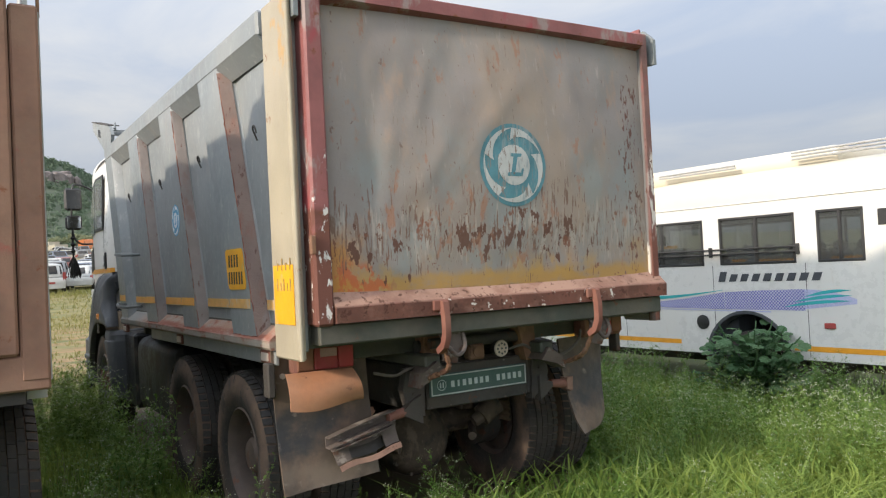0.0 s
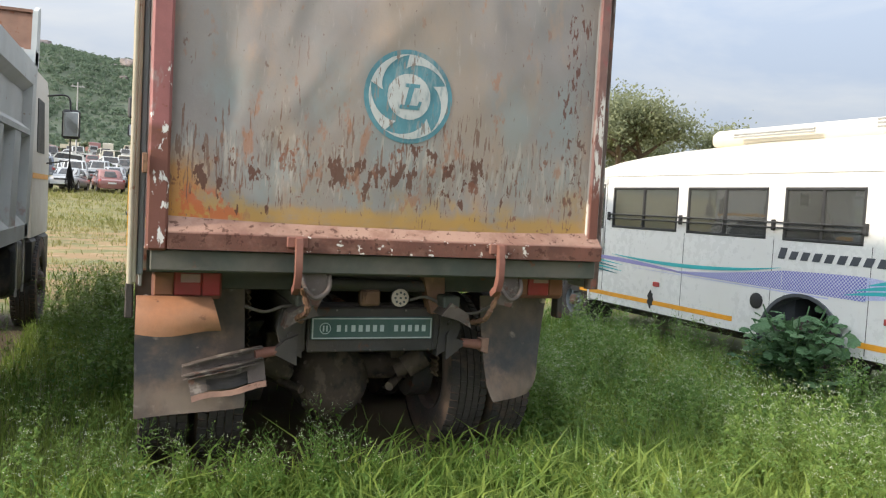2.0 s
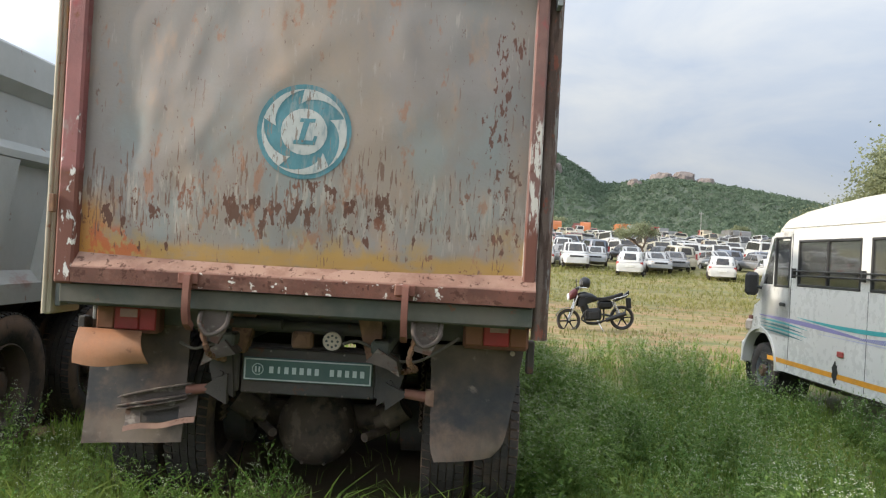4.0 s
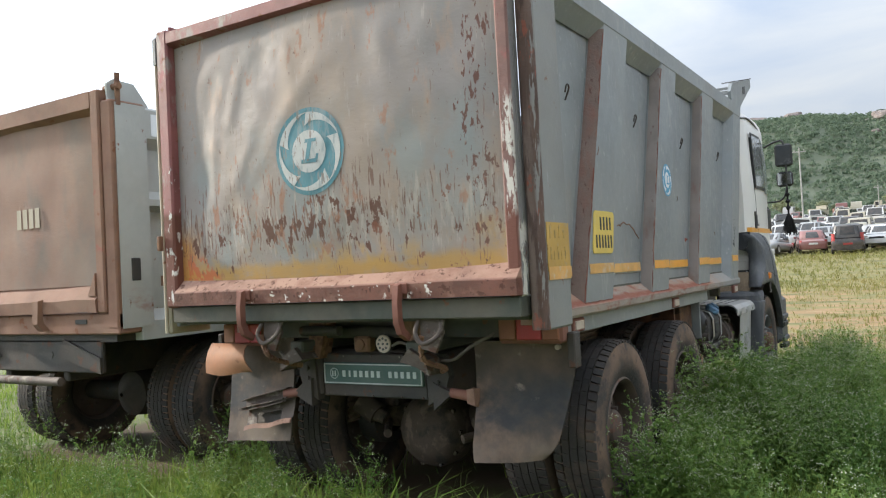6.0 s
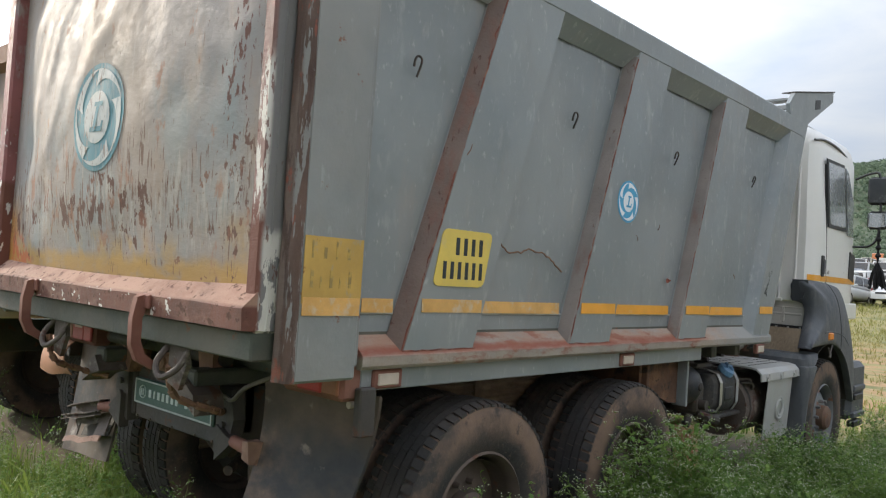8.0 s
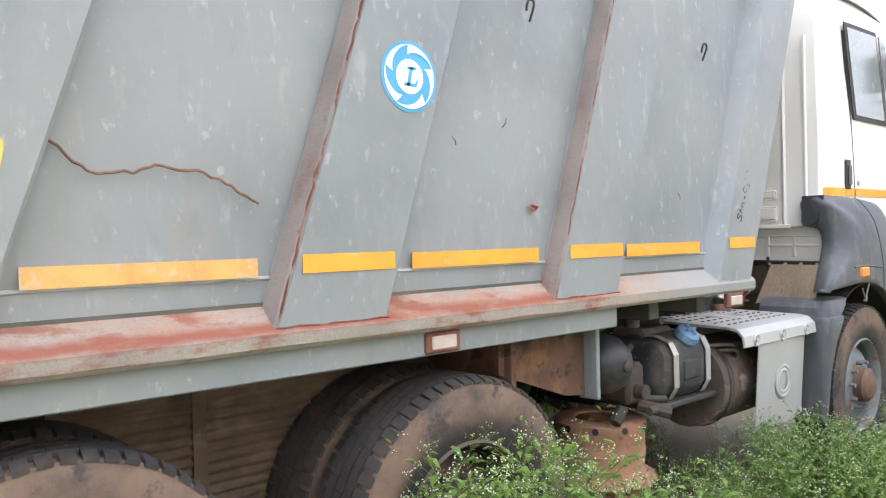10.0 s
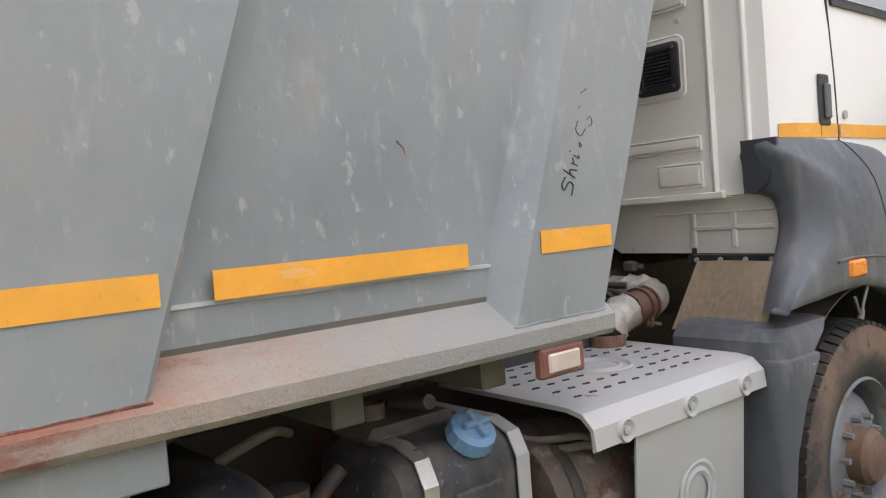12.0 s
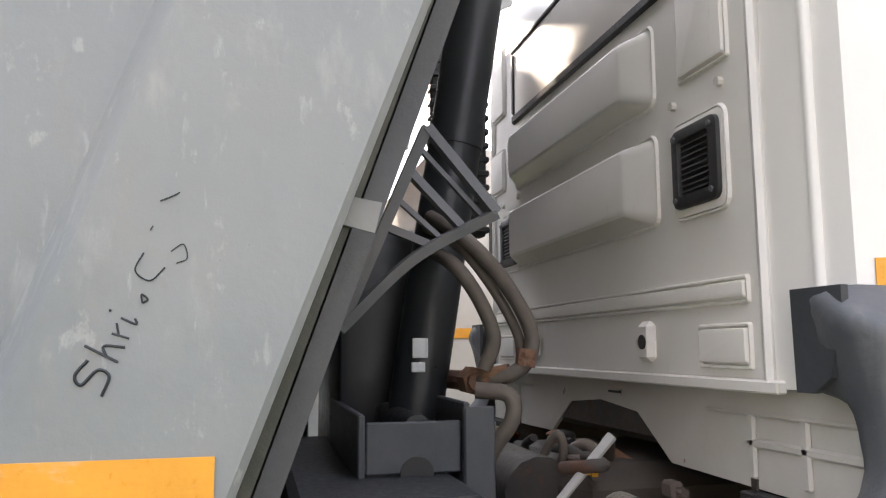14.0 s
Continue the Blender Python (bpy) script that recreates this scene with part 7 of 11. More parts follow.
part("tank_neck", Geo().cyl((-0.6, 5.10, 2.01), (-0.6, 5.10, 2.09), 0.05, None, 14), "ram", truck)
# hoist cylinder with plates
g = Geo().cyl((0.0, 5.135, 1.30), (0.0, 5.40, 3.0), 0.082, None, 28).cyl((0.0, 5.283, 2.25), (0.0, 5.294, 2.32), 0.087, None, 28)
ram = part("hoist_cylinder", g, "ram", truck, "glossy black hydraulic hoist cylinder", 40)
part("rating_plate", Geo().box(0.078, 0.086, 5.135, 5.180, 1.612, 1.668, 0.002), "decal_white", ram)
part("rating_label", Geo().box(0.078, 0.086, 5.132, 5.172, 1.572, 1.600, 0.002), "decal_white", ram)
cradle = part("cylinder_cradle", Geo().box(-0.34, 0.34, 5.02, 5.42, 1.10, 1.14), "frame_dark", truck, "dark grey cylinder cradle")
for bx in ((0.345, 0.36, 4.966, 5.204, 1.335, 1.460), (-0.30, -0.28, 4.966, 5.204, 1.14, 1.505), (-0.36, 0.37, 4.945, 4.963, 1.14, 1.480), (-0.36, 0.37, 5.207, 5.225, 1.14, 1.505), (0.371, 0.386, 5.207, 5.285, 1.14, 1.495)):
    part("cradle_plate", Geo().box(*bx, 0.004), "hoist_grey", cradle, "dark grey welded plate")
part("pivot_pin", Geo().cyl((-0.20, 5.10, 1.44), (0.33, 5.10, 1.44), 0.035, None, 16), "ram", cradle)
g = Geo().cyl((0.352, 5.092, 1.335), (0.364, 5.092, 1.335), 0.042, None, 18)
part("cradle_hole", g, "black", truck)
for pts, rr in (([(0.08, 5.19, 2.02), (0.30, 5.235, 1.925), (0.32, 5.325, 1.825), (0.30, 5.412, 1.69), (0.30, 5.402, 1.605), (0.28, 5.34, 1.562), (0.20, 5.27, 1.55)], 0.021), ([(0.06, 5.18, 1.99), (0.27, 5.225, 1.91), (0.29, 5.31, 1.80), (0.27, 5.385, 1.68), (0.26, 5.40, 1.60)], 0.014),
                ([(0.10, 5.18, 1.92), (0.30, 5.205, 1.855), (0.30, 5.272, 1.765), (0.30, 5.310, 1.663), (0.28, 5.288, 1.585)], 0.020), ([(0.28, 5.265, 1.53), (0.31, 5.345, 1.518), (0.32, 5.352, 1.455), (0.30, 5.295, 1.36), (0.30, 5.25, 1.20)], 0.022)):
    part("pump_hose", Geo().tube(bent(pts, 6), rr, 9), "hose", truck, "thick dusty hydraulic hose", 60)
part("hose_ferrule", Geo().cyl((0.30, 5.402, 1.635), (0.30, 5.395, 1.59), 0.027, None, 10).cyl((0.28, 5.36, 1.572), (0.24, 5.30, 1.557), 0.027, None, 10), "rusty", truck, "rusty hose ferrule")
part("hose_union", Geo().cyl((-0.30, 5.25, 1.545), (0.24, 5.285, 1.55), 0.028, None, 10).cyl((0.16, 5.28, 1.55), (0.22, 5.285, 1.55), 0.040, None, 6), "rusty", truck)
# sheet-metal bracket of crossed bars on the headboard
brA, brB, brC = Vector((0.82, 5.02, 2.07)), Vector((0.84, 5.155, 1.90)), Vector((0.80, 4.855, 1.675))
brM = brC.lerp(brB, 0.5) + Vector((0, -0.012, 0.022))
curve = bent([brC, brM, brB], 8)
brk = part("bar_bracket", Geo().tube([brA, brC], 0.015, 4), "grille_grey", truck, "dark grey bracket of welded bars", 0)
part("bar", Geo().tube([brA, brB], 0.014, 4), "grille_grey", brk, "", 0)
part("bar", Geo().tube(curve, 0.014, 4), "grille_grey", brk, "", 0)
for t, w in ((0.10, 0.007), (0.22, 0.012), (0.36, 0.007), (0.50, 0.011)):
    part("bar", Geo().tube([brA.lerp(brC, t), curve[int(len(curve) * (0.97 - 0.75 * t))] + Vector((-0.01, 0, 0))], w, 4), "grille_grey", brk, "", 0)
part("bracket_tab", Geo().prism([(4.800, 1.866), (4.880, 1.853), (4.869, 1.807), (4.800, 1.824)], "x", 1.150, 1.157), "grille_pale", truck, "grey steel fixing tab")
# handwriting on the front post: pen strokes, running up the sheet
g = Geo()
for width, stroke in ((0.0030, [(0.035, 0.034), (0.012, 0.040), (0.004, 0.028), (0.028, 0.018), (0.026, 0.002), (0.0, 0.0)]), (0.0026, [(0.050, 0.045), (0.046, 0.0)]), (0.0026, [(0.047, 0.015), (0.058, 0.024), (0.066, 0.0)]),
                      (0.0022, [(0.076, 0.022), (0.078, 0.0)]), (0.0022, [(0.078, 0.014), (0.090, 0.022)]), (0.0022, [(0.098, 0.020), (0.098, 0.0), (0.104, 0.004)]), (0.0022, [(0.100, 0.036), (0.103, 0.036)]),
                      (0.0018, [(0.125, 0.004), (0.135, 0.010), (0.132, 0.0), (0.125, 0.004)]), (0.0014, [(0.185, 0.030), (0.160, 0.030), (0.155, 0.008), (0.178, -0.002)]), (0.0011, [(0.20, 0.0), (0.215, -0.01), (0.20, -0.022), (0.188, -0.012)]),
                      (0.0011, [(0.215, 0.035), (0.222, 0.034)]), (0.0014, [(0.255, 0.040), (0.268, 0.028), (0.276, 0.022)])):
    pts = [(RIB_R + 0.001, 4.516 + 0.38 * u - 0.925 * v, 1.581 + 0.925 * u + 0.38 * v) for u, v in stroke]
    part("pen_stroke", Geo().tube(bent(pts, 5) if len(pts) > 2 else pts, width * 0.72, 5), "ink", truck, "", 0)
# ribbed intake duct behind the cab's far corner, sized up to block low sun
g = soft_box(-0.775, -0.715, 5.37, 5.605, 2.08, 2.96, 0.03)
duct = part("intake_duct", g, "black", truck, "black ribbed air intake duct", 40)
for k in range(14):
    part("rib_ring", Geo().box(-0.781, -0.709, 5.364, 5.611, 2.10 + 0.058 * k, 2.125 + 0.058 * k, 0.006), "black", duct)
part("gearbox", Geo().box(-0.26, 0.26, 4.55, 5.5, 0.48, 0.98, 0.08).cyl((0, 4.35, 0.72), (0, 4.6, 0.72), 0.12, 0.2, 20), "chassis", truck, "dusty black gearbox")
part("prop_shaft", Geo().cyl((0.04, 2.75, 0.58), (0, 4.4, 0.72), 0.055, None, 16), "chassis", truck, "dusty propeller shaft")
# fuel tank and step on the far side
part("fuel_tank", soft_box(-1.10, -0.50, 3.35, 4.9, 0.36, 1.08, 0.12), "tank", truck, "dusty dark fuel tank", 40)
part("battery_box", Geo().box(-1.10, -0.50, 4.93, 5.5, 0.34, 1.1, 0.03), "tank", truck)
for k, zz in enumerate((1.40, 1.87)):
    part("climbing_rung", Geo().tube(bent([(PAN_L, 4.05, zz), (RIB_L - 0.08, 4.05, zz), (RIB_L - 0.08, 4.35, zz + 0.02), (PAN_L, 4.35, zz + 0.02)], 3), 0.014, 6), "grey_paint", truck, "", 60)


# ---- ground, hill ----
def smooth01(t):
    t = max(0.0, min(1.0, t))
    return t * t * (3 - 2 * t)


HILL = 1.7  # scale of the hill
RIDGE = ((-420, 16), (-260, 30), (-120, 46), (-58, 49), (-30, 48.5), (-12, 46), (0, 48), (6, 49), (14, 48.5), (27, 45.5), (35, 43), (45, 38), (54, 32), (62, 33.5), (80, 36.5), (100, 34), (157, 25), (240, 17), (420, 9))


def ridge(x):
    for (a, h0), (b, h1) in zip(RIDGE, RIDGE[1:]):
        if x <= b:
            return h0 + (h1 - h0) * max(0.0, (x - a) / (b - a))
    return RIDGE[-1][1]


def zg(x, y):
    """Height of the ground: level round the lorries, rising gently to the car field, then the hill."""
    z = 0.0
    if y > 12:
        z = 1.374 * ((min(y, 52.0) - 12) / 40) ** 1.6
    if y > 52:
        z += 0.055 * (min(y, 200.0) - 52)
    yk = y / HILL
    if yk > 120:
        up = smooth01((yk - 120) / 175) if yk < 300 else smooth01((620 - yk) / 320)
        z += ((ridge(x / HILL * 300.0 / max(yk, 200.0)) - 3.0) * HILL - z) * up
        z += up * 3.0 * noise.noise(Vector((x * 0.014, y * 0.014, 5)))
    if y < 40:
        z += 0.03 * noise.noise(Vector((x * 0.5, y * 0.5, 0))) * smooth01((math.hypot(x, y - 2.5) - 5) / 6)
    return z


M["ground"] = surf("grass_soil_and_shade_ground", (0.12, 0.135, 0.04), 0.95, 0.0, 0.25, 0.35, (
    {"col": (0.235, 0.195, 0.075), "s": (0.5, 0.9, 1), "lo": 0.34, "hi": 0.56, "amt": 0.9, "where": (("Y", 7.0, 205.0, 1.5),)},
    {"col": (0.29, 0.175, 0.085), "det": 8.0, "s": (0.42, 1.1, 1), "lo": 0.44, "hi": 0.58, "amt": 0.85, "where": (("Y", 8.5, 25.0, 2.5),)},
    {"col": (0.37, 0.245, 0.135), "det": 6.0, "s": (1.1, 2.8, 1), "lo": 0.56, "hi": 0.62, "amt": 0.7, "where": (("Y", 8.5, 22.0, 2.5),)},
    {"col": (0.36, 0.21, 0.11), "s": (0.35, 0.35, 1), "lo": 0.6, "hi": 0.72, "amt": 0.8},
    # shade under the two lorries, put into the soil colour as dark brown
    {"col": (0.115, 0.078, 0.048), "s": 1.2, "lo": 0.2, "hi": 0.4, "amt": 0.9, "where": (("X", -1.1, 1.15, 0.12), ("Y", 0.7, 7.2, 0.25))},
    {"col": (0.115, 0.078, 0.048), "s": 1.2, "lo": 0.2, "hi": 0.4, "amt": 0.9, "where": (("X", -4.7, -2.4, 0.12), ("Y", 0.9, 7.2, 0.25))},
    {"col": (0.07, 0.10, 0.03), "s": 1.6, "lo": 0.5, "hi": 0.7, "amt": 0.5},
    {"col": (0.085, 0.105, 0.068), "s": 0.02, "lo": 0.1, "hi": 0.2, "amt": 0.95, "where": (("Y", 206.0, 1400.0, 6.0),)}), 0.5, 9)
xs = [-1500, -900, -600, -420, -300, -220, -160] + [-120 + 6 * i for i in range(12)] + [-48 + 1.5 * i for i in range(65)] + [50 + 7 * i for i in range(18)] + [190, 250, 330, 450, 650, 1000, 1500]
ys = [-1500, -700, -300, -120, -60, -30, -18] + [-12 + 1.2 * i for i in range(60)] + [62 + 6 * i for i in range(80)] + [548, 570, 600, 650, 720, 820, 950, 1060, 1500]
gv = [(x, y, zg(x, y)) for y in ys for x in xs]
nx = len(xs)
gf = [(j * nx + i, j * nx + i + 1, (j + 1) * nx + i + 1, (j + 1) * nx + i) for j in range(len(ys) - 1) for i in range(nx - 1)]
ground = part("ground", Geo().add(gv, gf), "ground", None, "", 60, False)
tagged(ground, "uneven grassy ground with bare reddish soil and painted shade under the lorries", "ground", kind="structure")


# ---- white minibus beside the dump truck ----
M["bus_cream"] = surf("cream_bus_roof_paint", (0.66, 0.595, 0.47), 0.35, 0.0, 0.03, 1.0, (L_dust(0.25, 1.5, (0.56, 0.49, 0.38)),), 0.02, 20, coat=0.2)
M["bus_white"] = surf("white_bus_paint", (0.70, 0.69, 0.66), 0.25, 0.0, 0.03, 1.0, (L_dust(0.18, 1.5, (0.62, 0.57, 0.48)), {"col": (0.5, 0.42, 0.33), "s": (9, 9, 2), "lo": 0.62, "hi": 0.75, "amt": 0.25}), 0.02, 20, coat=0.4)
M["bus_glass"] = glassy("tinted_bus_glass", (0.72, 0.75, 0.75), 0.03, 0.88, 0.05)
M["bus_seat"] = surf("dark_seat_cloth", (0.05, 0.055, 0.065), 0.9, 0.0, 0.2, 6.0, (), 0.3)
M["bus_inside"] = surf("grey_bus_lining", (0.72, 0.71, 0.68), 0.8, 0.0, 0.1, 3.0, (), 0.1)
M["wave_blue"] = surf("violet_blue_decal", (0.26, 0.23, 0.47), 0.35, 0.0, 0.05, 4.0, ({"col": (0.32, 0.34, 0.55), "s": (70, 70, 70), "lo": 0.50, "hi": 0.60, "amt": 0.5},), 0.0)
M["wave_pale"] = surf("pale_violet_decal", (0.42, 0.44, 0.66), 0.35, 0.0, 0.06, 4.0, ({"col": (0.6, 0.6, 0.75), "s": (70, 70, 70), "lo": 0.45, "hi": 0.60, "amt": 0.6},), 0.0)
M["wave_teal"] = surf("teal_decal", (0.05, 0.40, 0.42), 0.35, 0.0, 0.05, 4.0, (), 0.0)
M["wave_deep"] = surf("dark_teal_decal", (0.03, 0.16, 0.19), 0.4, 0.0, 0.05, 4.0, (), 0.0)


def dotted(name, dot_col, gap, scale):
    """A decal screen of small dots in straight rows."""
    m = bpy.data.materials.new(name)
    m.use_nodes = True
    nt = m.node_tree
    b = nt.nodes["Principled BSDF"]
    b.inputs["Roughness"].default_value = 0.35
    tc, mp, vo, rg, mx = (nt.nodes.new("ShaderNode" + k) for k in ("TexCoord", "Mapping", "TexVoronoi", "MapRange", "MixRGB"))
    mp.inputs["Rotation"].default_value = (radians(45), 0, 0)
    mp.inputs["Scale"].default_value = (0, scale, scale)
    vo.inputs["Scale"].default_value = 1.0
    vo.inputs["Randomness"].default_value = 0.0
    for k, v in ((1, 0.34), (2, 0.50), (3, 0.0), (4, 1.0)):
        rg.inputs[k].default_value = v
    mx.inputs[1].default_value, mx.inputs[2].default_value = (*dot_col, 1), (*gap, 1)
    for a, c in ((tc.outputs["Object"], mp.inputs[0]), (mp.outputs[0], vo.inputs["Vector"]), (vo.outputs["Distance"], rg.inputs[0]), (rg.outputs[0], mx.inputs[0]), (mx.outputs[0], b.inputs["Base Color"])):
        nt.links.new(a, c)
    return m


M["wave_dots"] = dotted("dotted_violet_decal", (0.13, 0.13, 0.40), (0.55, 0.55, 0.66), 38.0)
M["bus_text"] = surf("dark_grey_lettering", (0.07, 0.075, 0.085), 0.35, 0.0, 0.05, 4.0, (), 0.0)

bus = thing("minibus", "white minibus with blue wave decals standing in weeds", "minibus", pose(4.945, 2.514, 0, 0, 0, 3.1))
# along its length y (front +), side wall at x = 0, inside at +x
BW = 1.98
WINS = ((-3.75, -3.10), (-2.95, -2.0), (-1.66, -1.17), (-0.93, 0.01), (0.23, 1.46), (1.63, 2.94))
Z0, Z1 = 1.475, 2.02


def bus_half(x, wall_name):
    """One side wall with openings for the windows."""
    t = 0.035 if x == 0 else -0.035
    g = Geo()
    arches = ((-0.95, 0.28, 0.26), (3.55, 4.25, 0.22))
    # lower wall with wheel arches cut in short lengths
    arcs = {round(c + r * math.cos(math.pi * k / 40), 4) for c, r in ((-0.29, 0.515), (3.86, 0.485)) for k in range(41)}
    cuts = sorted({round(-4.1 + 8.0 * i / 66, 4) for i in range(67) if not any(abs(-4.1 + 8.0 * i / 66 - c) < 0.53 for c in (-0.29, 3.86))} | {v for w in WINS for v in w} | {3.08, 3.35} | {v for v in arcs if v < 3.9})
    ids, verts, quads = {}, [], []

    def vid(p):
        if p not in ids:
            ids[p] = len(verts)
            verts.append(p)
        return ids[p]
    for a, b in zip(cuts, cuts[1:]):
        m, foot = (a + b) / 2, 0.44
        for c, r in ((-0.29, 0.515), (3.86, 0.485)):
            if abs(m - c) < r:
                foot = max(foot, 0.42 + math.sqrt(r * r - (m - c) ** 2))
        cells = [(foot, Z0)]
        if m < 3.08 and not any(w0 < m < w1 for w0, w1 in WINS):
            cells.append((Z0, Z1))
        if m < 3.35:
            cells.append((Z1, 2.175))
        for z0, z1 in cells:
            n = [vid((xx, yy, zz)) for xx in (x, x + t) for yy in (a, b) for zz in (z0, z1)]
            quads += [(n[0], n[1], n[3], n[2]), (n[4], n[6], n[7], n[5]), (n[0], n[4], n[5], n[1]), (n[2], n[3], n[7], n[6]), (n[0], n[2], n[6], n[4]), (n[1], n[5], n[7], n[3])]
    inner = {}
    for q in quads:
        inner.setdefault(tuple(sorted(q)), []).append(q)
    g.add(verts, [q[0] for q in inner.values() if len(q) == 1])
    return part("side_wall", g, "bus_white", bus, "white painted side wall", 0)


for x in (0.0, BW):
    bus_half(x, "")
    s = -1 if x == 0 else 1
    for a, b in WINS:
        g = Geo()
        for y0, y1, z0, z1 in ((a, b, Z0, Z0 + 0.03), (a, b, Z1 - 0.03, Z1), (a, a + 0.03, Z0, Z1), (b - 0.03, b, Z0, Z1), ((a + b) / 2 - 0.018, (a + b) / 2 + 0.018, Z0, Z1)):
            g.box(x + s * 0.008, x - s * 0.03, y0, y1, z0, z1, 0.006)
        w = part("window", g, "black", bus, "sliding window in black rubber frame", 0)
        for c, d in ((a + 0.03, (a + b) / 2 - 0.018), ((a + b) / 2 + 0.018, b - 0.03)):
            part("pane", Geo().box(x - s * 0.010, x - s * 0.014, c, d, Z0 + 0.03, Z1 - 0.03), "bus_glass", w, "", 0)
    # guard rails across the windows
    for z in (1.60, 1.655):
        part("guard_rail", Geo().cyl((x + s * 0.035, -0.98, z), (x + s * 0.035, 3.0, z), 0.010, None, 6), "black", bus, "black window guard rail")
    for y in (-0.96, 0.12, 1.545, 2.99):
        part("rail_clip", Geo().box(x, x + s * 0.045, y - 0.015, y + 0.015, 1.57, 1.685, 0.005), "black", bus)
    part("drip_rail", Geo().box(x, x + s * 0.012, -4.1, 3.35, 2.165, 2.180, 0.004), "bus_white", bus)
# roof: a vault along the bus, with sloping nose
rings = []
for y, h, drop in ((-4.12, 2.53, 0.0), (-4.0, 2.58, 0.0), (0.6, 2.575, 0.0), (2.0, 2.52, 0.0), (2.6, 2.475, 0.0), (3.0, 2.43, 0.0), (3.3, 2.36, 0.0), (3.5, 2.25, 0.03), (3.58, 2.16, 0.05), (3.62, 2.08, 0.06)):
    ring = []
    for k in range(15):
        a = math.pi * k / 14
        cx = BW / 2 - (BW / 2 - drop) * (abs(math.cos(a)) ** 0.55) * (1 if math.cos(a) > 0 else -1)
        ring.append((cx, y, 2.17 - drop * 2 + (h - 2.17 + drop * 2) * math.sin(a) ** 0.62))
    rings.append(ring)
part("roof", Geo().loft(rings, True, False), "bus_cream", bus, "cream-white vaulted roof", 40)
# nose: windscreen frame, bonnet, front door with windows
g = Geo().loft([[(0.0, 3.0, 0.85), (BW, 3.0, 0.85), (BW, 3.0, 1.30), (0.0, 3.0, 1.30)], [(0.0, 3.85, 0.85), (BW, 3.85, 0.85), (BW, 3.85, 1.28), (0.0, 3.85, 1.28)],
                [(0.05, 4.30, 0.80), (BW - 0.05, 4.30, 0.80), (BW - 0.08, 4.25, 1.18), (0.08, 4.25, 1.18)], [(0.12, 4.50, 0.72), (BW - 0.12, 4.50, 0.72), (BW - 0.18, 4.42, 1.06), (0.18, 4.42, 1.06)]])
part("bonnet", g, "bus_white", bus, "short white bonnet", 30)
part("bumper", Geo().box(0.05, BW - 0.05, 4.30, 4.58, 0.38, 0.72, 0.06), "bus_white", bus, "white front bumper")
part("headlamp", Geo().box(0.03, 0.14, 4.18, 4.42, 0.82, 1.0, 0.04), "pale_lens", bus)
part("indicator", Geo().box(-0.012, 0.01, 4.10, 4.20, 1.0, 1.05, 0.005), "lamp_rust", bus)
for x in (0.0, BW):
    s = -1 if x == 0 else 1
    g = Geo()
    for pts in ([(3.08, Z0), (3.13, Z0), (3.13, 2.10), (3.08, 2.10)], [(3.08, 2.06), (3.62, 2.06), (3.55, 2.12), (3.08, 2.14)], [(3.93, 1.30), (4.02, 1.28), (3.64, 2.08), (3.58, 2.06)], [(3.08, 1.28), (3.98, 1.28), (3.93, 1.46), (3.08, 1.46)], [(3.54, 1.44), (3.57, 1.44), (3.53, 2.08), (3.50, 2.08)]):
        g.prism(pts, "x", x, x - s * 0.04)
    part("front_door", g, "bus_white", bus, "white front door", 0)
    g = Geo().prism([(3.14, 1.47), (3.52, 1.47), (3.49, 2.05), (3.14, 2.05)], "x", x - s * 0.01, x - s * 0.014)
    g.prism([(3.59, 1.47), (3.90, 1.47), (3.60, 2.02), (3.55, 2.02)], "x", x - s * 0.01, x - s * 0.014)
    part("door_glass", g, "bus_glass", bus, "", 0)
    g = Geo()
    for y0, y1, z0, z1 in ((3.13, 3.53, 1.45, 1.475), (3.13, 3.52, 2.04, 2.065), (3.13, 3.155, 1.46, 2.05), (3.50, 3.53, 1.46, 2.05)):
        g.box(x + s * 0.008, x - s * 0.02, y0, y1, z0, z1, 0.006)
    part("door_seal", g, "black", bus)
    part("door_gap", Geo().box(x + s * 0.0025, x, 3.085, 3.093, 0.50, 2.10).box(x + s * 0.0025, x, 1.48, 1.485, 0.47, Z0).box(x + s * 0.0025, x, 0.115, 0.12, 0.47, Z0).box(x + s * 0.0025, x, -1.03, -1.025, 0.47, Z0), "seam", bus, "", 0)
    part("door_pull", Geo().box(x, x + s * 0.02, 3.20, 3.34, 1.22, 1.265, 0.01), "black", bus)
    g = Geo().box(x + s * 0.02, x + s * 0.20, 3.88, 3.97, 1.32, 1.62, 0.04)
    mm = part("wing_mirror", g, "black", bus, "black wing mirror")
    part("mirror_arm", Geo().cyl((x, 3.86, 1.42), (x + s * 0.10, 3.92, 1.45), 0.02), "black", mm)
part("windscreen", Geo().loft([[(0.06, 3.98, 1.28), (BW - 0.06, 3.98, 1.28), (BW - 0.06, 3.99, 1.28), (0.06, 3.99, 1.28)], [(0.12, 3.60, 2.08), (BW - 0.12, 3.60, 2.08), (BW - 0.12, 3.61, 2.08), (0.12, 3.61, 2.08)]]), "bus_glass", bus)
part("rear_wall", Geo().box(0.0, BW, -4.13, -4.1, 0.44, 2.3), "bus_white", bus)
part("floor_pan", Geo().box(0.04, BW - 0.04, -4.08, 3.9, 0.50, 0.60), "chassis", bus, "dark floor pan")
part("underframe", Geo().box(0.3, BW - 0.3, -3.9, 4.2, 0.30, 0.5, 0.05), "chassis", bus)
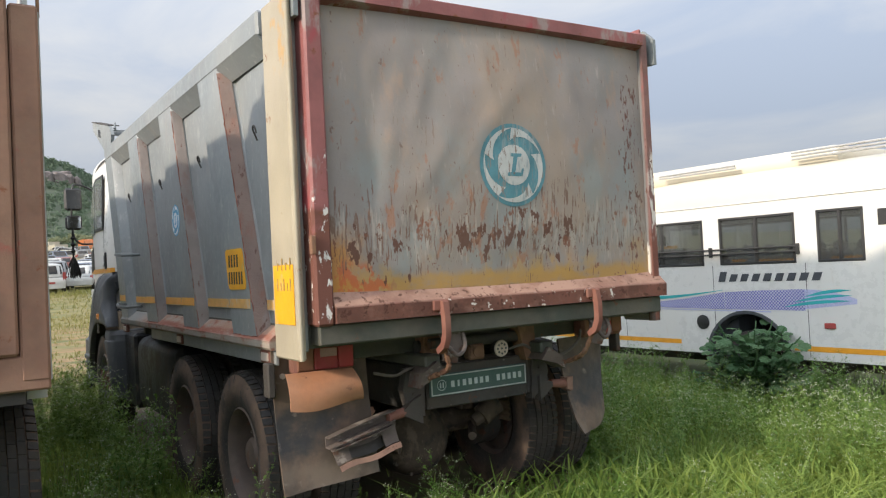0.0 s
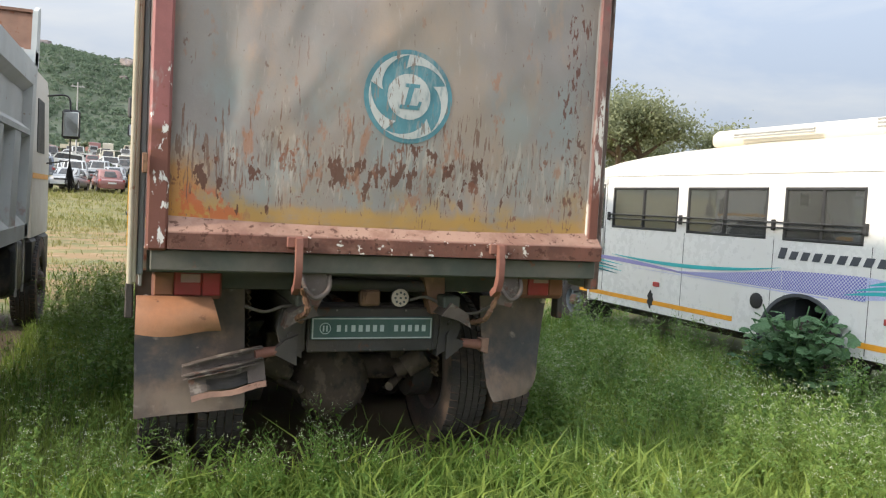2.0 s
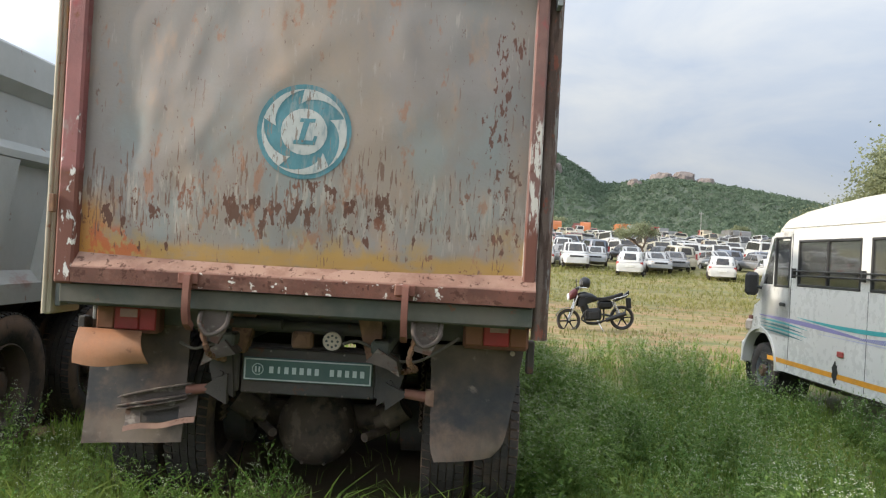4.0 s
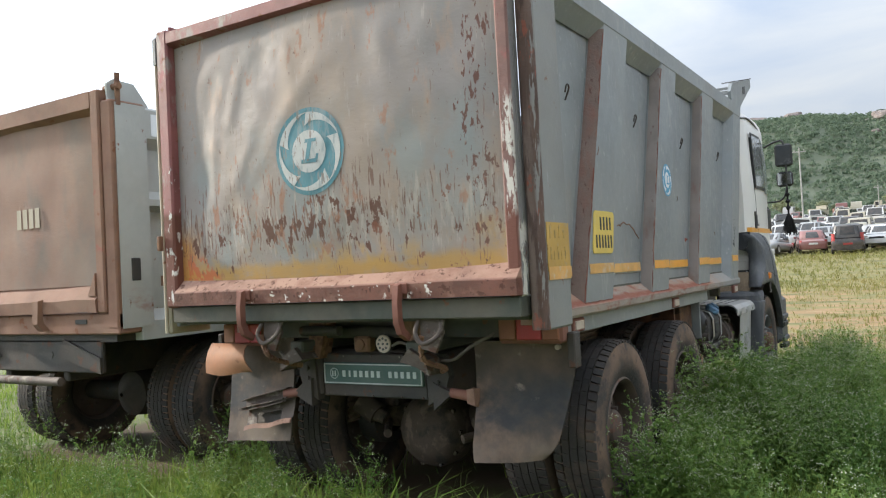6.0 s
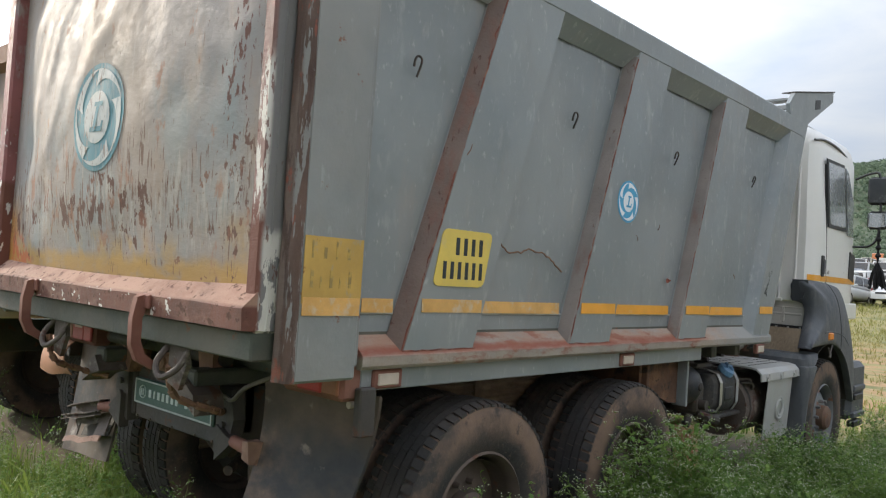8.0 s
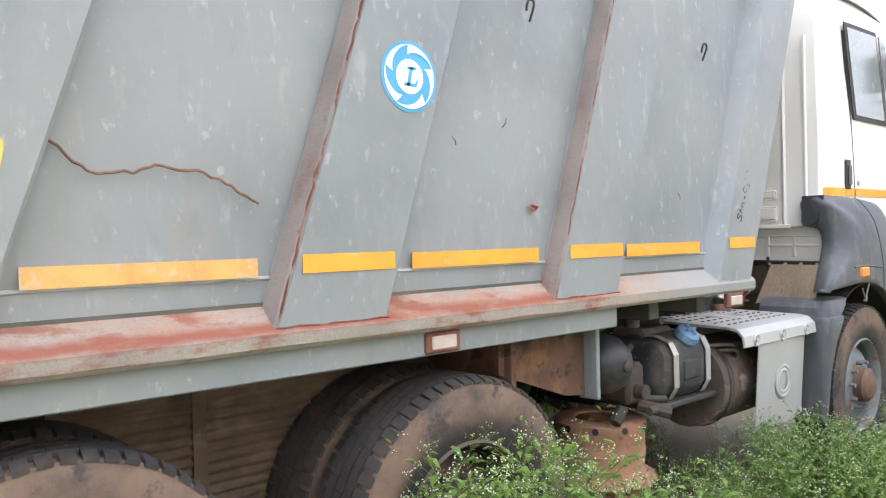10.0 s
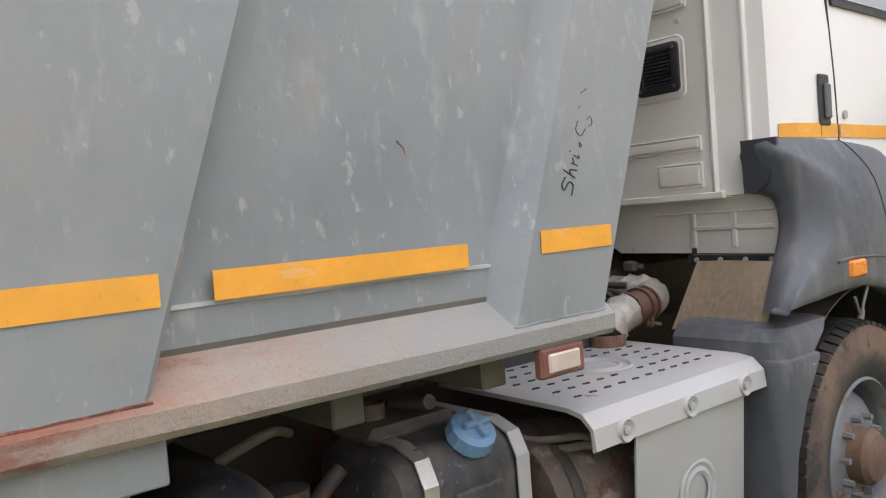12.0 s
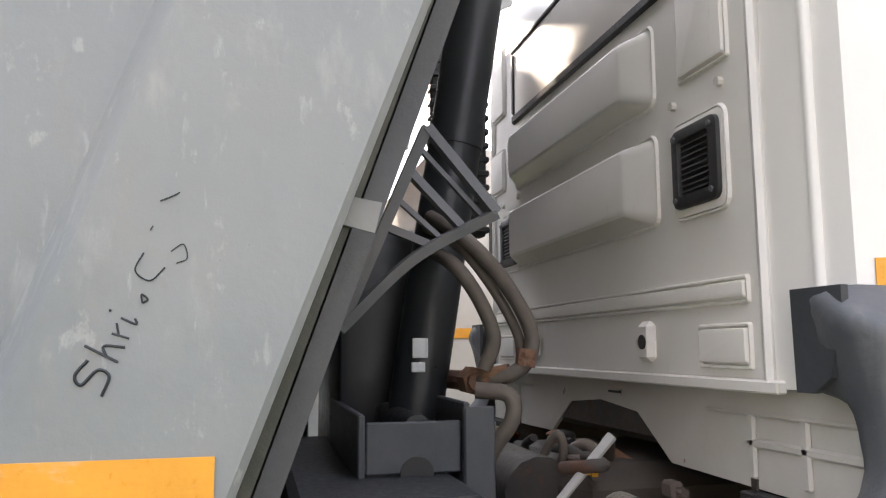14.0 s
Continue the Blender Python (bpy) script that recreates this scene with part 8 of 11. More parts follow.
part("dashboard", Geo().box(0.06, BW - 0.06, 3.4, 3.8, 0.9, 1.36, 0.06), "bus_seat", bus)
part("ceiling_lining", Geo().box(0.06, BW - 0.06, -4.0, 3.0, 2.16, 2.17), "bus_inside", bus)
seat_g = Geo().box(0, 0.42, 0, 0.42, 0.95, 1.06, 0.04).box(0.0, 0.42, -0.06, 0.06, 1.05, 1.60, 0.05).box(0.10, 0.32, -0.05, 0.03, 1.58, 1.70, 0.04).box(0.05, 0.37, 0.05, 0.35, 0.6, 0.95)
seat_me = seat_g.mesh("seat", M["bus_seat"])
for i in range(8):
    for x in (0.07, 0.52, 1.03, 1.48):
        o = new("seat", seat_me)
        o.parent = bus
        o.matrix_basis = pose(x, -3.6 + 0.86 * i, 0)
o = new("seat", seat_me)
o.parent, o.matrix_basis = bus, pose(0.15, 2.95, 0)
# arches, wheels, filler cap, lamps
for c, r in ((-0.29, 0.50), (3.86, 0.47)):
    ring = []
    for k in range(17):
        a = math.pi * k / 16
        ring.append([(-0.022, c + (r + 0.035) * math.cos(a), 0.42 + (r + 0.035) * math.sin(a)), (-0.018, c + r * math.cos(a), 0.42 + r * math.sin(a)), (0.10, c + (r - 0.02) * math.cos(a), 0.42 + (r - 0.02) * math.sin(a)), (0.10, c + (r + 0.035) * math.cos(a), 0.42 + (r + 0.035) * math.sin(a))])
    part("wheel_arch", Geo().loft(ring), "fender" if c < 0 else "bus_white", bus, "moulded wheel arch", 30)
    part("arch_liner", Geo().lathe([(r + 0.02, 0.05), (r + 0.02, 0.45)], (0, c, 0.42), "x", 24), "black", bus)
for y in (-0.29, 3.86):
    wheel(bus, 0.15, y, 0.36, -1, 0.36, 0.20, "grey_rim", False)
    wheel(bus, BW - 0.15, y, 0.36, 1, 0.36, 0.20, "grey_rim", False)
part("filler_cap", Geo().lathe([(0.085, 0.0), (0.085, -0.012), (0.06, -0.018), (0.001, -0.018)], (0, 0.29, 0.81), "x", 20), "black", bus, "round black filler cap")
for y, z in ((-1.26, 0.81), (1.93, 0.80)):
    part("side_lamp", Geo().box(-0.016, 0.0, y - 0.06, y + 0.06, z - 0.03, z + 0.03, 0.008), "red_lens", bus, "small red side lamp")
part("side_vent", Geo().box(-0.008, 0.0, -1.90, -1.80, 1.82, 1.98, 0.003), "black", bus)
part("soot_mark", Geo().add([(-0.0035, 2.03 + 0.055 * math.cos(a) * (1.2 if k % 2 else 0.8), 0.60 + 0.11 * math.sin(a) * (1.1 if k % 3 else 0.8)) for k, a in enumerate([math.tau * i / 18 for i in range(18)])], [tuple(range(18))]), "black", bus, "dark soot mark", 0)
# orange stripe along the foot, wave decals above it
def band(fn0, fn1, y0, y1, mat, lift, name="wave_decal", n=30):
    g = Geo().sheet(lambda u, v: (-lift, y0 + (y1 - y0) * u, fn0(u) + (fn1(u) - fn0(u)) * v), n, 1)
    return part(name, g, mat, bus, "", 0)


for a, b in ((0.62, 3.62), (-1.88, -0.85)):
    band(lambda u: 0.535, lambda u: 0.590, a, b, "tape", 0.0026, "foot_stripe")
band(lambda u: 1.075 - 0.085 * u ** 0.8, lambda u: 1.085 - 0.075 * u ** 0.8 + 0.035 * math.sin(u * 3.1), 3.9, 1.6, "wave_blue", 0.0030)          # long violet streak
band(lambda u: 0.985 - 0.02 * u, lambda u: 1.008 + 0.155 * u ** 1.5, 1.6, -0.02, "wave_dots", 0.0030)                                             # dotted wave
band(lambda u: 0.965, lambda u: 1.163 + 0.05 * u - 0.02 * u * u, -0.025, -1.0, "wave_dots", 0.0030)
band(lambda u: 0.98 + 0.06 * u, lambda u: 1.19 - 0.10 * u * u, -1.0, -1.55, "wave_pale", 0.0025)
band(lambda u: 0.968 - 0.03 * u, lambda u: 0.972 - 0.02 * u, 2.4, -0.6, "wave_pale", 0.0030)
band(lambda u: 1.115 - 0.115 * math.sin(u * 2.2) + 0.165 * u ** 2, lambda u: 1.118 - 0.115 * math.sin(u * 2.2) + 0.165 * u ** 2 + 0.042 * math.sin(u * 3.1), 2.9, 0.0, "wave_teal", 0.0045)
for k in range(4):
    band(lambda u, k=k: 0.905 + 0.042 * k - 0.05 * u, lambda u, k=k: 0.908 + 0.042 * k - 0.05 * u + 0.020 * math.sin(u * 3.1), 3.80 + 0.03 * k, 2.75 - 0.1 * (k % 2), "wave_deep" if k % 2 == 0 else "wave_teal", 0.0040)
for k in range(3):
    band(lambda u, k=k: 1.0 + 0.055 * k + 0.07 * u, lambda u, k=k: 1.0 + 0.055 * k + 0.07 * u + 0.035 * math.sin(u * 3.1), -0.75 - 0.12 * k, -1.5, "wave_teal", 0.0045)
x0, k = -0.06, 0
for i in range(9):
    h = 0.085 if i else 0.115
    y = 0.05 - 0.142 * i
    g = Geo().add([(-0.004, y, 1.285), (-0.004, y - 0.035, 1.285 + h), (-0.004, y - 0.125, 1.285 + h), (-0.004, y - 0.09, 1.285)], [(0, 1, 2, 3)])
    g.add([(-0.0045, y - 0.05, 1.285 + h * 0.35), (-0.0045, y - 0.06, 1.285 + h * 0.62), (-0.0045, y - 0.09, 1.285 + h * 0.62), (-0.0045, y - 0.08, 1.285 + h * 0.35)], [])
    part("lettering_bar", g, "bus_text", bus, "", 0)
# roof box, rack tubes and air unit
part("air_unit", soft_box(0.30, BW - 0.3, -1.3, 1.5, 2.50, 2.72, 0.09), "bus_cream", bus, "white roof air unit", 40)
for y0, y1, z in ((-0.15, 0.95, 2.60), (-1.95, -0.85, 2.60)):
    g = Geo()
    for dz in (0.0, 0.035, 0.07) if y0 < -1 else (0.0, 0.03):
        g.cyl((0.16, y0, z + dz), (0.16, y1, z + dz), 0.013, None, 6)
    part("roof_rail", g, "cover_grey", bus, "pale metal roof rail")
part("roof_ladder", Geo().box(0.1, 0.6, -2.1, -1.98, 2.55, 2.68, 0.01).cyl((0.15, -2.05, 2.5), (0.15, -3.6, 2.66), 0.015).cyl((0.15, -2.05, 2.6), (0.15, -3.6, 2.74), 0.015), "cover_grey", bus)
part("roof_rack", Geo().box(0.2, BW - 0.2, -4.0, -1.9, 2.66, 2.70, 0.01), "black", bus, "black roof rack deck")

# ---- old brown tipper standing to the other side ----
M["old_gate"] = surf("brown_rust_tailgate", (0.265, 0.155, 0.115), 0.75, 0.0, 0.18, 1.2, (
    {"col": (0.17, 0.145, 0.125), "s": (2.4, 2.4, 1.2), "lo": 0.42, "hi": 0.65, "amt": 0.8},
    {"col": (0.30, 0.13, 0.075), "s": (2, 2, 1.6), "lo": 0.5, "hi": 0.7, "amt": 0.7, "where": (("Z", 1.3, 2.1, 0.12),)},
    L_dust(0.45, 1.6, (0.38, 0.28, 0.21))), 0.3, 35)
M["old_frame"] = surf("brown_rust_frame", (0.24, 0.125, 0.085), 0.8, 0.0, 0.2, 3.0, (L_dust(0.4, 2.5, (0.32, 0.22, 0.155)), {"col": (0.36, 0.05, 0.045), "s": (4, 4, 2.5), "lo": 0.58, "hi": 0.63, "amt": 0.8, "where": (("Z", 1.8, 2.6, 0.05),)}, L_rust(0.35, 9.0)), 0.4, 45)
M["old_side"] = surf("weathered_grey_side", (0.44, 0.46, 0.45), 0.6, 0.0, 0.12, 1.5, (L_dust(0.4, 1.2, (0.44, 0.41, 0.37)), {"col": (0.50, 0.51, 0.49), "s": (12, 3, 3), "lo": 0.55, "hi": 0.72, "amt": 0.5}, {"col": (0.30, 0.13, 0.09), "s": (6, 2, 4), "lo": 0.55, "hi": 0.7, "amt": 0.6, "where": (("Z", 1.2, 1.5, 0.05),)}, L_rust(0.22, 9.0)), 0.25, 35)
old = thing("tipper_lorry", "old tipper lorry with rusty brown tailgate parked on grass", "truck")
OX, OL, OY = -2.30, -4.78, 0.45
part("tailgate", Geo().sheet(lambda u, v: (-4.58 + 2.06 * u, OY + 0.06 + 0.012 * noise.noise(Vector((u * 5, v * 4, 1))) - 0.02 * math.sin(math.pi * u), 1.53 + 1.33 * v), 30, 20, 0.01), "old_gate", old, "flat rusty brown tailgate", 60)
for x0, x1 in ((-2.525, -2.425), (-4.66, -4.56)):
    part("gate_post", Geo().box(x0, x1, OY - 0.02, OY + 0.12, 1.32, 2.99, 0.012), "old_frame", old, "rusty brown gate post")
g = Geo().prism([(OY - 0.02, 2.86), (OY - 0.02, 2.985), (OY + 0.10, 2.985), (OY + 0.10, 2.82), (OY + 0.06, 2.82)], "x", -4.56, -2.525)
part("gate_top_rail", g, "old_frame", old, "", 25)
rings = []
for i in range(31):
    x = -4.56 + 2.035 * i / 30
    w = 0.012 * noise.noise(Vector((x * 2, 3, 7)))
    rings.append([(x, OY - 0.03, 1.325 + w), (x, OY - 0.035, 1.42 + w), (x, OY + 0.06, 1.53), (x, OY + 0.10, 1.53), (x, OY + 0.10, 1.325)])
part("gate_bottom_rail", Geo().loft(rings), "old_frame", old, "dusty bent bottom rail", 30)
g = Geo().prism([(-2.53, 1.45), (-2.53, 1.62), (-2.62, 1.45)], "y", OY - 0.028, OY - 0.005)
part("corner_gusset", g, "old_frame", old)
part("rear_sill", Geo().box(OL, OX, OY + 0.0, OY + 0.2, 1.16, 1.318, 0.01), "old_frame", old, "rusty brown rear sill")
part("slot", Geo().box(-2.82, -2.68, OY - 0.006, OY + 0.01, 1.24, 1.275), "black", old)
for x in (-3.20, -4.0):
    g = Geo().prism([(OY - 0.04, 1.44), (OY - 0.09, 1.43), (OY - 0.10, 1.25), (OY - 0.05, 1.19), (OY, 1.2), (OY - 0.05, 1.26), (OY - 0.055, 1.40)], "x", x - 0.035, x + 0.035)
    part("hook", g, "old_frame", old, "", 30)
for s, xo, xi in ((1, OX, -2.42), (-1, OL, -4.67)):
    part("corner_post", Geo().box(xo, xi, OY - 0.005, OY + 0.30, 1.20, 2.90, 0.012), "old_frame" if s > 0 else "old_side", old, "rusty brown corner post")
    part("post_face", Geo().box(xo + s * 0.002, xo + s * 0.008, OY + 0.03, OY + 0.30, 1.2, 2.88), "old_side", old, "grey outer face of the corner post")
    part("hinge_plate", Geo().prism([(OY + 0.02, 2.80), (OY + 0.0, 3.02), (OY + 0.06, 3.06), (OY + 0.24, 3.05), (OY + 0.36, 2.90), (OY + 0.36, 2.80)], "x", xo - s * 0.06, xo - s * 0.04), "old_side", old, "grey hinge plate", 25)
    part("hinge_pin", Geo().cyl((xo - s * 0.14, OY + 0.06, 3.0), (xo + s * 0.03, OY + 0.06, 3.0), 0.025, None, 10).box(xo + s * 0.0, xo + s * 0.012, OY + 0.04, OY + 0.08, 2.86, 3.1), "rusty", old)
    pan = xo - s * 0.085
    part("side_sheet", Geo().sheet(lambda u, v, pan=pan, s=s: (pan + 0.012 * noise.noise(Vector((u * 7, v * 3, s))), OY + 0.28 + 4.5 * u, 1.28 + 1.58 * v), 40, 16, -s * 0.012, 0), "old_side", old, "weathered grey side sheet", 60)
    # top rail with sloping underside, middle rail, lower ledge
    part("top_rail", Geo().prism([(pan, 2.56), (xo, 2.64), (xo, 2.86), (xo - s * 0.02, 2.88), (pan - s * 0.02, 2.88)], "y", OY + 0.30, 5.25), "old_side", old, "dented grey top rail", 25)
    part("mid_rail", Geo().prism([(pan, 2.08), (xo, 2.12), (xo, 2.17), (pan, 2.24)], "y", OY + 0.30, 5.05), "old_side", old, "grey middle rail", 25)
    part("ledge", Geo().prism([(pan, 1.33), (xo + s * 0.0, 1.24), (xo, 1.10), (pan, 1.10)], "y", OY + 0.2, 5.0), "old_side", old, "dusty ledge along the floor", 25)
    for a in (0.98, 1.95, 2.92, 3.89):
        k = 0.30
        g = Geo().loft([[(pan - s * 0.01, a + k * (z - 1.28) - 0.03, z), (xo - s * 0.006, a + k * (z - 1.28), z), (xo - s * 0.006, a + 0.36 + k * (z - 1.28), z), (pan - s * 0.01, a + 0.38 + k * (z - 1.28), z)] for z in (1.24, 2.11)])
        part("rib", g, "old_side", old, "leaning grey rib", 25)
    g = Geo().loft([[(pan - s * 0.02, 4.85 + 0.25 * (z - 1.28), z), (xo, 4.85 + 0.25 * (z - 1.28), z), (xo, 5.10 + 0.25 * (z - 1.28), z), (pan - s * 0.02, 5.10 + 0.25 * (z - 1.28), z)] for z in (1.12, 3.0)])
    part("front_post", g, "old_side", old, "grey front post", 25)
    part("guard_post", Geo().prism([(5.30, 2.85), (5.42, 3.42), (5.62, 3.50), (5.66, 3.42), (5.58, 2.85)], "x", xo - s * 0.05, xo), "old_side", old, "grey cab guard post", 25)
    part("clamp_box", Geo().box(xo, xo + s * 0.015, OY + 0.12, OY + 0.2, 1.55, 1.72, 0.006), "chassis", old)
part("side_sticker", Geo().box(OX + 0.0, OX + 0.003, 0.80, 1.22, 2.66, 2.83), "decal_white", old, "torn white sticker with dark bars")
g = Geo()
for i in range(4):
    g.box(OX + 0.002, OX + 0.0045, 0.95 + 0.065 * i, 1.0 + 0.065 * i, 2.70, 2.80)
part("sticker_bars", g, "bus_text", old, "", 0)
for i in range(8):
    part("painted_bar", Geo().box(OX - 0.084, OX - 0.081, 0.90 + 0.05 * i, 0.935 + 0.05 * i, 1.50, 1.58), "old_frame", old, "", 0)
g = Geo()
for i in range(4):
    x = -3.62 + 0.085 * i
    g.add([(x, OY + 0.035, 2.02), (x + 0.06, OY + 0.035, 2.02), (x + 0.06, OY + 0.035, 2.18), (x, OY + 0.035, 2.18)], [(0, 1, 2, 3)])
part("gate_bars", g, "post_tan", old, "worn pale painted bars", 0)
part("load_floor", Geo().box(OL + 0.1, OX - 0.1, 0.5, 5.0, 1.1, 1.3), "chassis", old)
part("front_wall", Geo().box(OL + 0.1, OX - 0.1, 5.20, 5.25, 1.3, 3.0), "old_side", old)
g = Geo().loft([[(OL + 0.05, 5.28, 2.86), (OX - 0.05, 5.28, 2.86), (OX - 0.05, 5.31, 2.86), (OL + 0.05, 5.31, 2.86)], [(OL + 0.05, 5.45, 3.40), (OX - 0.05, 5.45, 3.40), (OX - 0.05, 5.48, 3.40), (OL + 0.05, 5.48, 3.40)]])
part("cab_guard", g.box(OL + 0.05, OX - 0.05, 5.42, 5.62, 3.40, 3.43), "old_frame", old, "rusty brown cab guard")
for s in (-1, 1):
    cx = (OX + OL) / 2
    part("chassis_rail", Geo().box(cx + s * 0.37, cx + s * 0.45, 0.55, 7.0, 0.78, 1.05, 0.01), "chassis", old)
    part("rear_bracket", Geo().prism([(cx + s * 0.40, 0.98), (cx + s * 0.95, 0.86), (cx + s * 0.95, 0.98), (cx + s * 0.50, 1.12)], "y", 0.482, 0.497), "chassis", old, "", 25)
part("rear_beam", Geo().box(cx - 0.95, cx + 0.95, 0.50, 0.54, 0.86, 1.12, 0.01).cyl((cx + 0.3, 0.495, 1.0), (cx + 0.3, 0.50, 1.0), 0.03), "chassis", old, "dusty rear beam")
part("under_run_bar", Geo().cyl((cx - 0.9, 0.42, 0.80), (cx + 0.55, 0.42, 0.80), 0.035), "dull_rust", old, "pale rusty under-run tube")
part("axle_case", Geo().cyl((cx - 1.0, 1.6, 0.52), (cx + 1.0, 1.6, 0.52), 0.09).lathe([(0.02, -0.26), (0.2, -0.15), (0.22, 0), (0.2, 0.15), (0.02, 0.26)], (cx, 1.6, 0.53), "y", 20), "chassis", old, "", 40)
part("old_tank", soft_box(OX - 0.6, OX - 0.03, 4.35, 5.2, 0.55, 1.08, 0.1), "tank", old, "dark fuel tank with straps", 40)
part("tank_strap", Geo().box(OX - 0.04, OX - 0.022, 4.52, 4.57, 0.56, 1.08).box(OX - 0.04, OX - 0.022, 4.95, 5.0, 0.56, 1.08), "cover_grey", old)
for s, xo in ((1, OX), (-1, OL)):
    for y in (1.6, 2.95):
        wheel(old, xo - s * 0.13, y, 0.52, s)
        wheel(old, xo - s * 0.44, y, 0.52, s)
    wheel(old, xo - s * 0.14, 6.35, 0.52, s, deep=False)
g = Geo().loft([[(OL + 0.1, 5.75, z), (OX - 0.06, 5.75, z), (OX - 0.06, 7.3 - k, z), (OL + 0.1, 7.3 - k, z)] for z, k in ((1.05, 0.0), (1.9, 0.0), (2.75, 0.18), (2.88, 0.35))])
oc = part("cab", g, "cab_dusty", old, "dusty white cab", 30)
part("cab_window", Geo().prism([(6.1, 2.0), (6.75, 2.0), (6.65, 2.6), (6.1, 2.6)], "x", OX - 0.062, OX - 0.052), "black", oc, "", 0)
part("cab_stripe", Geo().box(OX - 0.062, OX - 0.054, 5.8, 7.2, 1.70, 1.76), "tape", oc)
part("cab_foot", Geo().box(OL + 0.1, OX - 0.05, 5.75, 7.35, 0.55, 1.05, 0.05), "black", old)
g = Geo().tube(bent([(OX - 0.08, 7.0, 2.72), (OX + 0.16, 7.02, 2.74), (OX + 0.20, 7.02, 2.55)], 5), 0.012, 6)
part("mirror_arm", g, "black", old, "", 60)
part("mirror_stay", Geo().tube([(OX + 0.20, 7.02, 2.25), (OX + 0.20, 7.02, 1.95), (OX - 0.06, 7.02, 1.9)], 0.010, 6), "black", old, "", 60)
om = part("mirror", Geo().box(OX + 0.10, OX + 0.31, 7.0, 7.06, 2.22, 2.58, 0.03), "black", old, "black cab mirror")
part("mirror_glass", Geo().box(OX + 0.12, OX + 0.29, 6.994, 7.002, 2.25, 2.55, 0.003), "mirror", om)
g = Geo()
rnd = random.Random(8)
for k in range(50):
    a, r = rnd.uniform(0, 6.28), rnd.uniform(0, 0.07)
    g.tube([(OX + 0.20, 7.02, 1.95), (OX + 0.20 + r * math.cos(a), 7.02 + r * math.sin(a), 1.62 + rnd.uniform(-0.05, 0.05))], 0.007, 4, 0.004)
part("tassel", g, "cloth_black", old, "black tassel hanging from the mirror", 0)

# ---- rusted wheel rims stacked by the truck ----
M["orange_rust"] = surf("orange_rusted_rim", (0.36, 0.175, 0.095), 0.85, 0.0, 0.2, 6.0, (L_rust(0.42, 8.0, (0.20, 0.085, 0.05)), L_dust(0.4, 5.0, (0.42, 0.31, 0.24))), 0.5, 60)
prof = [(0.305, 0.0), (0.315, 0.015), (0.30, 0.035), (0.255, 0.05), (0.245, 0.09), (0.252, 0.15), (0.250, 0.165), (0.256, 0.17), (0.250, 0.18), (0.250, 0.27), (0.258, 0.30), (0.258, 0.335), (0.240, 0.348), (0.19, 0.350), (0.14, 0.345), (0.135, 0.335), (0.19, 0.335)]
for z in (0.0, 0.352):
    rim_ob = thing("wheel_rim", "orange rusted steel wheel rim lying flat beside the truck", "wheel rim", pose(0.80, 3.87, z * 0.96, 0, 0, 40 * z) @ Matrix.Scale(0.93 if z == 0 else 0.87, 4), group="stacked wheel rims")
    part("drum", Geo().lathe(prof, (0, 0, 0), "z", 40), "orange_rust", rim_ob, "", 40)
    for k in range(10):
        a = math.tau * k / 10
        part("hole", Geo().cyl((0.2575 * math.cos(a), 0.2575 * math.sin(a), 0.316), (0.262 * math.cos(a), 0.262 * math.sin(a), 0.316), 0.018, None, 10), "black", rim_ob)


# ---- field of parked cars, lorries, motorcycle ----
CAR_PAINT = {}
for nm, col in (("white", (0.60, 0.60, 0.585)), ("silver", (0.33, 0.34, 0.345)), ("grey", (0.16, 0.165, 0.17)), ("black", (0.025, 0.025, 0.028)), ("red", (0.33, 0.03, 0.03)), ("blue", (0.05, 0.09, 0.22)), ("green", (0.05, 0.22, 0.08)), ("orange", (0.55, 0.16, 0.03)), ("dull_red", (0.24, 0.08, 0.07)), ("dull_blue", (0.12, 0.15, 0.20)), ("cream", (0.48, 0.44, 0.34))):
    CAR_PAINT[nm] = surf(nm + "_car_paint", col, 0.3, 0.0, 0.05, 2.0, (L_dust(0.25, 2.0, (0.4, 0.33, 0.26)),), 0.0, 20, coat=0.5)
M["car_glass"] = surf("dark_car_glass", (0.02, 0.024, 0.026), 0.06, 0.0, 0.1, 3.0, (L_dust(0.12, 3.0),), 0.0)
M["car_dark"] = surf("black_car_trim", (0.02, 0.02, 0.02), 0.6, 0.0, 0.1, 3.0, (), 0.0)
M["plate_white"] = surf("white_plate", (0.7, 0.7, 0.66), 0.4, 0.0, 0.05, 3.0, (), 0.0)


SMALL_WHEEL = {}


def small_wheel(parent, x, y, z, out, R, W):
    """A plain far wheel: tyre with a rim under it."""
    if R not in SMALL_WHEEL:
        SMALL_WHEEL[R] = (Geo().lathe([(R * 0.6, W * 0.45), (R * 0.8, W * 0.5), (R, W * 0.4), (R, -W * 0.4), (R * 0.8, -W * 0.5)], (0, 0, 0), "x", 12).mesh("wheel", M["rubber"]),
                          Geo().lathe([(R * 0.62, W * 0.45), (R * 0.5, W * 0.3), (R * 0.15, W * 0.38), (0.001, W * 0.38)], (0, 0, 0), "x", 10).mesh("rim", M["cover_grey"]))
    w = new("wheel", SMALL_WHEEL[R][0])
    w.parent = parent
    w.matrix_basis = pose(x, y, z, 0, 0, 0 if out > 0 else 180)
    r = new("rim", SMALL_WHEEL[R][1])
    r.parent = w


def oval(a, b, square, n):
    """Points round a rounded rectangle of half sizes a and b."""
    out = []
    for i in range(n):
        t = math.tau * (i + 0.5) / n
        c, d = math.cos(t), math.sin(t)
        out.append((a * math.copysign(abs(c) ** (2 / square), c), b * math.copysign(abs(d) ** (2 / square), d)))
    return out


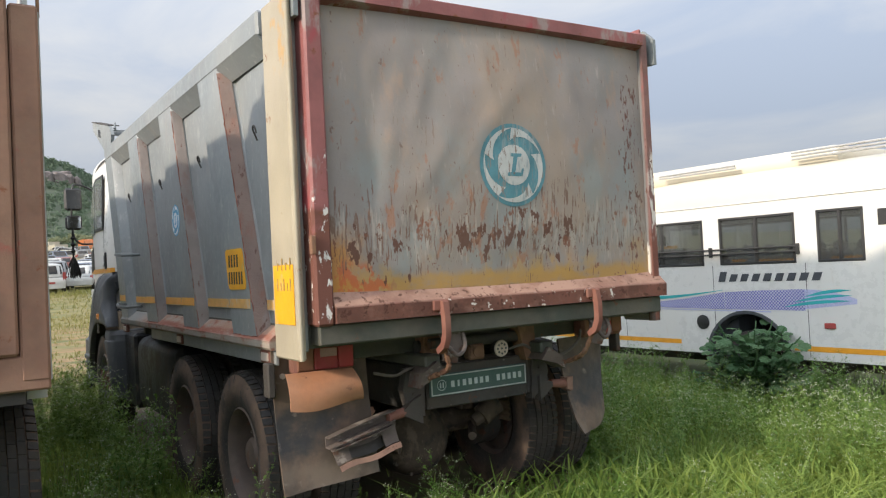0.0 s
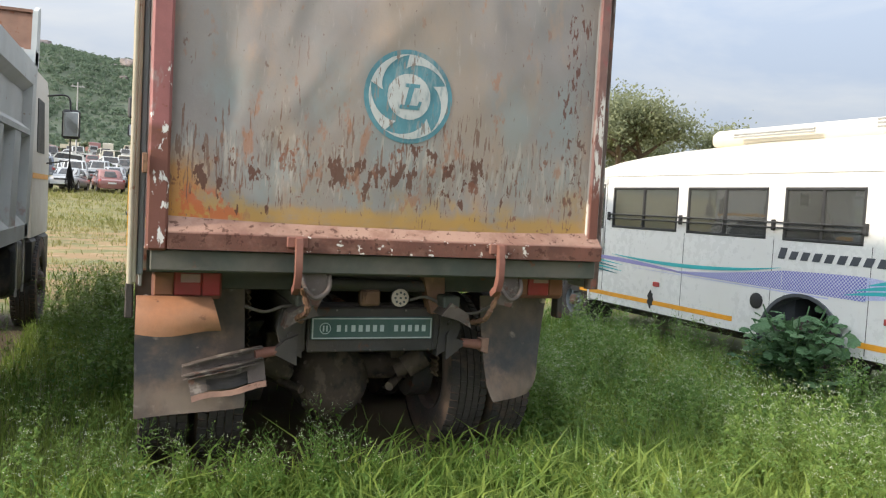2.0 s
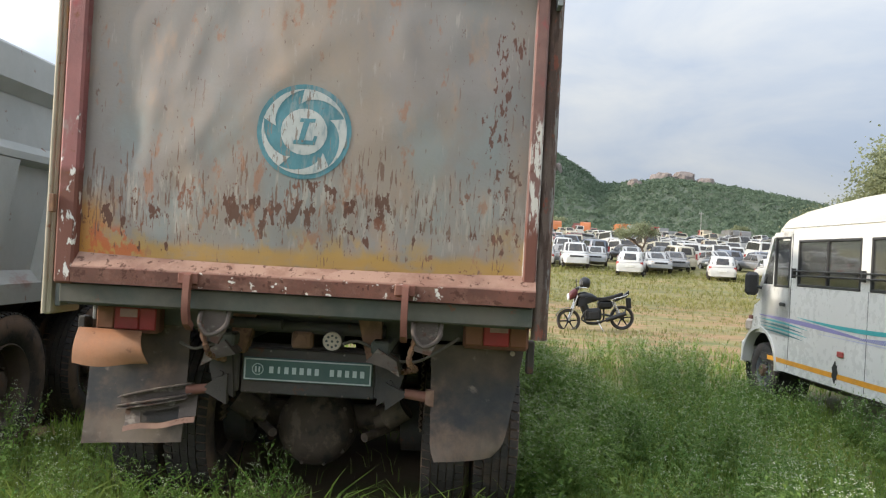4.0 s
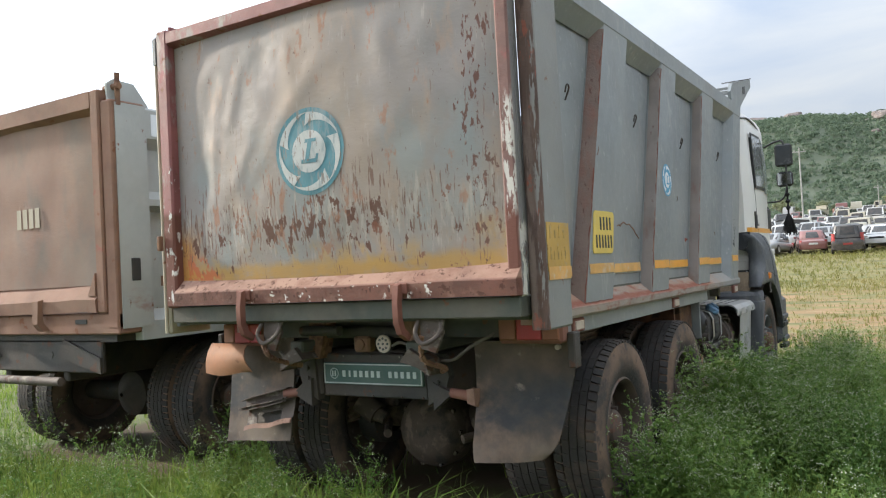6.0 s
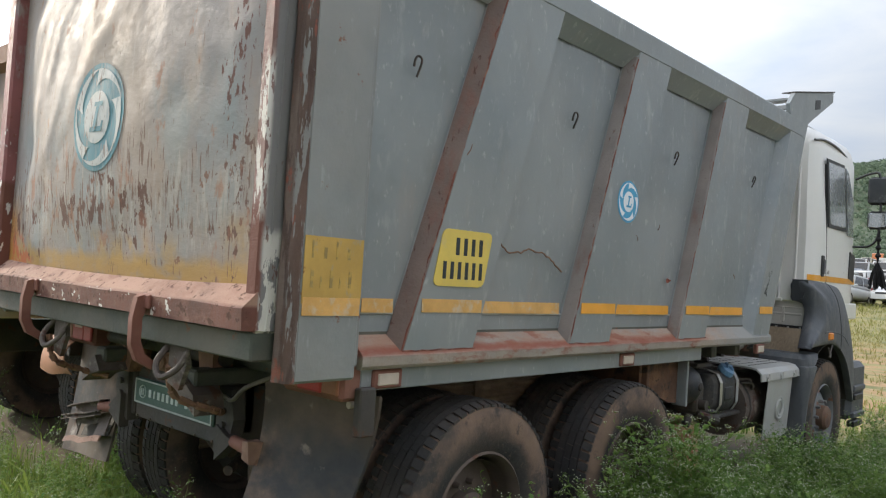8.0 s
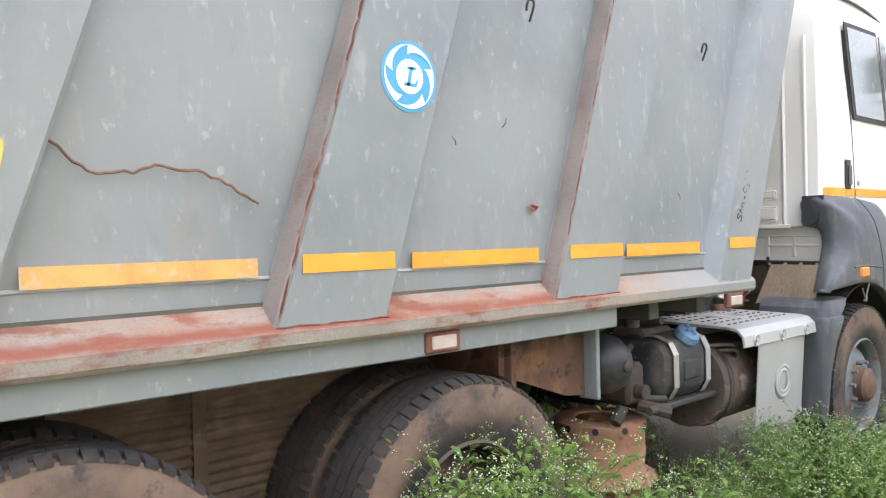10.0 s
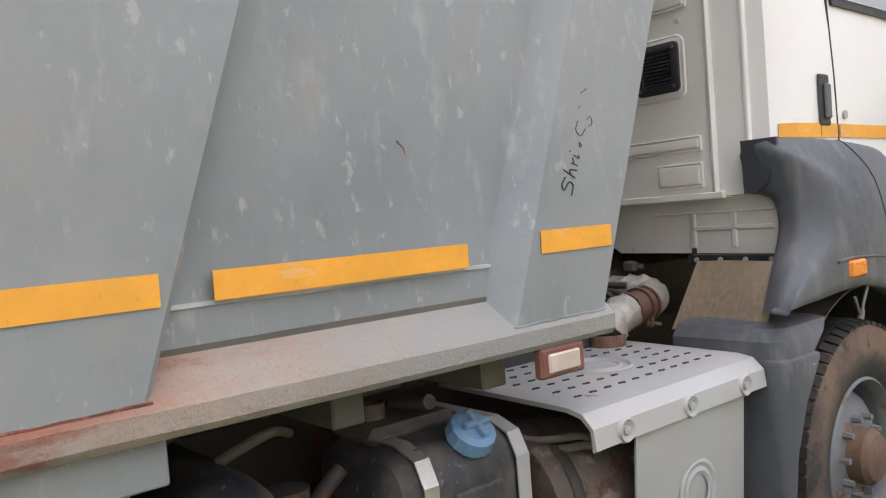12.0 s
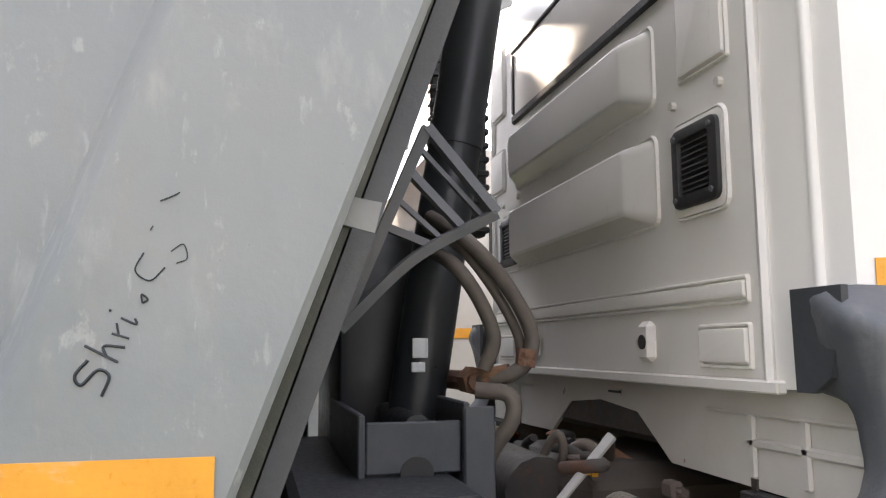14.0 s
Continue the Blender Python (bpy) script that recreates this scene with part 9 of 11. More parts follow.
def make_car(kind, colour):
    """A parked car, its rear towards -y: rounded body and cabin, windows, wheels, lamps."""
    words = {"hatch": "hatchback car", "suv": "tall estate car", "sedan": "saloon car"}[kind]
    car = thing("car", "%s %s parked on the grass field" % (colour.replace("_", " "), words), "car", group="cars parked in the field")
    L, W, H, bh, r0, rt, hood, ft = {"hatch": (3.8, 1.70, 1.52, 0.93, 0.10, 0.42, 0.90, 0.95), "suv": (4.4, 1.80, 1.78, 1.04, 0.06, 0.22, 1.05, 0.75), "sedan": (4.25, 1.70, 1.46, 0.90, 0.62, 0.70, 1.05, 0.95)}[kind]
    w, y0, y1 = W / 2, -L / 2, L / 2
    paint = CAR_PAINT[colour]
    rings = []
    for y, k, za, zb in ((y0 - 0.02, 0.80, 0.46, bh - 0.26), (y0 + 0.04, 0.93, 0.34, bh - 0.08), (y0 + 0.25, 0.985, 0.26, bh), (y0 + 0.9, 1.0, 0.24, bh + 0.01), (0.3, 1.0, 0.24, bh + 0.01), (y1 - hood, 1.0, 0.24, bh), (y1 - 0.45, 0.97, 0.25, bh - 0.10), (y1 - 0.12, 0.88, 0.30, bh - 0.20), (y1, 0.72, 0.40, bh - 0.32)):
        rings.append([(p, y, (za + zb) / 2 + q) for p, q in oval(w * k, (zb - za) / 2, 4.5, 18)])
    part("body", Geo().loft(rings), paint, car, "", 40)

    def ends(v):
        return y0 + r0 + rt * v ** 1.25, y1 - hood + 0.22 - ft * v, w * (0.94 - 0.05 * v - 0.13 * v * v)
    rings = []
    for v in (0.0, 0.3, 0.6, 0.82, 0.93, 0.985, 1.0):
        a, b, hw = ends(min(v, 0.93))
        c = 0.0 if v < 0.94 else 0.10 if v < 0.99 else 0.35
        rings.append([(p, (a + b) / 2 + q, bh - 0.03 + (H - bh + 0.03) * v) for p, q in oval(hw - c, (b - a) / 2 - c, 7.0, 20)])
    part("cabin", Geo().loft(rings), paint, car, "", 40)

    def pane(name, where, v0=0.16, v1=0.84):
        g = Geo().sheet(lambda u, v: where(u, v0 + (v1 - v0) * v), 4, 4, 0.004, 0)
        part(name, g, "car_glass", car, "", 60)

    def up(v):
        return bh - 0.03 + (H - bh + 0.03) * v
    pane("rear_window", lambda u, v: ((2 * u - 1) * ends(v)[2] * 0.80, ends(v)[0] - 0.010 + 0.05 * abs(2 * u - 1) ** 3, up(v)), 0.22, 0.84)
    pane("windscreen", lambda u, v: ((2 * u - 1) * ends(v)[2] * 0.86, ends(v)[1] + 0.012 - 0.05 * abs(2 * u - 1) ** 3, up(v)))
    for s in (-1, 1):
        for c, d in ((0.12, 0.46), (0.50, 0.88)):
            pane("side_window", lambda u, v, c=c, d=d: (s * (ends(v)[2] + 0.010), ends(v)[0] + (ends(v)[1] - ends(v)[0]) * (c + (d - c) * u), up(v)))
        tall = 0.30 if kind == "suv" else 0.05
        part("tail_lamp", Geo().sheet(lambda u, v: (s * w * (0.76 + 0.20 * u), y0 + 0.005 + 0.10 * u * u + 0.06 * v, bh - 0.26 + (0.20 + tall) * v), 4, 4, 0.012), "red_lens", car, "", 60)
        part("head_lamp", Geo().sheet(lambda u, v: (s * w * (0.55 + 0.36 * u), y1 - 0.05 - 0.24 * u * u - 0.05 * v, bh - 0.34 + 0.15 * v), 4, 3, 0.012), "pale_lens", car, "", 60)
        for y in (y0 + 0.75, y1 - 0.78):
            small_wheel(car, s * (w - 0.085), y, 0.31, s, 0.31, 0.20)
        part("door_mirror", Geo().loft([[(s * (w * 0.95 + p), y1 - hood - 0.22 + q, bh + 0.08 + z) for q, z in oval(0.05 * k, 0.07 * k, 3.0, 8)] for p, k in ((0.0, 0.5), (0.06, 1.0), (0.15, 1.0), (0.19, 0.5))]), paint, car, "", 40)
    part("number_plate", Geo().box(-0.25, 0.25, y0 - 0.050, y0 - 0.02, 0.60, 0.71), "plate_white" if kind != "suv" else "red_lens", car)
    part("rear_bumper", Geo().loft([[(p, q, z) for p, q in [(-w * 0.93, y0 + 0.14), (-w * 0.80, y0 - 0.03), (0, y0 - 0.07), (w * 0.80, y0 - 0.03), (w * 0.93, y0 + 0.14)]] for z in (0.32, 0.36, 0.50, 0.54)]), paint, car, "", 30)
    part("grille", Geo().box(-w * 0.5, w * 0.5, y1 - 0.06, y1 + 0.01, bh - 0.38, bh - 0.25, 0.02), "car_dark", car)
    part("front_bumper", Geo().loft([[(p, q, z) for p, q in [(-w * 0.90, y1 - 0.2), (-w * 0.72, y1), (0, y1 + 0.05), (w * 0.72, y1), (w * 0.90, y1 - 0.2)]] for z in (0.28, 0.32, 0.48, 0.52)]), paint, car, "", 30)
    return car


PROTO = {}


def make_far_car(kind, colour):
    """A car of the rows behind, a few parts only: body, cabin, windows, wheels."""
    words = {"hatch": "hatchback car", "suv": "tall estate car", "sedan": "saloon car", "van": "closed van"}[kind]
    car = thing("car", "%s %s in the crowded rows behind" % (colour.replace("_", " "), words), "car", group="cars parked in the field")
    L, W, H, bh, r0, front = {"hatch": (3.8, 1.66, 1.50, 0.90, 0.05, 1.5), "suv": (4.5, 1.80, 1.76, 1.02, 0.05, 1.5), "sedan": (4.3, 1.70, 1.45, 0.88, 0.75, 1.6), "van": (4.6, 1.80, 2.15, 1.25, 0.02, 0.7)}[kind]
    w, paint = W / 2, CAR_PAINT[colour]
    prof = [(-L / 2, 0.30), (-L / 2 - 0.03, 0.62), (-L / 2 + 0.04, bh), (L / 2 - 1.0, bh + 0.03), (L / 2 - 0.12, bh - 0.16), (L / 2, 0.60), (L / 2, 0.30)]
    part("body", Geo().loft([[(x, y * (1 - k), z - k) for y, z in prof] for x, k in ((-w, 0.03), (-w + 0.06, 0.0), (w - 0.06, 0.0), (w, 0.03))]), paint, car, "", 30)
    a, b = -L / 2 + r0, L / 2 - front
    top = [(a, bh - 0.02), (a + 0.30, H - 0.04), (a + 0.55, H), (b - 0.35, H - 0.01), (b - 0.15, H - 0.05), (b + 0.45, bh)]
    part("cabin", Geo().loft([[(x if z < bh + 0.05 else x * 0.9, y, z) for y, z in top] for x in (-w + 0.06, w - 0.06)]), paint, car, "", 30)
    part("rear_window", Geo().add([(-w * 0.74, a + 0.02, bh + 0.10), (w * 0.74, a + 0.02, bh + 0.10), (w * 0.66, a + 0.25, H - 0.12), (-w * 0.66, a + 0.25, H - 0.12)], [(0, 1, 2, 3)]), "car_glass", car, "", 0)
    part("windscreen", Geo().add([(-w * 0.78, b + 0.43, bh + 0.06), (w * 0.78, b + 0.43, bh + 0.06), (w * 0.70, b - 0.08, H - 0.10), (-w * 0.70, b - 0.08, H - 0.10)], [(0, 1, 2, 3)]), "car_glass", car, "", 0)
    for s in (-1, 1):
        part("side_window", Geo().add([(s * (w - 0.05), a + 0.35, bh + 0.05), (s * (w - 0.05), b + 0.2, bh + 0.05), (s * (w * 0.9 - 0.045), b - 0.15, H - 0.12), (s * (w * 0.9 - 0.045), a + 0.42, H - 0.12)], [(0, 1, 2, 3)]), "car_glass", car, "", 0)
        part("tail_lamp", Geo().box(s * w * 0.74, s * w * 0.97, -L / 2 - 0.035, -L / 2 + 0.06, bh - 0.28, bh - 0.04), "red_lens", car)
    return car


def put_car(kind, colour, x, y, turn=0, far=False):
    m = pose(x, y, zg(x, y) - 0.01, math.degrees(math.atan(zg(x, y + 1) - zg(x, y))), 0, turn)
    key = (kind, colour, far)
    if key in PROTO:
        return copy_thing(PROTO[key], m)
    PROTO[key] = make_far_car(kind, colour) if far else make_car(kind, colour)
    PROTO[key].matrix_basis = m
    return PROTO[key]


for kind, colour, x, y, turn in (
        ("suv", "white", 2.33, 50.5, 3), ("hatch", "white", 4.75, 52.5, -14), ("suv", "black", -1.25, 51.0, 4), ("hatch", "white", 0.55, 53.0, 172), ("sedan", "dull_red", -3.6, 53.5, 10),
        ("sedan", "white", 6.9, 52.5, -8), ("suv", "white", 8.75, 50.0, 176), ("hatch", "silver", 10.8, 53.5, 170), ("hatch", "white", 11.9, 46.5, -16), ("sedan", "silver", 14.1, 49.5, 178), ("sedan", "grey", 16.2, 52.5, 175),
        ("hatch", "white", 17.6, 46.5, -16), ("sedan", "silver", -5.8, 52.0, 172), ("hatch", "white", -7.9, 51.0, 176), ("suv", "white", -10.3, 50.0, 174), ("suv", "white", -12.6, 50.5, -8), ("hatch", "silver", -15.0, 50.0, 172),
        ("sedan", "white", 21.5, 48.0, 170), ("suv", "silver", 24.0, 47.0, 175), ("hatch", "silver", 26.8, 46.0, 160), ("sedan", "white", 29.5, 46.0, 12), ("suv", "white", -17.6, 49.0, 180)):
    put_car(kind, colour, x, y, turn)
rnd = random.Random(3)
for row, y in enumerate((57.5, 63.5, 69.5, 76, 83.5, 92, 102, 113, 126, 141, 158, 178)):
    x = -0.42 * y - 6 + rnd.uniform(0, 2)
    while x < 0.50 * y + 18:
        kind = rnd.choice(("hatch", "suv", "sedan", "suv", "hatch", "van" if row > 2 else "suv"))
        colour = rnd.choice(("white", "white", "silver", "grey", "silver", "white", "cream", "white", "dull_red" if row > 3 else "grey", "cream" if row > 1 else "silver", "black" if row < 2 else "grey", "white", "dull_blue"))
        if rnd.random() < 0.9:
            put_car(kind, colour, x, y + rnd.uniform(-1.2, 1.2), rnd.choice((0, 180, 180, 90 if row > 3 else 0)) + rnd.uniform(-12, 12), row > 1 or kind == "van")
        x += rnd.uniform(2.3, 3.4) * (1.0 if row < 5 else 1.45)


def make_lorry(colour, boxed):
    """A far parked lorry, its rear towards -y."""
    lo = thing("lorry", "%s lorry parked behind the cars" % colour.replace("_", " "), "truck", group="lorries behind the cars")
    paint = CAR_PAINT[colour]
    part("cab", Geo().loft([[(-1.1, 2.2, z), (1.1, 2.2, z), (1.1, 4.0 - k, z), (-1.1, 4.0 - k, z)] for z, k in ((0.7, 0), (1.6, 0), (2.6, 0.35), (2.7, 0.6))]), paint, lo, "", 30)
    part("windscreen", Geo().add([(-0.95, 3.98, 1.65), (0.95, 3.98, 1.65), (0.95, 3.70, 2.45), (-0.95, 3.70, 2.45)], [(0, 1, 2, 3)]), "car_glass", lo, "", 0)
    for s in (-1, 1):
        part("door_window", Geo().box(s * 1.10, s * 1.108, 2.7, 3.5, 1.65, 2.4), "car_glass", lo)
        for y in (-2.2, -1.0, 3.1):
            small_wheel(lo, s * 0.95, y, 0.5, s, 0.5, 0.28)
    if boxed:
        g = Geo().box(-1.2, 1.2, -3.4, 2.0, 0.95, 2.9, 0.03)
        body = part("load_body", g, paint, lo)
        for k in range(6):
            for s in (-1, 1):
                part("rib", Geo().box(s * 1.2, s * 1.24, -3.3 + k, -3.2 + k, 0.95, 2.9), paint, body, "", 0)
    else:
        part("load_bed", Geo().box(-1.2, 1.2, -3.4, 2.0, 0.9, 1.1, 0.02).box(-1.2, -1.14, -3.4, 2.0, 1.1, 1.8).box(1.14, 1.2, -3.4, 2.0, 1.1, 1.8).box(-1.2, 1.2, -3.4, -3.34, 1.1, 1.8), paint, lo)
    part("frame", Geo().box(-0.5, 0.5, -3.3, 3.8, 0.55, 0.9, 0.02), "car_dark", lo)
    return lo


LPROTO = {}
for row in range(2):
    x = -80
    while x < 120:
        colour, boxed = rnd.choice(("dull_red", "red", "white", "silver", "cream", "orange", "cream", "grey")), rnd.random() < 0.35
        y = 186 + 9 * row + rnd.uniform(-2.5, 2.5)
        m = pose(x, y, zg(x, y), 0, 0, rnd.choice((0, 90, 180, 180)) + rnd.uniform(-12, 12))
        if (colour, boxed) in LPROTO:
            copy_thing(LPROTO[colour, boxed], m)
        else:
            LPROTO[colour, boxed] = make_lorry(colour, boxed)
            LPROTO[colour, boxed].matrix_basis = m
        x += rnd.uniform(6, 15)

# motorcycle with a helmet on its bars
M["moto_black"] = surf("black_motorcycle_paint", (0.012, 0.012, 0.013), 0.35, 0.0, 0.1, 5.0, (), 0.0, 20)
M["moto_red"] = surf("dark_red_motorcycle_paint", (0.10, 0.02, 0.022), 0.35, 0.0, 0.1, 5.0, (), 0.0, 20)
M["chrome"] = surf("dull_chrome", (0.6, 0.6, 0.6), 0.25, 1.0, 0.05, 5.0, (), 0.0)
moto = thing("motorcycle", "black motorcycle on its side stand on dry grass", "motorcycle", pose(4.20, 15.0, zg(4.2, 15.0), 0, -6, 2))
# its own axes: front towards -x, y across
def moto_wheel(cx, R, w):
    g = Geo().lathe([(R * 0.80, -w * 0.4), (R * 0.93, -w * 0.5), (R, -w * 0.2), (R, w * 0.2), (R * 0.93, w * 0.5), (R * 0.80, w * 0.4)], (cx, 0, R), "y", 28)
    ty = part("tyre", g, "rubber", moto, "", 40)
    g = Geo().lathe([(R * 0.82, -w * 0.4), (R * 0.74, -w * 0.2), (R * 0.74, w * 0.2), (R * 0.82, w * 0.4)], (cx, 0, R), "y", 28)
    for k in range(6):
        a = math.tau * k / 6
        g.cyl((cx, 0, R), (cx + R * 0.76 * math.cos(a), 0, R + R * 0.76 * math.sin(a)), 0.022, 0.015, 6)
    g.cyl((cx, -0.06, R), (cx, 0.06, R), 0.055, None, 12)
    part("alloy_rim", g, "moto_black", ty, "", 40)


moto_wheel(-0.66, 0.285, 0.09)
moto_wheel(0.62, 0.29, 0.11)
for s in (-1, 1):
    part("fork", Geo().cyl((-0.66, s * 0.09, 0.29), (-0.42, s * 0.09, 0.88), 0.024, 0.028, 8), "chrome", moto)
    part("swing_arm", Geo().cyl((0.62, s * 0.10, 0.29), (0.12, s * 0.08, 0.40), 0.022, None, 8), "moto_black", moto)
    part("shock", Geo().cyl((0.55, s * 0.12, 0.36), (0.42, s * 0.12, 0.68), 0.028, None, 8), "chrome", moto)
    part("grab_rail", Geo().tube(bent([(0.35, s * 0.12, 0.74), (0.65, s * 0.12, 0.80), (0.78, s * 0.06, 0.84)], 4), 0.012, 6), "chrome", moto)
part("front_mudguard", Geo().sheet(lambda u, v: (-0.66 + 0.315 * math.cos(radians(60 + 100 * u)), -0.06 + 0.12 * v, 0.285 + 0.315 * math.sin(radians(60 + 100 * u))), 10, 3, 0.006, 2), "moto_black", moto, "", 60)
part("fuel_tank", Geo().loft([[(x, p, z + q) for p, q in oval(hw, hh, 2.6, 16)] for x, hw, hh, z in ((-0.42, 0.04, 0.04, 0.86), (-0.38, 0.10, 0.09, 0.85), (-0.24, 0.15, 0.13, 0.83), (-0.08, 0.13, 0.11, 0.80), (0.04, 0.07, 0.06, 0.77))]), "moto_black", moto, "glossy black fuel tank", 50)
for s in (-1, 1):
    part("tank_shroud", Geo().sheet(lambda u, v: (-0.46 + 0.34 * u + 0.06 * v, s * (0.15 + 0.03 * math.sin(3.1 * u)), 0.60 + 0.10 * u + (0.20 - 0.06 * u) * v), 6, 4, 0.012), "moto_black", moto, "", 60)
part("headlamp_cowl", Geo().loft([[(x, p, z + q) for p, q in oval(hw, hh, 2.8, 14)] for x, hw, hh, z in ((-0.64, 0.07, 0.05, 0.84), (-0.60, 0.11, 0.10, 0.87), (-0.50, 0.12, 0.12, 0.92), (-0.42, 0.08, 0.07, 0.97))]), "moto_red", moto, "dark red lamp cowl", 50)
part("headlamp", Geo().lathe([(0.001, -0.02), (0.07, -0.012), (0.085, 0.02)], (-0.645, 0, 0.85), "x", 14), "decal_white", moto)
part("instrument_pod", Geo().loft([[(x, p, z + q) for p, q in oval(0.09, 0.035, 3.0, 12)] for x, z in ((-0.46, 1.03), (-0.36, 1.05))]), "black", moto, "", 40)
part("frame_tube", Geo().tube(bent([(-0.42, 0.0, 0.80), (-0.30, 0.0, 0.45), (-0.22, 0.0, 0.20), (0.15, 0.0, 0.22), (0.20, 0.0, 0.62)], 5), 0.022, 8), "moto_black", moto, "", 60)
part("seat", Geo().loft([[(x, -w, z), (x, w, z), (x, w * 0.85, z + 0.07), (x, -w * 0.85, z + 0.07)] for x, w, z in ((0.0, 0.09, 0.74), (0.2, 0.13, 0.72), (0.45, 0.13, 0.76), (0.66, 0.08, 0.82))]), "cloth_black", moto, "long black seat", 50)
part("side_panel", Geo().box(0.05, 0.40, -0.13, 0.13, 0.52, 0.72, 0.05), "moto_black", moto)
part("engine_block", Geo().box(-0.28, 0.12, -0.13, 0.13, 0.26, 0.55, 0.05).cyl((-0.22, 0, 0.5), (-0.30, 0, 0.68), 0.09).box(-0.20, 0.05, -0.16, -0.13, 0.30, 0.48, 0.02), "car_dark", moto)
part("exhaust_can", Geo().tube(bent([(-0.28, -0.13, 0.5), (-0.36, -0.14, 0.30), (-0.1, -0.15, 0.22), (0.2, -0.16, 0.26)], 5), 0.022, 8).cyl((0.2, -0.16, 0.26), (0.68, -0.17, 0.40), 0.05, 0.055), "moto_black", moto)
part("tail_unit", Geo().loft([[(x, -w, z), (x, w, z), (x, w, z + 0.09), (x, -w, z + 0.09)] for x, w, z in ((0.45, 0.10, 0.68), (0.72, 0.06, 0.76), (0.82, 0.03, 0.84))]).box(0.74, 0.86, -0.05, 0.05, 0.50, 0.76, 0.02), "moto_black", moto, "", 40)
part("handlebar", Geo().tube(bent([(-0.24, -0.36, 1.06), (-0.36, -0.2, 1.06), (-0.42, 0, 0.98), (-0.36, 0.2, 1.06), (-0.24, 0.36, 1.06)], 4), 0.014, 6), "chrome", moto)
for s in (-1, 1):
    part("mirror", Geo().cyl((-0.38, s * 0.28, 1.02), (-0.36, s * 0.34, 1.18), 0.008, None, 6).lathe([(0.01, -0.015), (0.06, 0.0), (0.01, 0.015)], (-0.36, s * 0.36, 1.21), "x", 12), "black", moto)
part("side_stand", Geo().cyl((0.0, -0.10, 0.30), (0.10, -0.26, 0.02), 0.013, None, 6), "chrome", moto)
hel = thing("helmet", "black helmet hung on the motorcycle's handlebar", "helmet", pose(3.86, 14.98, zg(3.9, 15.0) + 1.14))
part("shell", Geo().lathe([(0.09, -0.13), (0.125, -0.08), (0.135, 0.0), (0.115, 0.08), (0.06, 0.125), (0.001, 0.135)], (0, 0, 0), "z", 20), "moto_black", hel, "", 50)
part("visor", Geo().sheet(lambda u, v: (-0.14 * math.cos(radians(-60 + 120 * u)), 0.14 * math.sin(radians(-60 + 120 * u)), -0.05 + 0.09 * v), 10, 2, 0.004, 0), "grille_grey", hel, "", 60)

# utility poles by the foot of the hill
M["pole"] = surf("grey_concrete_pole", (0.36, 0.35, 0.33), 0.8, 0.0, 0.1, 2.0, (), 0.2)
for x, y, h in ((-8.5, 92, 9.5), (-3.4, 150, 5.5), (60, 190, 7)):
    po = thing("utility_pole", "grey concrete utility pole beyond the cars", "pole", pose(x, y, zg(x, y)), group="utility poles")
    part("shaft", Geo().cyl((0, 0, -0.3), (0, 0, h), 0.10, 0.07, 10), "pole", po)
    part("cross_arm", Geo().box(-0.7, 0.7, -0.05, 0.05, h - 0.5, h - 0.4, 0.01).cyl((-0.5, 0, h - 0.4), (-0.5, 0, h - 0.2), 0.04).cyl((0.5, 0, h - 0.4), (0.5, 0, h - 0.2), 0.04), "pole", po)


# ---- plants ----
M["grass"] = leafy("fresh_grass", (0.095, 0.185, 0.032), (0.30, 0.37, 0.085), 0.55, 0.35, 0.40)
M["dry_grass"] = leafy("dry_yellow_grass", (0.18, 0.185, 0.06), (0.35, 0.30, 0.125))
M["field_grass"] = leafy("yellow_green_field_grass", (0.165, 0.175, 0.05), (0.315, 0.30, 0.10))
M["weed"] = leafy("weed_leaves", (0.085, 0.185, 0.038), (0.25, 0.35, 0.085), 0.6, 0.35, 0.40)
M["weed_flower"] = leafy("white_weed_flowers", (0.42, 0.47, 0.30), (0.66, 0.68, 0.52), 0.8, 0.1, 0.25)
# scrub greens lifted and desaturated, aerial haze painted into the leaf colour
M["bush"] = leafy("hazed_hill_scrub_leaves", (0.100, 0.138, 0.092), (0.165, 0.215, 0.145), 0.9, 0.35, 0.5)
# tree greens paled and greyed: haze of distance put into the colour
M["tree_leaf"] = leafy("hazed_tree_leaves", (0.18, 0.20, 0.105), (0.36, 0.38, 0.23), 0.7, 0.3, 0.5)
M["castor"] = leafy("broad_weed_leaves", (0.055, 0.13, 0.055), (0.14, 0.23, 0.11), 0.45, 0.3, 0.3)
M["bark"] = surf("brown_bark", (0.14, 0.10, 0.07), 0.9, 0.0, 0.25, 4.0, (), 0.8, 20)
M["rock"] = surf("pinkish_granite_boulder", (0.235, 0.195, 0.178), 0.85, 0.0, 0.15, 0.12, ({"col": (0.13, 0.115, 0.105), "s": (0.5, 0.5, 0.15), "lo": 0.46, "hi": 0.65, "amt": 0.8}, {"col": (0.33, 0.27, 0.235), "s": 0.3, "lo": 0.55, "hi": 0.7, "amt": 0.6}), 0.6, 1.2)


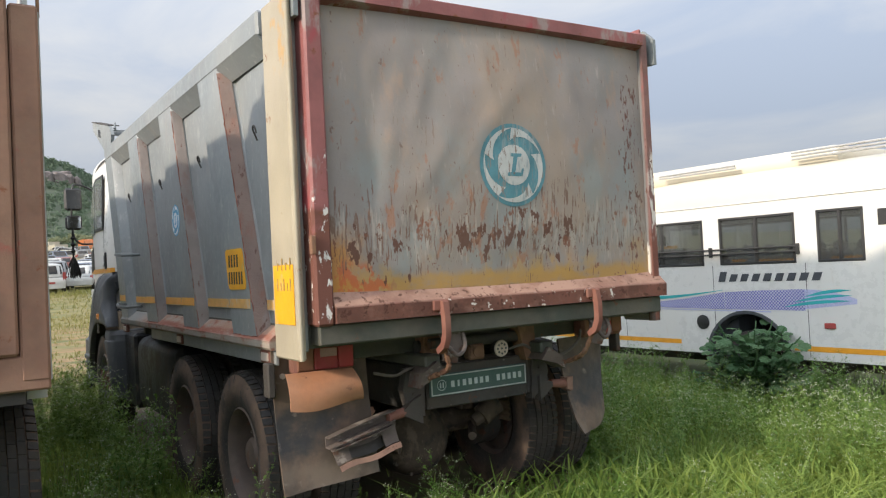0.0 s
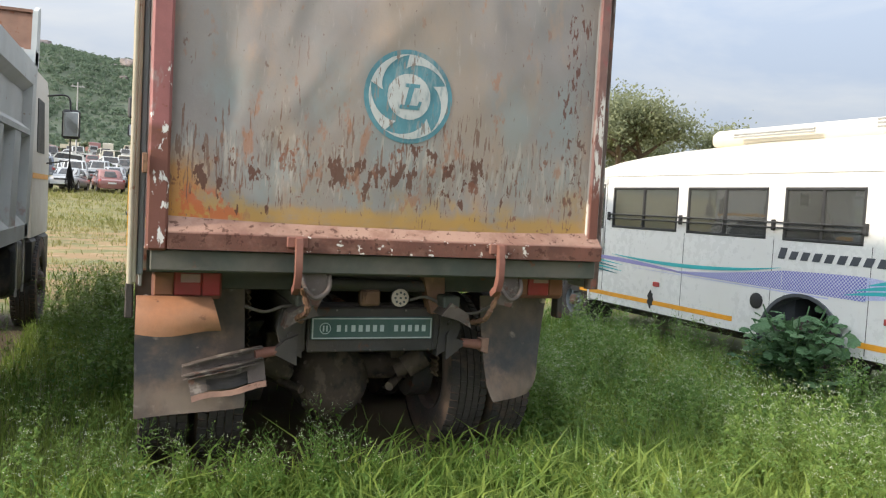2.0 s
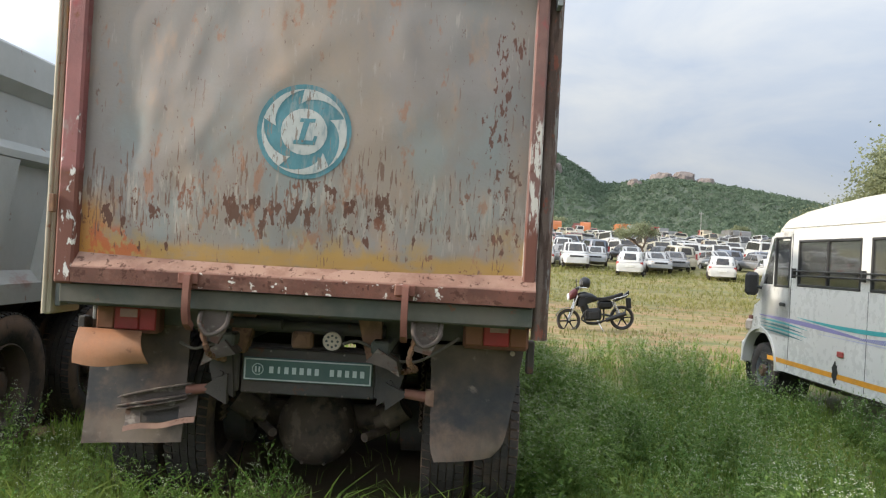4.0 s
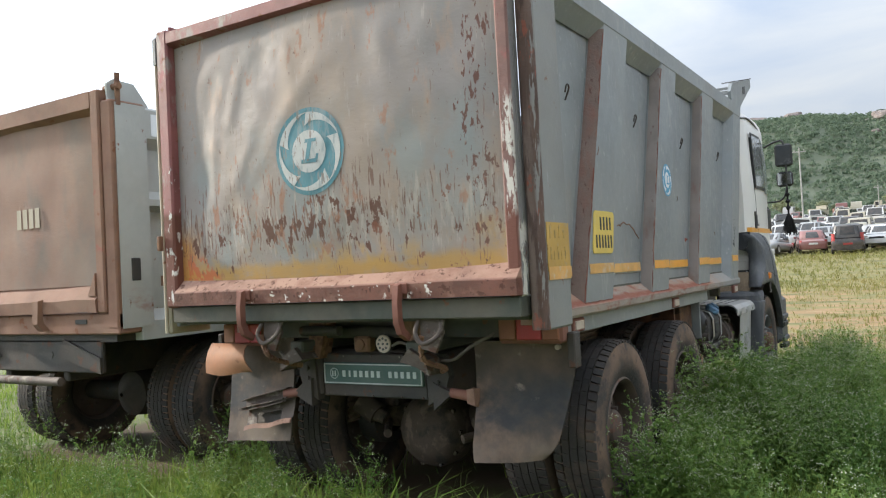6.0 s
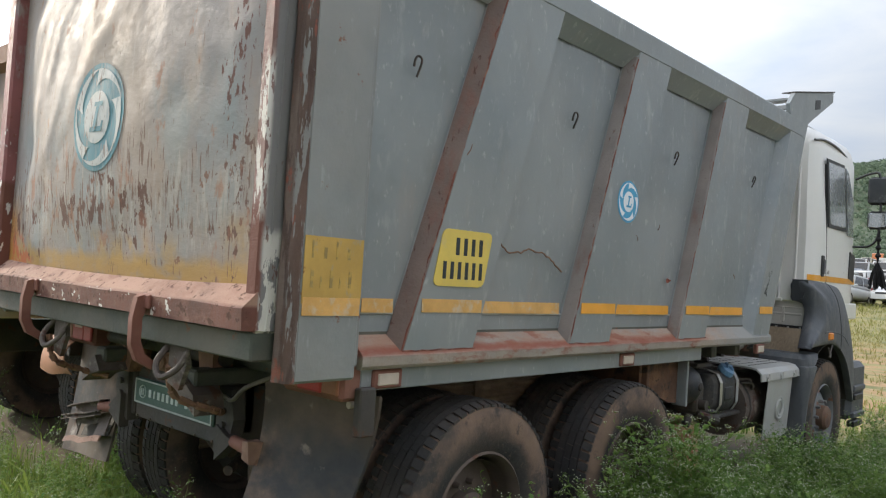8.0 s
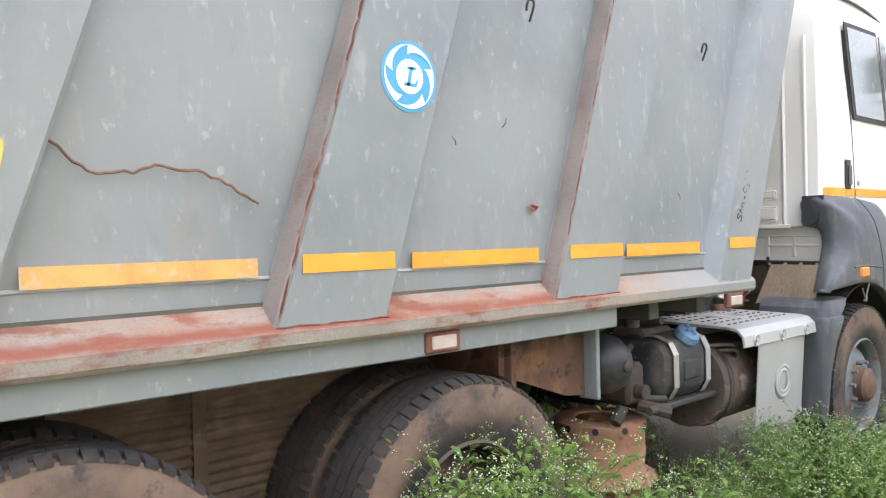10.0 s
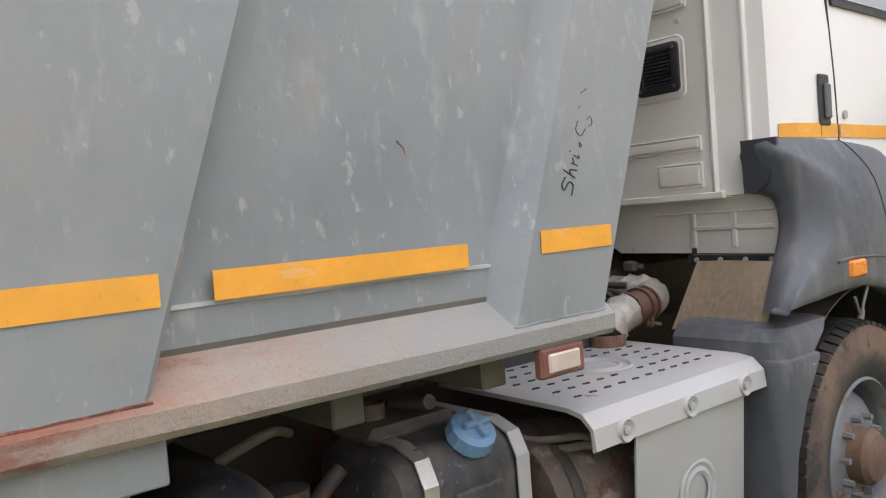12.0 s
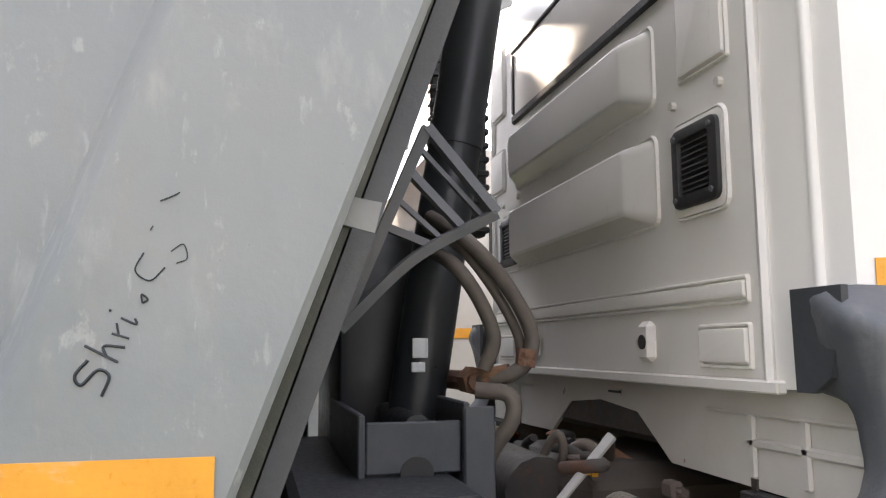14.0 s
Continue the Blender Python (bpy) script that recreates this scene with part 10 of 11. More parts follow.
def raw_mesh(name, verts, tris, mats, index=None, smooth=False):
    """A mesh from arrays of points and triangles."""
    me = bpy.data.meshes.new(name)
    nv, nf = len(verts), len(tris)
    me.vertices.add(nv)
    me.vertices.foreach_set("co", np.ascontiguousarray(verts, dtype=np.float32).ravel())
    me.loops.add(nf * 3)
    me.loops.foreach_set("vertex_index", np.ascontiguousarray(tris, dtype=np.int32).ravel())
    me.polygons.add(nf)
    me.polygons.foreach_set("loop_start", np.arange(0, nf * 3, 3, dtype=np.int32))
    if index is not None:
        me.polygons.foreach_set("material_index", np.ascontiguousarray(index, dtype=np.int32))
    me.polygons.foreach_set("use_smooth", np.full(nf, smooth))
    for m in mats:
        me.materials.append(M[m])
    me.update()
    me.validate()
    return me


rng = np.random.default_rng(4)
ZG = np.vectorize(zg)


def field_noise(x, y, s, seed):
    return np.array([noise.noise(Vector((a * s, b * s, seed))) for a, b in zip(x, y)])


def grass(name, n, x0, x1, y0, y1, h0, h1, width, mat, label, keep=None, lean=0.45):
    """Loose blades, bent over, thinned out by keep(x, y)."""
    x, y = rng.uniform(x0, x1, n), rng.uniform(y0, y1, n)
    cl = rng.integers(0, n // 5, n)  # blades stand in tufts
    tx, ty = rng.uniform(x0, x1, n // 5), rng.uniform(y0, y1, n // 5)
    tuft = rng.random(n) < 0.7
    x, y = np.where(tuft, tx[cl] + rng.normal(0, 0.05, n), x), np.where(tuft, ty[cl] + rng.normal(0, 0.05, n), y)
    if keep is not None:
        k = rng.random(n) < keep(x, y)
        x, y = x[k], y[k]
    n = len(x)
    z = ZG(x, y)
    h = rng.uniform(h0, h1, n) * rng.uniform(0.6, 1.0, n)
    a, b = rng.uniform(0, math.tau, n), rng.uniform(0, math.tau, n)
    w = width * rng.uniform(0.6, 1.3, n)
    bend = h * rng.uniform(0.1, lean * 2, n)
    sx, sy = np.cos(a) * w, np.sin(a) * w
    dx, dy = np.cos(b) * bend, np.sin(b) * bend
    P = np.empty((n, 5, 3))
    P[:, 0] = np.stack([x - sx, y - sy, z - 0.02], 1)
    P[:, 1] = np.stack([x + sx, y + sy, z - 0.02], 1)
    P[:, 2] = np.stack([x - sx * 0.75 + dx * 0.35, y - sy * 0.75 + dy * 0.35, z + h * 0.62], 1)
    P[:, 3] = np.stack([x + sx * 0.75 + dx * 0.35, y + sy * 0.75 + dy * 0.35, z + h * 0.62], 1)
    P[:, 4] = np.stack([x + dx, y + dy, z + h * rng.uniform(0.8, 1.0, n)], 1)
    base = (np.arange(n) * 5)[:, None, None]
    T = (base + np.array([[0, 1, 3], [0, 3, 2], [2, 3, 4]])[None]).reshape(-1, 3)
    ob = new(name, raw_mesh(name, P.reshape(-1, 3), T, [mat]))
    return tagged(ob, label, "grass", kind="stuff")


def tread_room(x, y):
    """Little grows under the lorries."""
    under = ((x > -1.15) & (x < 1.1) & (y > 0.6) & (y < 7.2)) | ((x > -4.7) & (x < -2.35) & (y > 0.8) & (y < 7.2)) | ((x > 5.1) & (x < 6.9) & (y > -1.4) & (y < 6.8))
    return np.where(under, 0.03, 1.0)


def bare(x, y):
    p = field_noise(x, y, 0.42, 3.0)
    return np.clip(1.15 - 2.2 * np.clip(p - 0.12, 0, 1), 0.15, 1.0)


grass("grass", 85000, -4.5, 5.2, -3.6, 6.5, 0.10, 0.30, 0.0042, "grass", "fresh green grass round the lorries", lambda x, y: tread_room(x, y) * bare(x, y))
grass("grass", 24000, -1.6, 4.2, -2.6, 0.6, 0.10, 0.27, 0.0075, "grass", "long bright grass behind the dump truck", lambda x, y: bare(x + 3, y), 0.6)
grass("grass", 42000, -12, 14, -3.5, 12, 0.10, 0.24, 0.008, "grass", "green grass on the field", lambda x, y: np.where((x > -4.5) & (x < 5.2) & (y < 6.5), 0.0, 1.0) * np.where(y > 9.5, 0.35, 1.0) * tread_room(x, y))
grass("broad_grass", 3200, -1.6, 1.7, -1.9, 0.75, 0.20, 0.42, 0.010, "grass", "long broad grass blades behind the truck", lambda x, y: np.where((x < -0.2) & (y > -0.9), 0.3, 1.0), 0.9)
grass("broad_grass", 900, 1.5, 4.0, -2.2, 3.0, 0.18, 0.36, 0.008, "grass", "long broad grass blades beside the truck", None, 0.8)
grass("dry_grass", 52000, -16, 26, 8, 30, 0.05, 0.15, 0.011, "dry_grass", "short dry grass on the open field", lambda x, y: np.clip(0.40 + 1.8 * (field_noise(x, y * 2.0, 0.30, 8.0) + 0.05) + np.clip((y - 19) / 8, 0, 1), 0.08, 1))
grass("dry_grass", 34000, -26, 44, 24, 49.5, 0.10, 0.30, 0.017, "field_grass", "yellow-green grass before the parked cars", lambda x, y: np.clip(0.55 + 2.0 * field_noise(x, y * 1.6, 0.22, 5.0), 0.1, 1), 0.7)
grass("dry_grass", 26000, -26, 44, 24, 49.5, 0.08, 0.24, 0.017, "dry_grass", "dry yellow grass before the parked cars", lambda x, y: np.clip(0.55 - 2.0 * field_noise(x, y * 1.6, 0.22, 5.0), 0.1, 1), 0.7)
grass("dry_grass", 9000, -26, 44, 44, 52, 0.2, 0.42, 0.018, "field_grass", "taller grass at the parked cars", None, 0.7)


def weed_proto(seed, h, full, bloom=0.45, fine=True):
    """One bushy weed: branching stems, ragged leaves, clusters of tiny white heads."""
    r = random.Random(seed)
    V, T, I = [], [], []

    def tri(a, b, c, m):
        k = len(V)
        V.extend((a, b, c))
        T.append((k, k + 1, k + 2))
        I.append(m)

    def stick(p, q, w):
        d = (q - p).normalized()
        u = d.orthogonal().normalized() * w
        v = d.cross(u)
        k = len(V)
        V.extend([p + u, p - u * 0.5 + v * 0.87, p - u * 0.5 - v * 0.87, q])
        for a, b in ((0, 1), (1, 2), (2, 0)):
            T.append((k + a, k + b, k + 3))
            I.append(0)

    def leaf(p, d, L):
        side = d.cross(Vector((0, 0, 1)))
        side = side.normalized() if side.length > 0.01 else Vector((1, 0, 0))
        tip = p + d * L + Vector((0, 0, -L * 0.25))
        mid = p + d * L * 0.5 + Vector((0, 0, L * 0.05))
        k = len(V)
        V.extend([p, mid + side * L * 0.16, tip, mid - side * L * 0.16])
        T.extend([(k, k + 1, k + 3), (k + 1, k + 2, k + 3)])
        I.extend((0, 0))
        for t, s in ((0.35, 1), (0.35, -1), (0.6, 1), (0.6, -1), (0.8, 1), (0.8, -1)) if fine else ((0.45, 1), (0.45, -1)):
            b = p.lerp(tip, t)
            e = b + (side * s * 0.30 + d * 0.22) * L * (1 - t * 0.55)
            tri(b - d * L * 0.05, b + d * L * 0.06, e, 0)

    def head(p):
        """A loose flat cluster of tiny white heads on short stalks."""
        if r.random() > bloom:
            leaf(p, Vector((r.gauss(0, 1), r.gauss(0, 1), 0.6)).normalized(), h * 0.05)
            return
        for _ in range(r.randint(3, 5) if fine else 3):
            c = p + Vector((r.gauss(0, 0.012), r.gauss(0, 0.012), r.uniform(0.006, 0.020)))
            if fine:
                stick(p, c, 0.0008)
            s = r.uniform(0.0026, 0.0044) if fine else r.uniform(0.0028, 0.0046)
            k = len(V)
            V.extend([c + Vector((s, 0, -s * 0.3)), c + Vector((-s * 0.5, s * 0.87, -s * 0.3)), c + Vector((-s * 0.5, -s * 0.87, -s * 0.3)), c + Vector((0, 0, s * 0.8))])
            T.extend([(k, k + 1, k + 3), (k + 1, k + 2, k + 3), (k + 2, k, k + 3), (k, k + 2, k + 1)])
            I.extend((1, 1, 1, 1))

    for st in range(r.randint(2, 3)):
        p, d = Vector((r.gauss(0, 0.03), r.gauss(0, 0.03), 0)), Vector((r.gauss(0, 0.22), r.gauss(0, 0.22), 1)).normalized()
        segs = 6
        for k in range(segs):
            q = p + d * h / segs * r.uniform(0.8, 1.1)
            stick(p, q, 0.0032 * (1 - k / segs) + 0.0014)
            for _ in range(full):
                a = r.uniform(0, math.tau)
                out = Vector((math.cos(a), math.sin(a), r.uniform(0.1, 0.6))).normalized()
                leaf(p.lerp(q, r.random()), out, min(0.125, h * r.uniform(0.16, 0.30)) * (1 - 0.12 * k))
            if k > 1:
                for _ in range(2):
                    a = r.uniform(0, math.tau)
                    b = (d * 0.9 + Vector((math.cos(a), math.sin(a), 0)) * 0.75).normalized()
                    e = q + b * h * r.uniform(0.10, 0.20)
                    stick(q, e, 0.0018)
                    leaf(q.lerp(e, 0.5), (b + Vector((r.gauss(0, 0.5), r.gauss(0, 0.5), -0.2))).normalized(), h * 0.10)
                    for _ in range(2):
                        a2 = r.uniform(0, math.tau)
                        f = e + (b * 0.7 + Vector((math.cos(a2), math.sin(a2), 0.3)) * 0.6).normalized() * h * r.uniform(0.04, 0.08)
                        stick(e, f, 0.0012)
                        head(f)
            p = q
            d = (d + Vector((r.gauss(0, 0.16), r.gauss(0, 0.16), 0.1))).normalized()
        head(p)
    return np.array([tuple(v) for v in V]), np.array(T), np.array(I)


PROTOS = [weed_proto(20 + i, 0.5, 2, 0.5) for i in range(5)]
PLAIN = [weed_proto(20 + i, 0.5, 2, 0.45, False) for i in range(6)]
TALL = [weed_proto(60 + i, 0.78, 4, 0.65) for i in range(4)]
LEAFY = [weed_proto(40 + i, 0.36, 3, 0.12, False) for i in range(4)]


def weeds(name, spots, label, protos):
    """Weeds at spots of (x, y, height factor, turn)."""
    VV, TT, II, k = [], [], [], 0
    for i, (x, y, s, a) in enumerate(spots):
        V, T, I = protos[i % len(protos)]
        c, d = math.cos(a), math.sin(a)
        W = np.empty_like(V)
        W[:, 0] = (V[:, 0] * c - V[:, 1] * d) * s + x
        W[:, 1] = (V[:, 0] * d + V[:, 1] * c) * s + y
        W[:, 2] = V[:, 2] * s + zg(x, y) - 0.01
        VV.append(W)
        TT.append(T + k)
        II.append(I)
        k += len(V)
    ob = new(name, raw_mesh(name, np.concatenate(VV), np.concatenate(TT), ["weed", "weed_flower"], np.concatenate(II)))
    return tagged(ob, label, "weeds", kind="stuff")


def scatter(n, x0, x1, y0, y1, s0, s1, ok, seed):
    r = random.Random(seed)
    out = []
    while len(out) < n:
        x, y = r.uniform(x0, x1), r.uniform(y0, y1)
        clump = noise.noise(Vector((x * 0.95, y * 0.95, 7.0)))  # weeds stand in patches
        if r.random() < ok(x, y) * (0.15 if clump < -0.08 else 1.0 if clump > 0.08 else 0.5):
            out.append((x, y, r.uniform(s0, s1) * (1 + 0.3 * clump), r.uniform(0, math.tau)))
    return out


def clear(x, y):
    """Not inside wheels or under the lorries."""
    if -1.25 < x < 1.25 and 0.7 < y < 7.3:
        return 0.06 if abs(x) < 0.5 else 0.0
    if -4.8 < x < -2.28 and 1.0 < y < 7.0:
        return 0.0
    if x > 4.75 and y > -1.6:
        return 0.0
    return 1.0


weeds("weeds", scatter(150, 1.4, 2.35, 2.0, 7.2, 0.6, 1.0, lambda x, y: clear(x, y), 1), "flowering weeds along the truck's side", PROTOS)
weeds("weeds", scatter(125, 1.4, 3.4, 1.2, 9.0, 0.65, 1.1, lambda x, y: clear(x, y) * (1.0 if x < 2.0 else 0.55), 2), "flowering weeds beside the truck", PROTOS)
weeds("weeds", scatter(60, 1.26, 1.75, 1.0, 2.6, 0.6, 1.2, clear, 3), "weeds against the rear wheels", PROTOS)
weeds("weeds", scatter(24, 1.40, 1.66, 2.3, 2.95, 0.68, 0.9, clear, 11) + scatter(20, 1.28, 1.6, 3.15, 4.9, 0.5, 0.7, clear, 12) + scatter(8, 1.34, 1.6, 0.95, 1.7, 0.65, 0.8, clear, 13), "tall flowering weeds before the wheels", TALL)
weeds("weeds", scatter(22, 1.12, 1.6, 3.2, 4.0, 0.8, 1.1, lambda x, y: 1.0, 14) + scatter(26, 1.12, 1.6, 4.0, 5.0, 0.8, 1.1, lambda x, y: 1.0, 15), "flowering weeds before the stacked rims", PROTOS)
weeds("weeds", scatter(34, 0.0, 0.5, 3.3, 5.3, 0.8, 1.1, lambda x, y: 1.0, 16), "green weeds under the truck", PLAIN)
weeds("weeds", scatter(420, 1.9, 4.85, -2.4, 8.5, 0.55, 1.15, lambda x, y: clear(x, y) * min(1.0, max(0.2, (x - 1.2) / 2.2)) * (1.0 if y < 4 else 0.45), 4), "flowering weeds by the minibus", PLAIN)
weeds("weeds", scatter(150, -4.6, -1.2, -1.6, 6.0, 0.5, 1.0, lambda x, y: clear(x, y) * (1.0 if y < 0.8 else 0.5), 5), "weeds between the two lorries", PLAIN)
weeds("weeds", scatter(100, 1.3, 2.4, 0.9, 5.2, 0.9, 1.4, clear, 31), "leafy green weeds beside the truck", LEAFY)
weeds("weeds", scatter(70, -2.0, -1.3, 2.5, 7.4, 0.9, 1.4, clear, 21), "tall weeds along the far side of the truck", PLAIN)
weeds("weeds", scatter(46, -1.4, 1.8, -2.2, 0.7, 0.4, 0.85, clear, 6), "low weeds behind the dump truck", PROTOS + LEAFY)
weeds("weeds", scatter(230, -1.2, 3.2, -1.8, 6.8, 0.5, 1.0, lambda x, y: clear(x, y), 7), "low leafy weeds in the grass", LEAFY)
weeds("weeds", scatter(110, -10, 9, 7.5, 12.0, 0.4, 0.8, lambda x, y: 0.5, 8), "scattered weeds on the field", PLAIN)
weeds("weeds", scatter(80, -8, -3.0, -3.0, 0.4, 0.5, 0.9, clear, 9), "weeds behind the old lorry", PLAIN)

# broad-leaved plant in front of the minibus wheel
cas = thing("broad_leaf_plant", "bushy broad-leaved green plant by the minibus wheel", "plant", pose(4.62, 1.95, 0) @ Matrix.Scale(1.2, 4))
r = random.Random(2)
stems, leaves = Geo(), Geo()
for k in range(34):
    a, lean_r, h = r.uniform(0, math.tau), r.uniform(0.05, 0.50), r.uniform(0.25, 0.72)
    tip = Vector((lean_r * math.cos(a) * 0.6, lean_r * math.sin(a) * 1.5, h))
    stems.tube([(0, 0, 0), tuple(tip * 0.5 + Vector((0, 0, 0.05))), tuple(tip)], 0.012, 5, 0.006)
    for j in range(11):
        b = r.uniform(0, math.tau)
        c = tip * r.uniform(0.45, 1.0) + Vector((0.10 * math.cos(b), 0.10 * math.sin(b), 0))
        R, tilt = r.uniform(0.035, 0.070), Vector((r.gauss(0, 0.4), r.gauss(0, 0.4), 1)).normalized()
        u = tilt.orthogonal().normalized()
        v = tilt.cross(u)
        ring = [c]
        for m in range(14):
            t = math.tau * m / 14
            rr = R * (1.0 if m % 2 else 0.88) * (1.25 if m in (0, 1, 13) else 0.95)
            ring.append(c + (u * math.cos(t) + v * math.sin(t)) * rr - tilt * R * 0.25 * (1 if m % 2 else 0.4))
        leaves.add([tuple(p) for p in ring], [(0, m + 1, (m + 1) % 14 + 1) for m in range(14)])
part("stem", stems, "castor", cas, "", 60)
part("foliage", leaves, "castor", cas, "", 0, False)


# ---- trees: tapered trunk, limbs, many small leaf clumps ----
def make_tree(x, y, height, spread, seed, label, leaves_n, leaf=1.0):
    r = random.Random(seed)
    t = thing("tree", label, "tree", pose(x, y, zg(x, y)), group="trees")
    wood, tips = Geo(), []

    def grow(p, d, L, w, depth):
        pts = [p]
        for _ in range(3):
            d = (d + Vector((r.gauss(0, 0.16), r.gauss(0, 0.16), r.gauss(0.03, 0.08)))).normalized()
            pts.append(pts[-1] + d * L / 3)
        wood.tube([tuple(q) for q in pts], w, 6, w * 0.6)
        if depth == 0:
            tips.append(pts[-1])
            tips.append(pts[-2])
            return
        for _ in range(r.randint(3, 4)):
            a = r.uniform(0, math.tau)
            e = (d * 0.7 + Vector((math.cos(a) * spread, math.sin(a) * spread, r.uniform(-0.05, 0.35)))).normalized()
            grow(pts[-1].lerp(pts[-2], r.uniform(0, 0.6)), e, L * r.uniform(0.62, 0.82), w * 0.55, depth - 1)
    grow(Vector((0, 0, -0.1)), Vector((0, 0, 1)), height * 0.30, height * 0.032, 3)
    part("trunk", wood, "bark", t, "", 50)
    V, T = [], []
    for _ in range(leaves_n):
        c = r.choice(tips) + Vector((r.gauss(0, 0.34), r.gauss(0, 0.34), r.gauss(0.08, 0.26))) * height * 0.135
        s = r.uniform(0.035, 0.085) * height / 8 * leaf
        n = Vector((r.gauss(0, 1), r.gauss(0, 1), r.gauss(0.6, 1))).normalized()
        u = n.orthogonal().normalized()
        v = n.cross(u)
        k = len(V)
        V += [tuple(c - u * s), tuple(c + v * s * 0.55), tuple(c + u * s), tuple(c - v * s * 0.55)]
        T += [(k, k + 1, k + 2), (k, k + 2, k + 3)]
    ob = new("crown", raw_mesh("crown", np.array(V), np.array(T), ["tree_leaf"]))
    ob.parent = t
    return t


make_tree(21.5, 30.0, 11.0, 1.15, 5, "spreading green tree behind the minibus", 24000)
make_tree(19.2, 31.0, 7.8, 1.1, 15, "lower green tree behind the minibus", 16000)
make_tree(25.0, 31.5, 10.2, 1.1, 9, "green tree with open crown behind the minibus", 20000)
make_tree(16.5, 62.0, 5.5, 0.8, 12, "small green tree beyond the cars", 5000, 1.5)
for i in range(22):
    rr = random.Random(60 + i)
    make_tree(rr.uniform(-95, 150), rr.uniform(202, 240), rr.uniform(5, 8.5), 0.9, 70 + i, "green tree at the foot of the hill", 1300, 3.4)

# ---- scrub on the hill, boulders on its top ----
BOULDERS = ((-9.0, 414, 4.2, 4, 2.6, 3.0), (-1.5, 411, 4.8, 5, 4.6, 2.8), (8.5, 421, 5.8, 5, 4.8, 3.2), (-5.5, 428, 2.6, 3, 3.4, 3.0), (15.5, 426, 2.6, 4, 2.4, 3.5), (-12, 426, 3.0, 3, 2.4, 3.0), (3.5, 408, 3.6, 3, 1.8, 3.5), (22, 428, 2.6, 3, 1.4, 3.5),
            (26.0, 381, 3.4, 4, 2.4, 5.0), (30.5, 380, 3.2, 4, 2.9, 4.5), (35.2, 377, 2.6, 3, 2.9, 4.0), (40.2, 379, 2.9, 3, 3.2, 4.5), (44.0, 381, 2.3, 3, 3.0, 4.0), (48.0, 383, 1.5, 3, 3.4, 4.5), (29, 386, 5.0, 3, 2.9, 5.0), (42, 386, 4.0, 3, 3.0, 5.0),
            (-17, 415, 1.6, 2, 1.3, 3.0), (-12, 378, 2.0, 2, 1.1, 3.0), (126, 493, 7, 6, 5, 3.0), (140, 493, 7, 7, 6, 3.0), (153, 490, 6, 6, 4, 3.0), (-58, 493, 6, 6, 4, 3.0), (-78, 496, 7, 6, 4, 3.0), (96, 430, 4, 4, 3, 3.0))
r = random.Random(31)
count, NC = 0, 12
centres = []
while count < 10500:
    y = 122 + (r.random() ** 0.75) * 185
    x = r.uniform(-0.36, 0.62) * y - 10
    if any(abs(x * HILL - b[0]) < b[2] * 0.9 and -6 < y * HILL - b[1] < 5 for b in BOULDERS):
        continue
    s = r.uniform(0.6, 1.45) * (0.7 + y / 400) * HILL
    centres.append((x * HILL, y * HILL, zg(x * HILL, y * HILL) + s * 0.3, s))
    count += 1
C = np.repeat(np.array(centres), NC, axis=0)
nl = len(C)
d = rng.normal(0, 1, (nl, 3))
d /= np.linalg.norm(d, axis=1)[:, None]
d[:, 2] = np.abs(d[:, 2]) * 1.1 - 0.15
mid = C[:, :3] + d * C[:, 3:4] * rng.uniform(0.45, 1.0, (nl, 1)) * np.array([1.0, 1.0, 0.75])
u = np.cross(d, rng.normal(0, 1, (nl, 3)))
u /= np.linalg.norm(u, axis=1)[:, None]
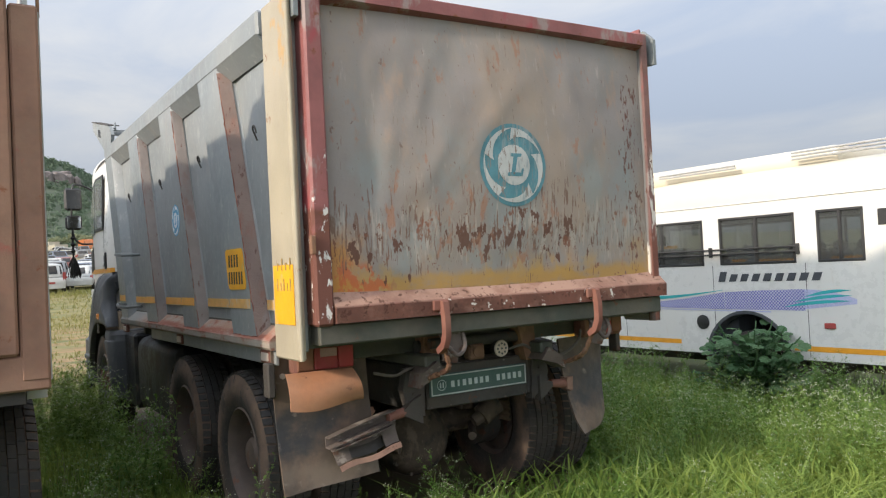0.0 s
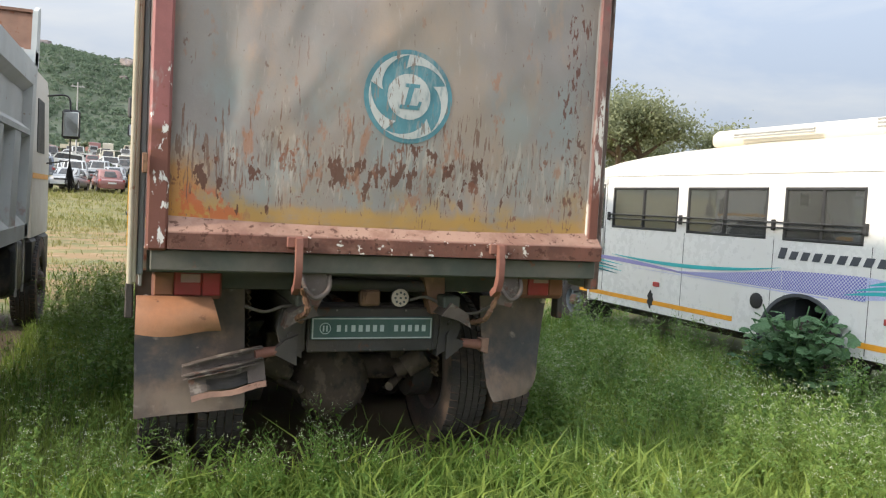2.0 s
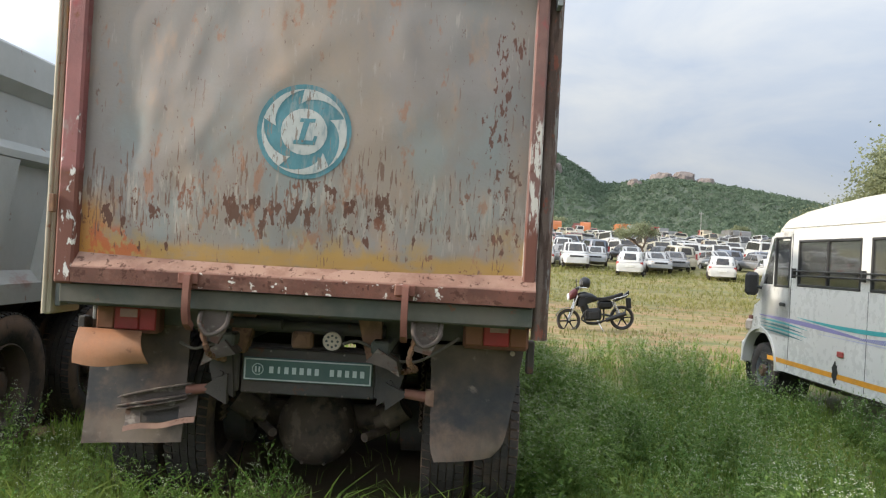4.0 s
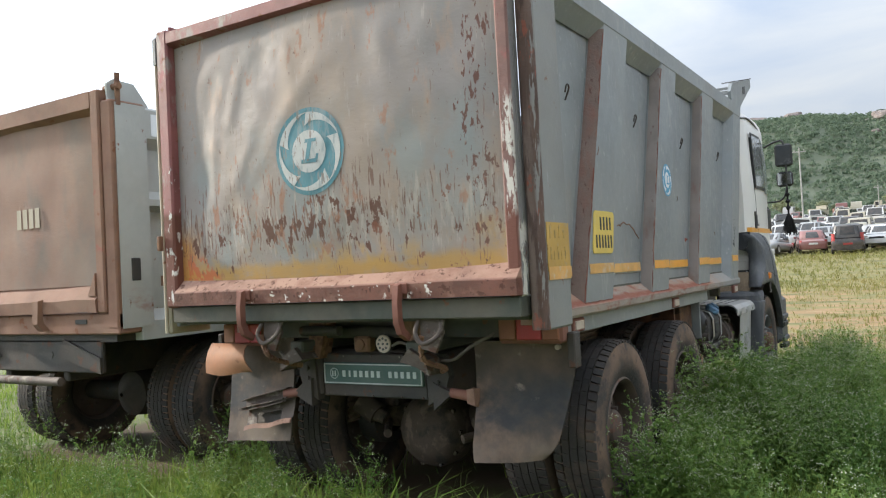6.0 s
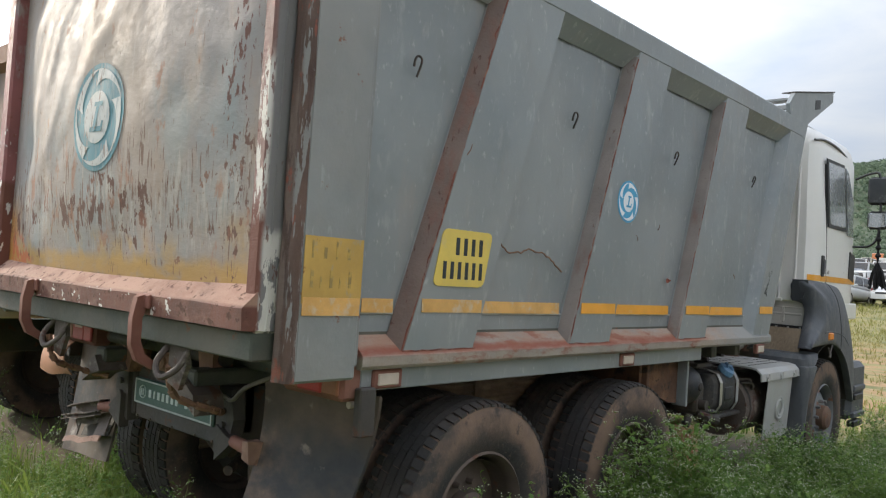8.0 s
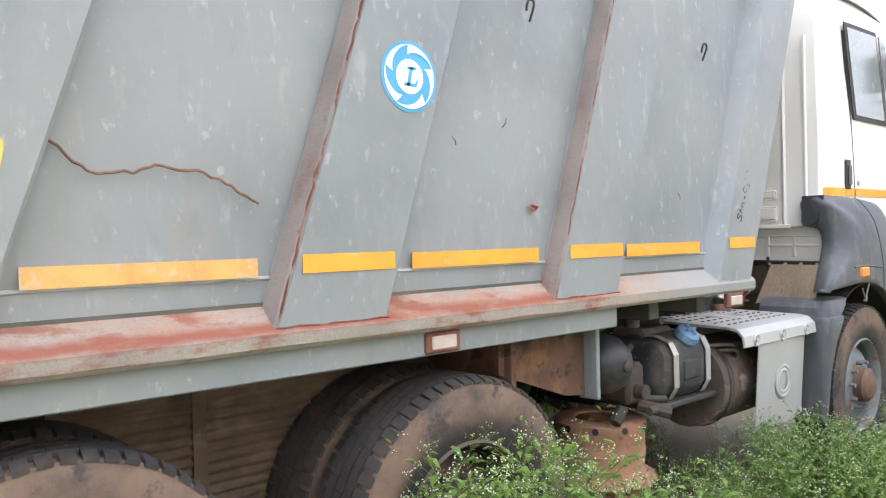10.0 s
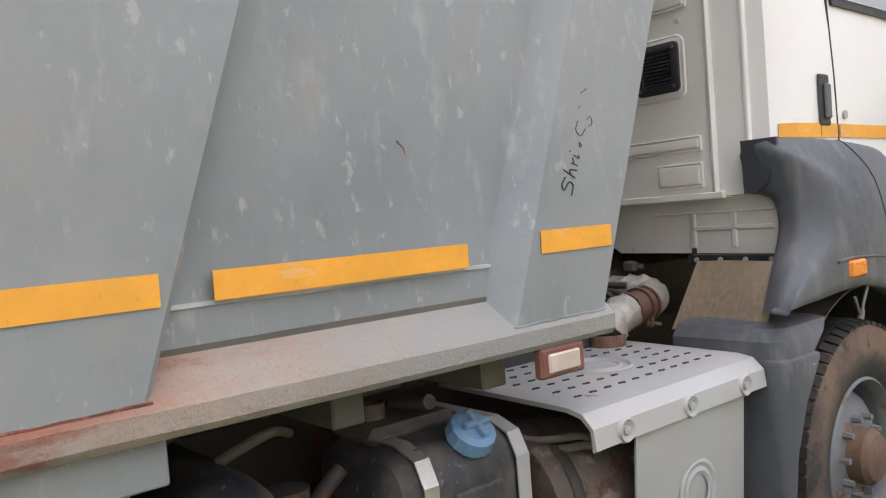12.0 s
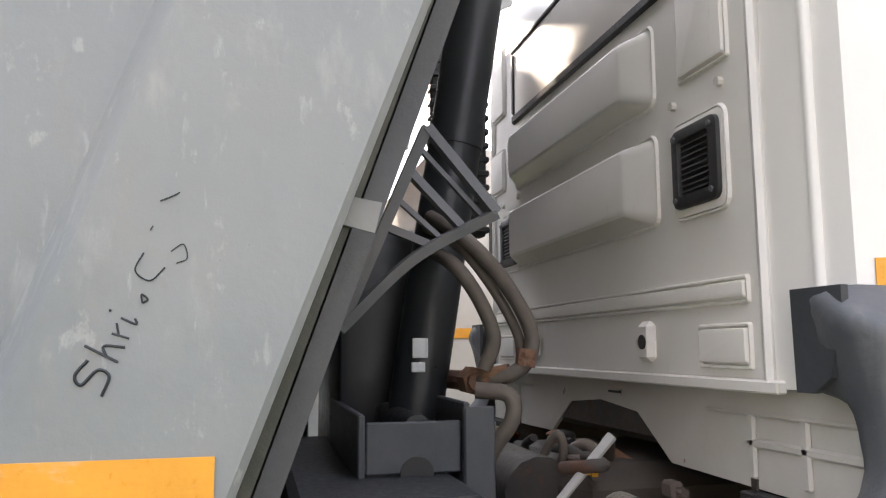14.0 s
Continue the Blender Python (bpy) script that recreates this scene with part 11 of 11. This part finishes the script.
v = np.cross(d, u) + 0.35 * rng.normal(0, 1, (nl, 3))
sz = C[:, 3:4] * rng.uniform(0.18, 0.34, (nl, 1))
Q = np.stack([mid - u * sz, mid + v * sz * 0.7, mid + u * sz, mid - v * sz * 0.7], 1)
base4 = (np.arange(nl) * 4)[:, None, None]
TT = (base4 + np.array([[0, 1, 2], [0, 2, 3]])[None]).reshape(-1, 3)
VV = Q.reshape(-1, 3)
scrub = new("scrub", raw_mesh("scrub", VV, TT, ["bush"]))
tagged(scrub, "dense green scrub covering the hillside", "scrub", kind="stuff")


bm = bmesh.new()
bmesh.ops.create_icosphere(bm, subdivisions=3, radius=1.0)
rock_v = [v.co.copy() for v in bm.verts]
rock_f = [tuple(v.index for v in f.verts) for f in bm.faces]
bm.free()


def boulder(x, y, sx, sy, sz, seed, square=3.0, lift=0.3):
    """A weathered granite block, squarer or rounder, with cracks across it."""
    q = random.Random(seed)
    off = Vector((q.uniform(0, 50), q.uniform(0, 50), q.uniform(0, 50)))
    g = Geo()
    for v in rock_v:
        k = (abs(v.x) ** square + abs(v.y) ** square + abs(v.z) ** square) ** (-1 / square)
        k *= 1 + 0.22 * noise.noise(v * 1.2 + off) + 0.12 * noise.noise(v * 2.8 + off) + 0.06 * noise.noise(v * 7.0 + off)
        k *= 1 - 0.16 * max(0.0, 1 - abs(math.sin(v.x * 2.3 + v.z * 0.9 + off.x) * 7)) - 0.07 * max(0.0, 1 - abs(math.sin(v.z * 3.0 + v.x * 0.4 + off.y) * 6))
        g.v.append((v.x * k * sx, v.y * k * sy, v.z * k * sz))
    g.f = rock_f
    b = part("boulder", g, "rock", None, "", 18)
    b.matrix_basis = pose(x, y, zg(x, y) + sz * lift, q.uniform(-6, 6), q.uniform(-8, 8), q.uniform(-22, 22))
    tagged(b, "pinkish granite boulder on the hill", "boulder", group="boulders on the hill")


for i, (x, y, sx, sy, sz, sq) in enumerate(BOULDERS):
    boulder(x, y, sx, sy, sz, 90 + i, sq)
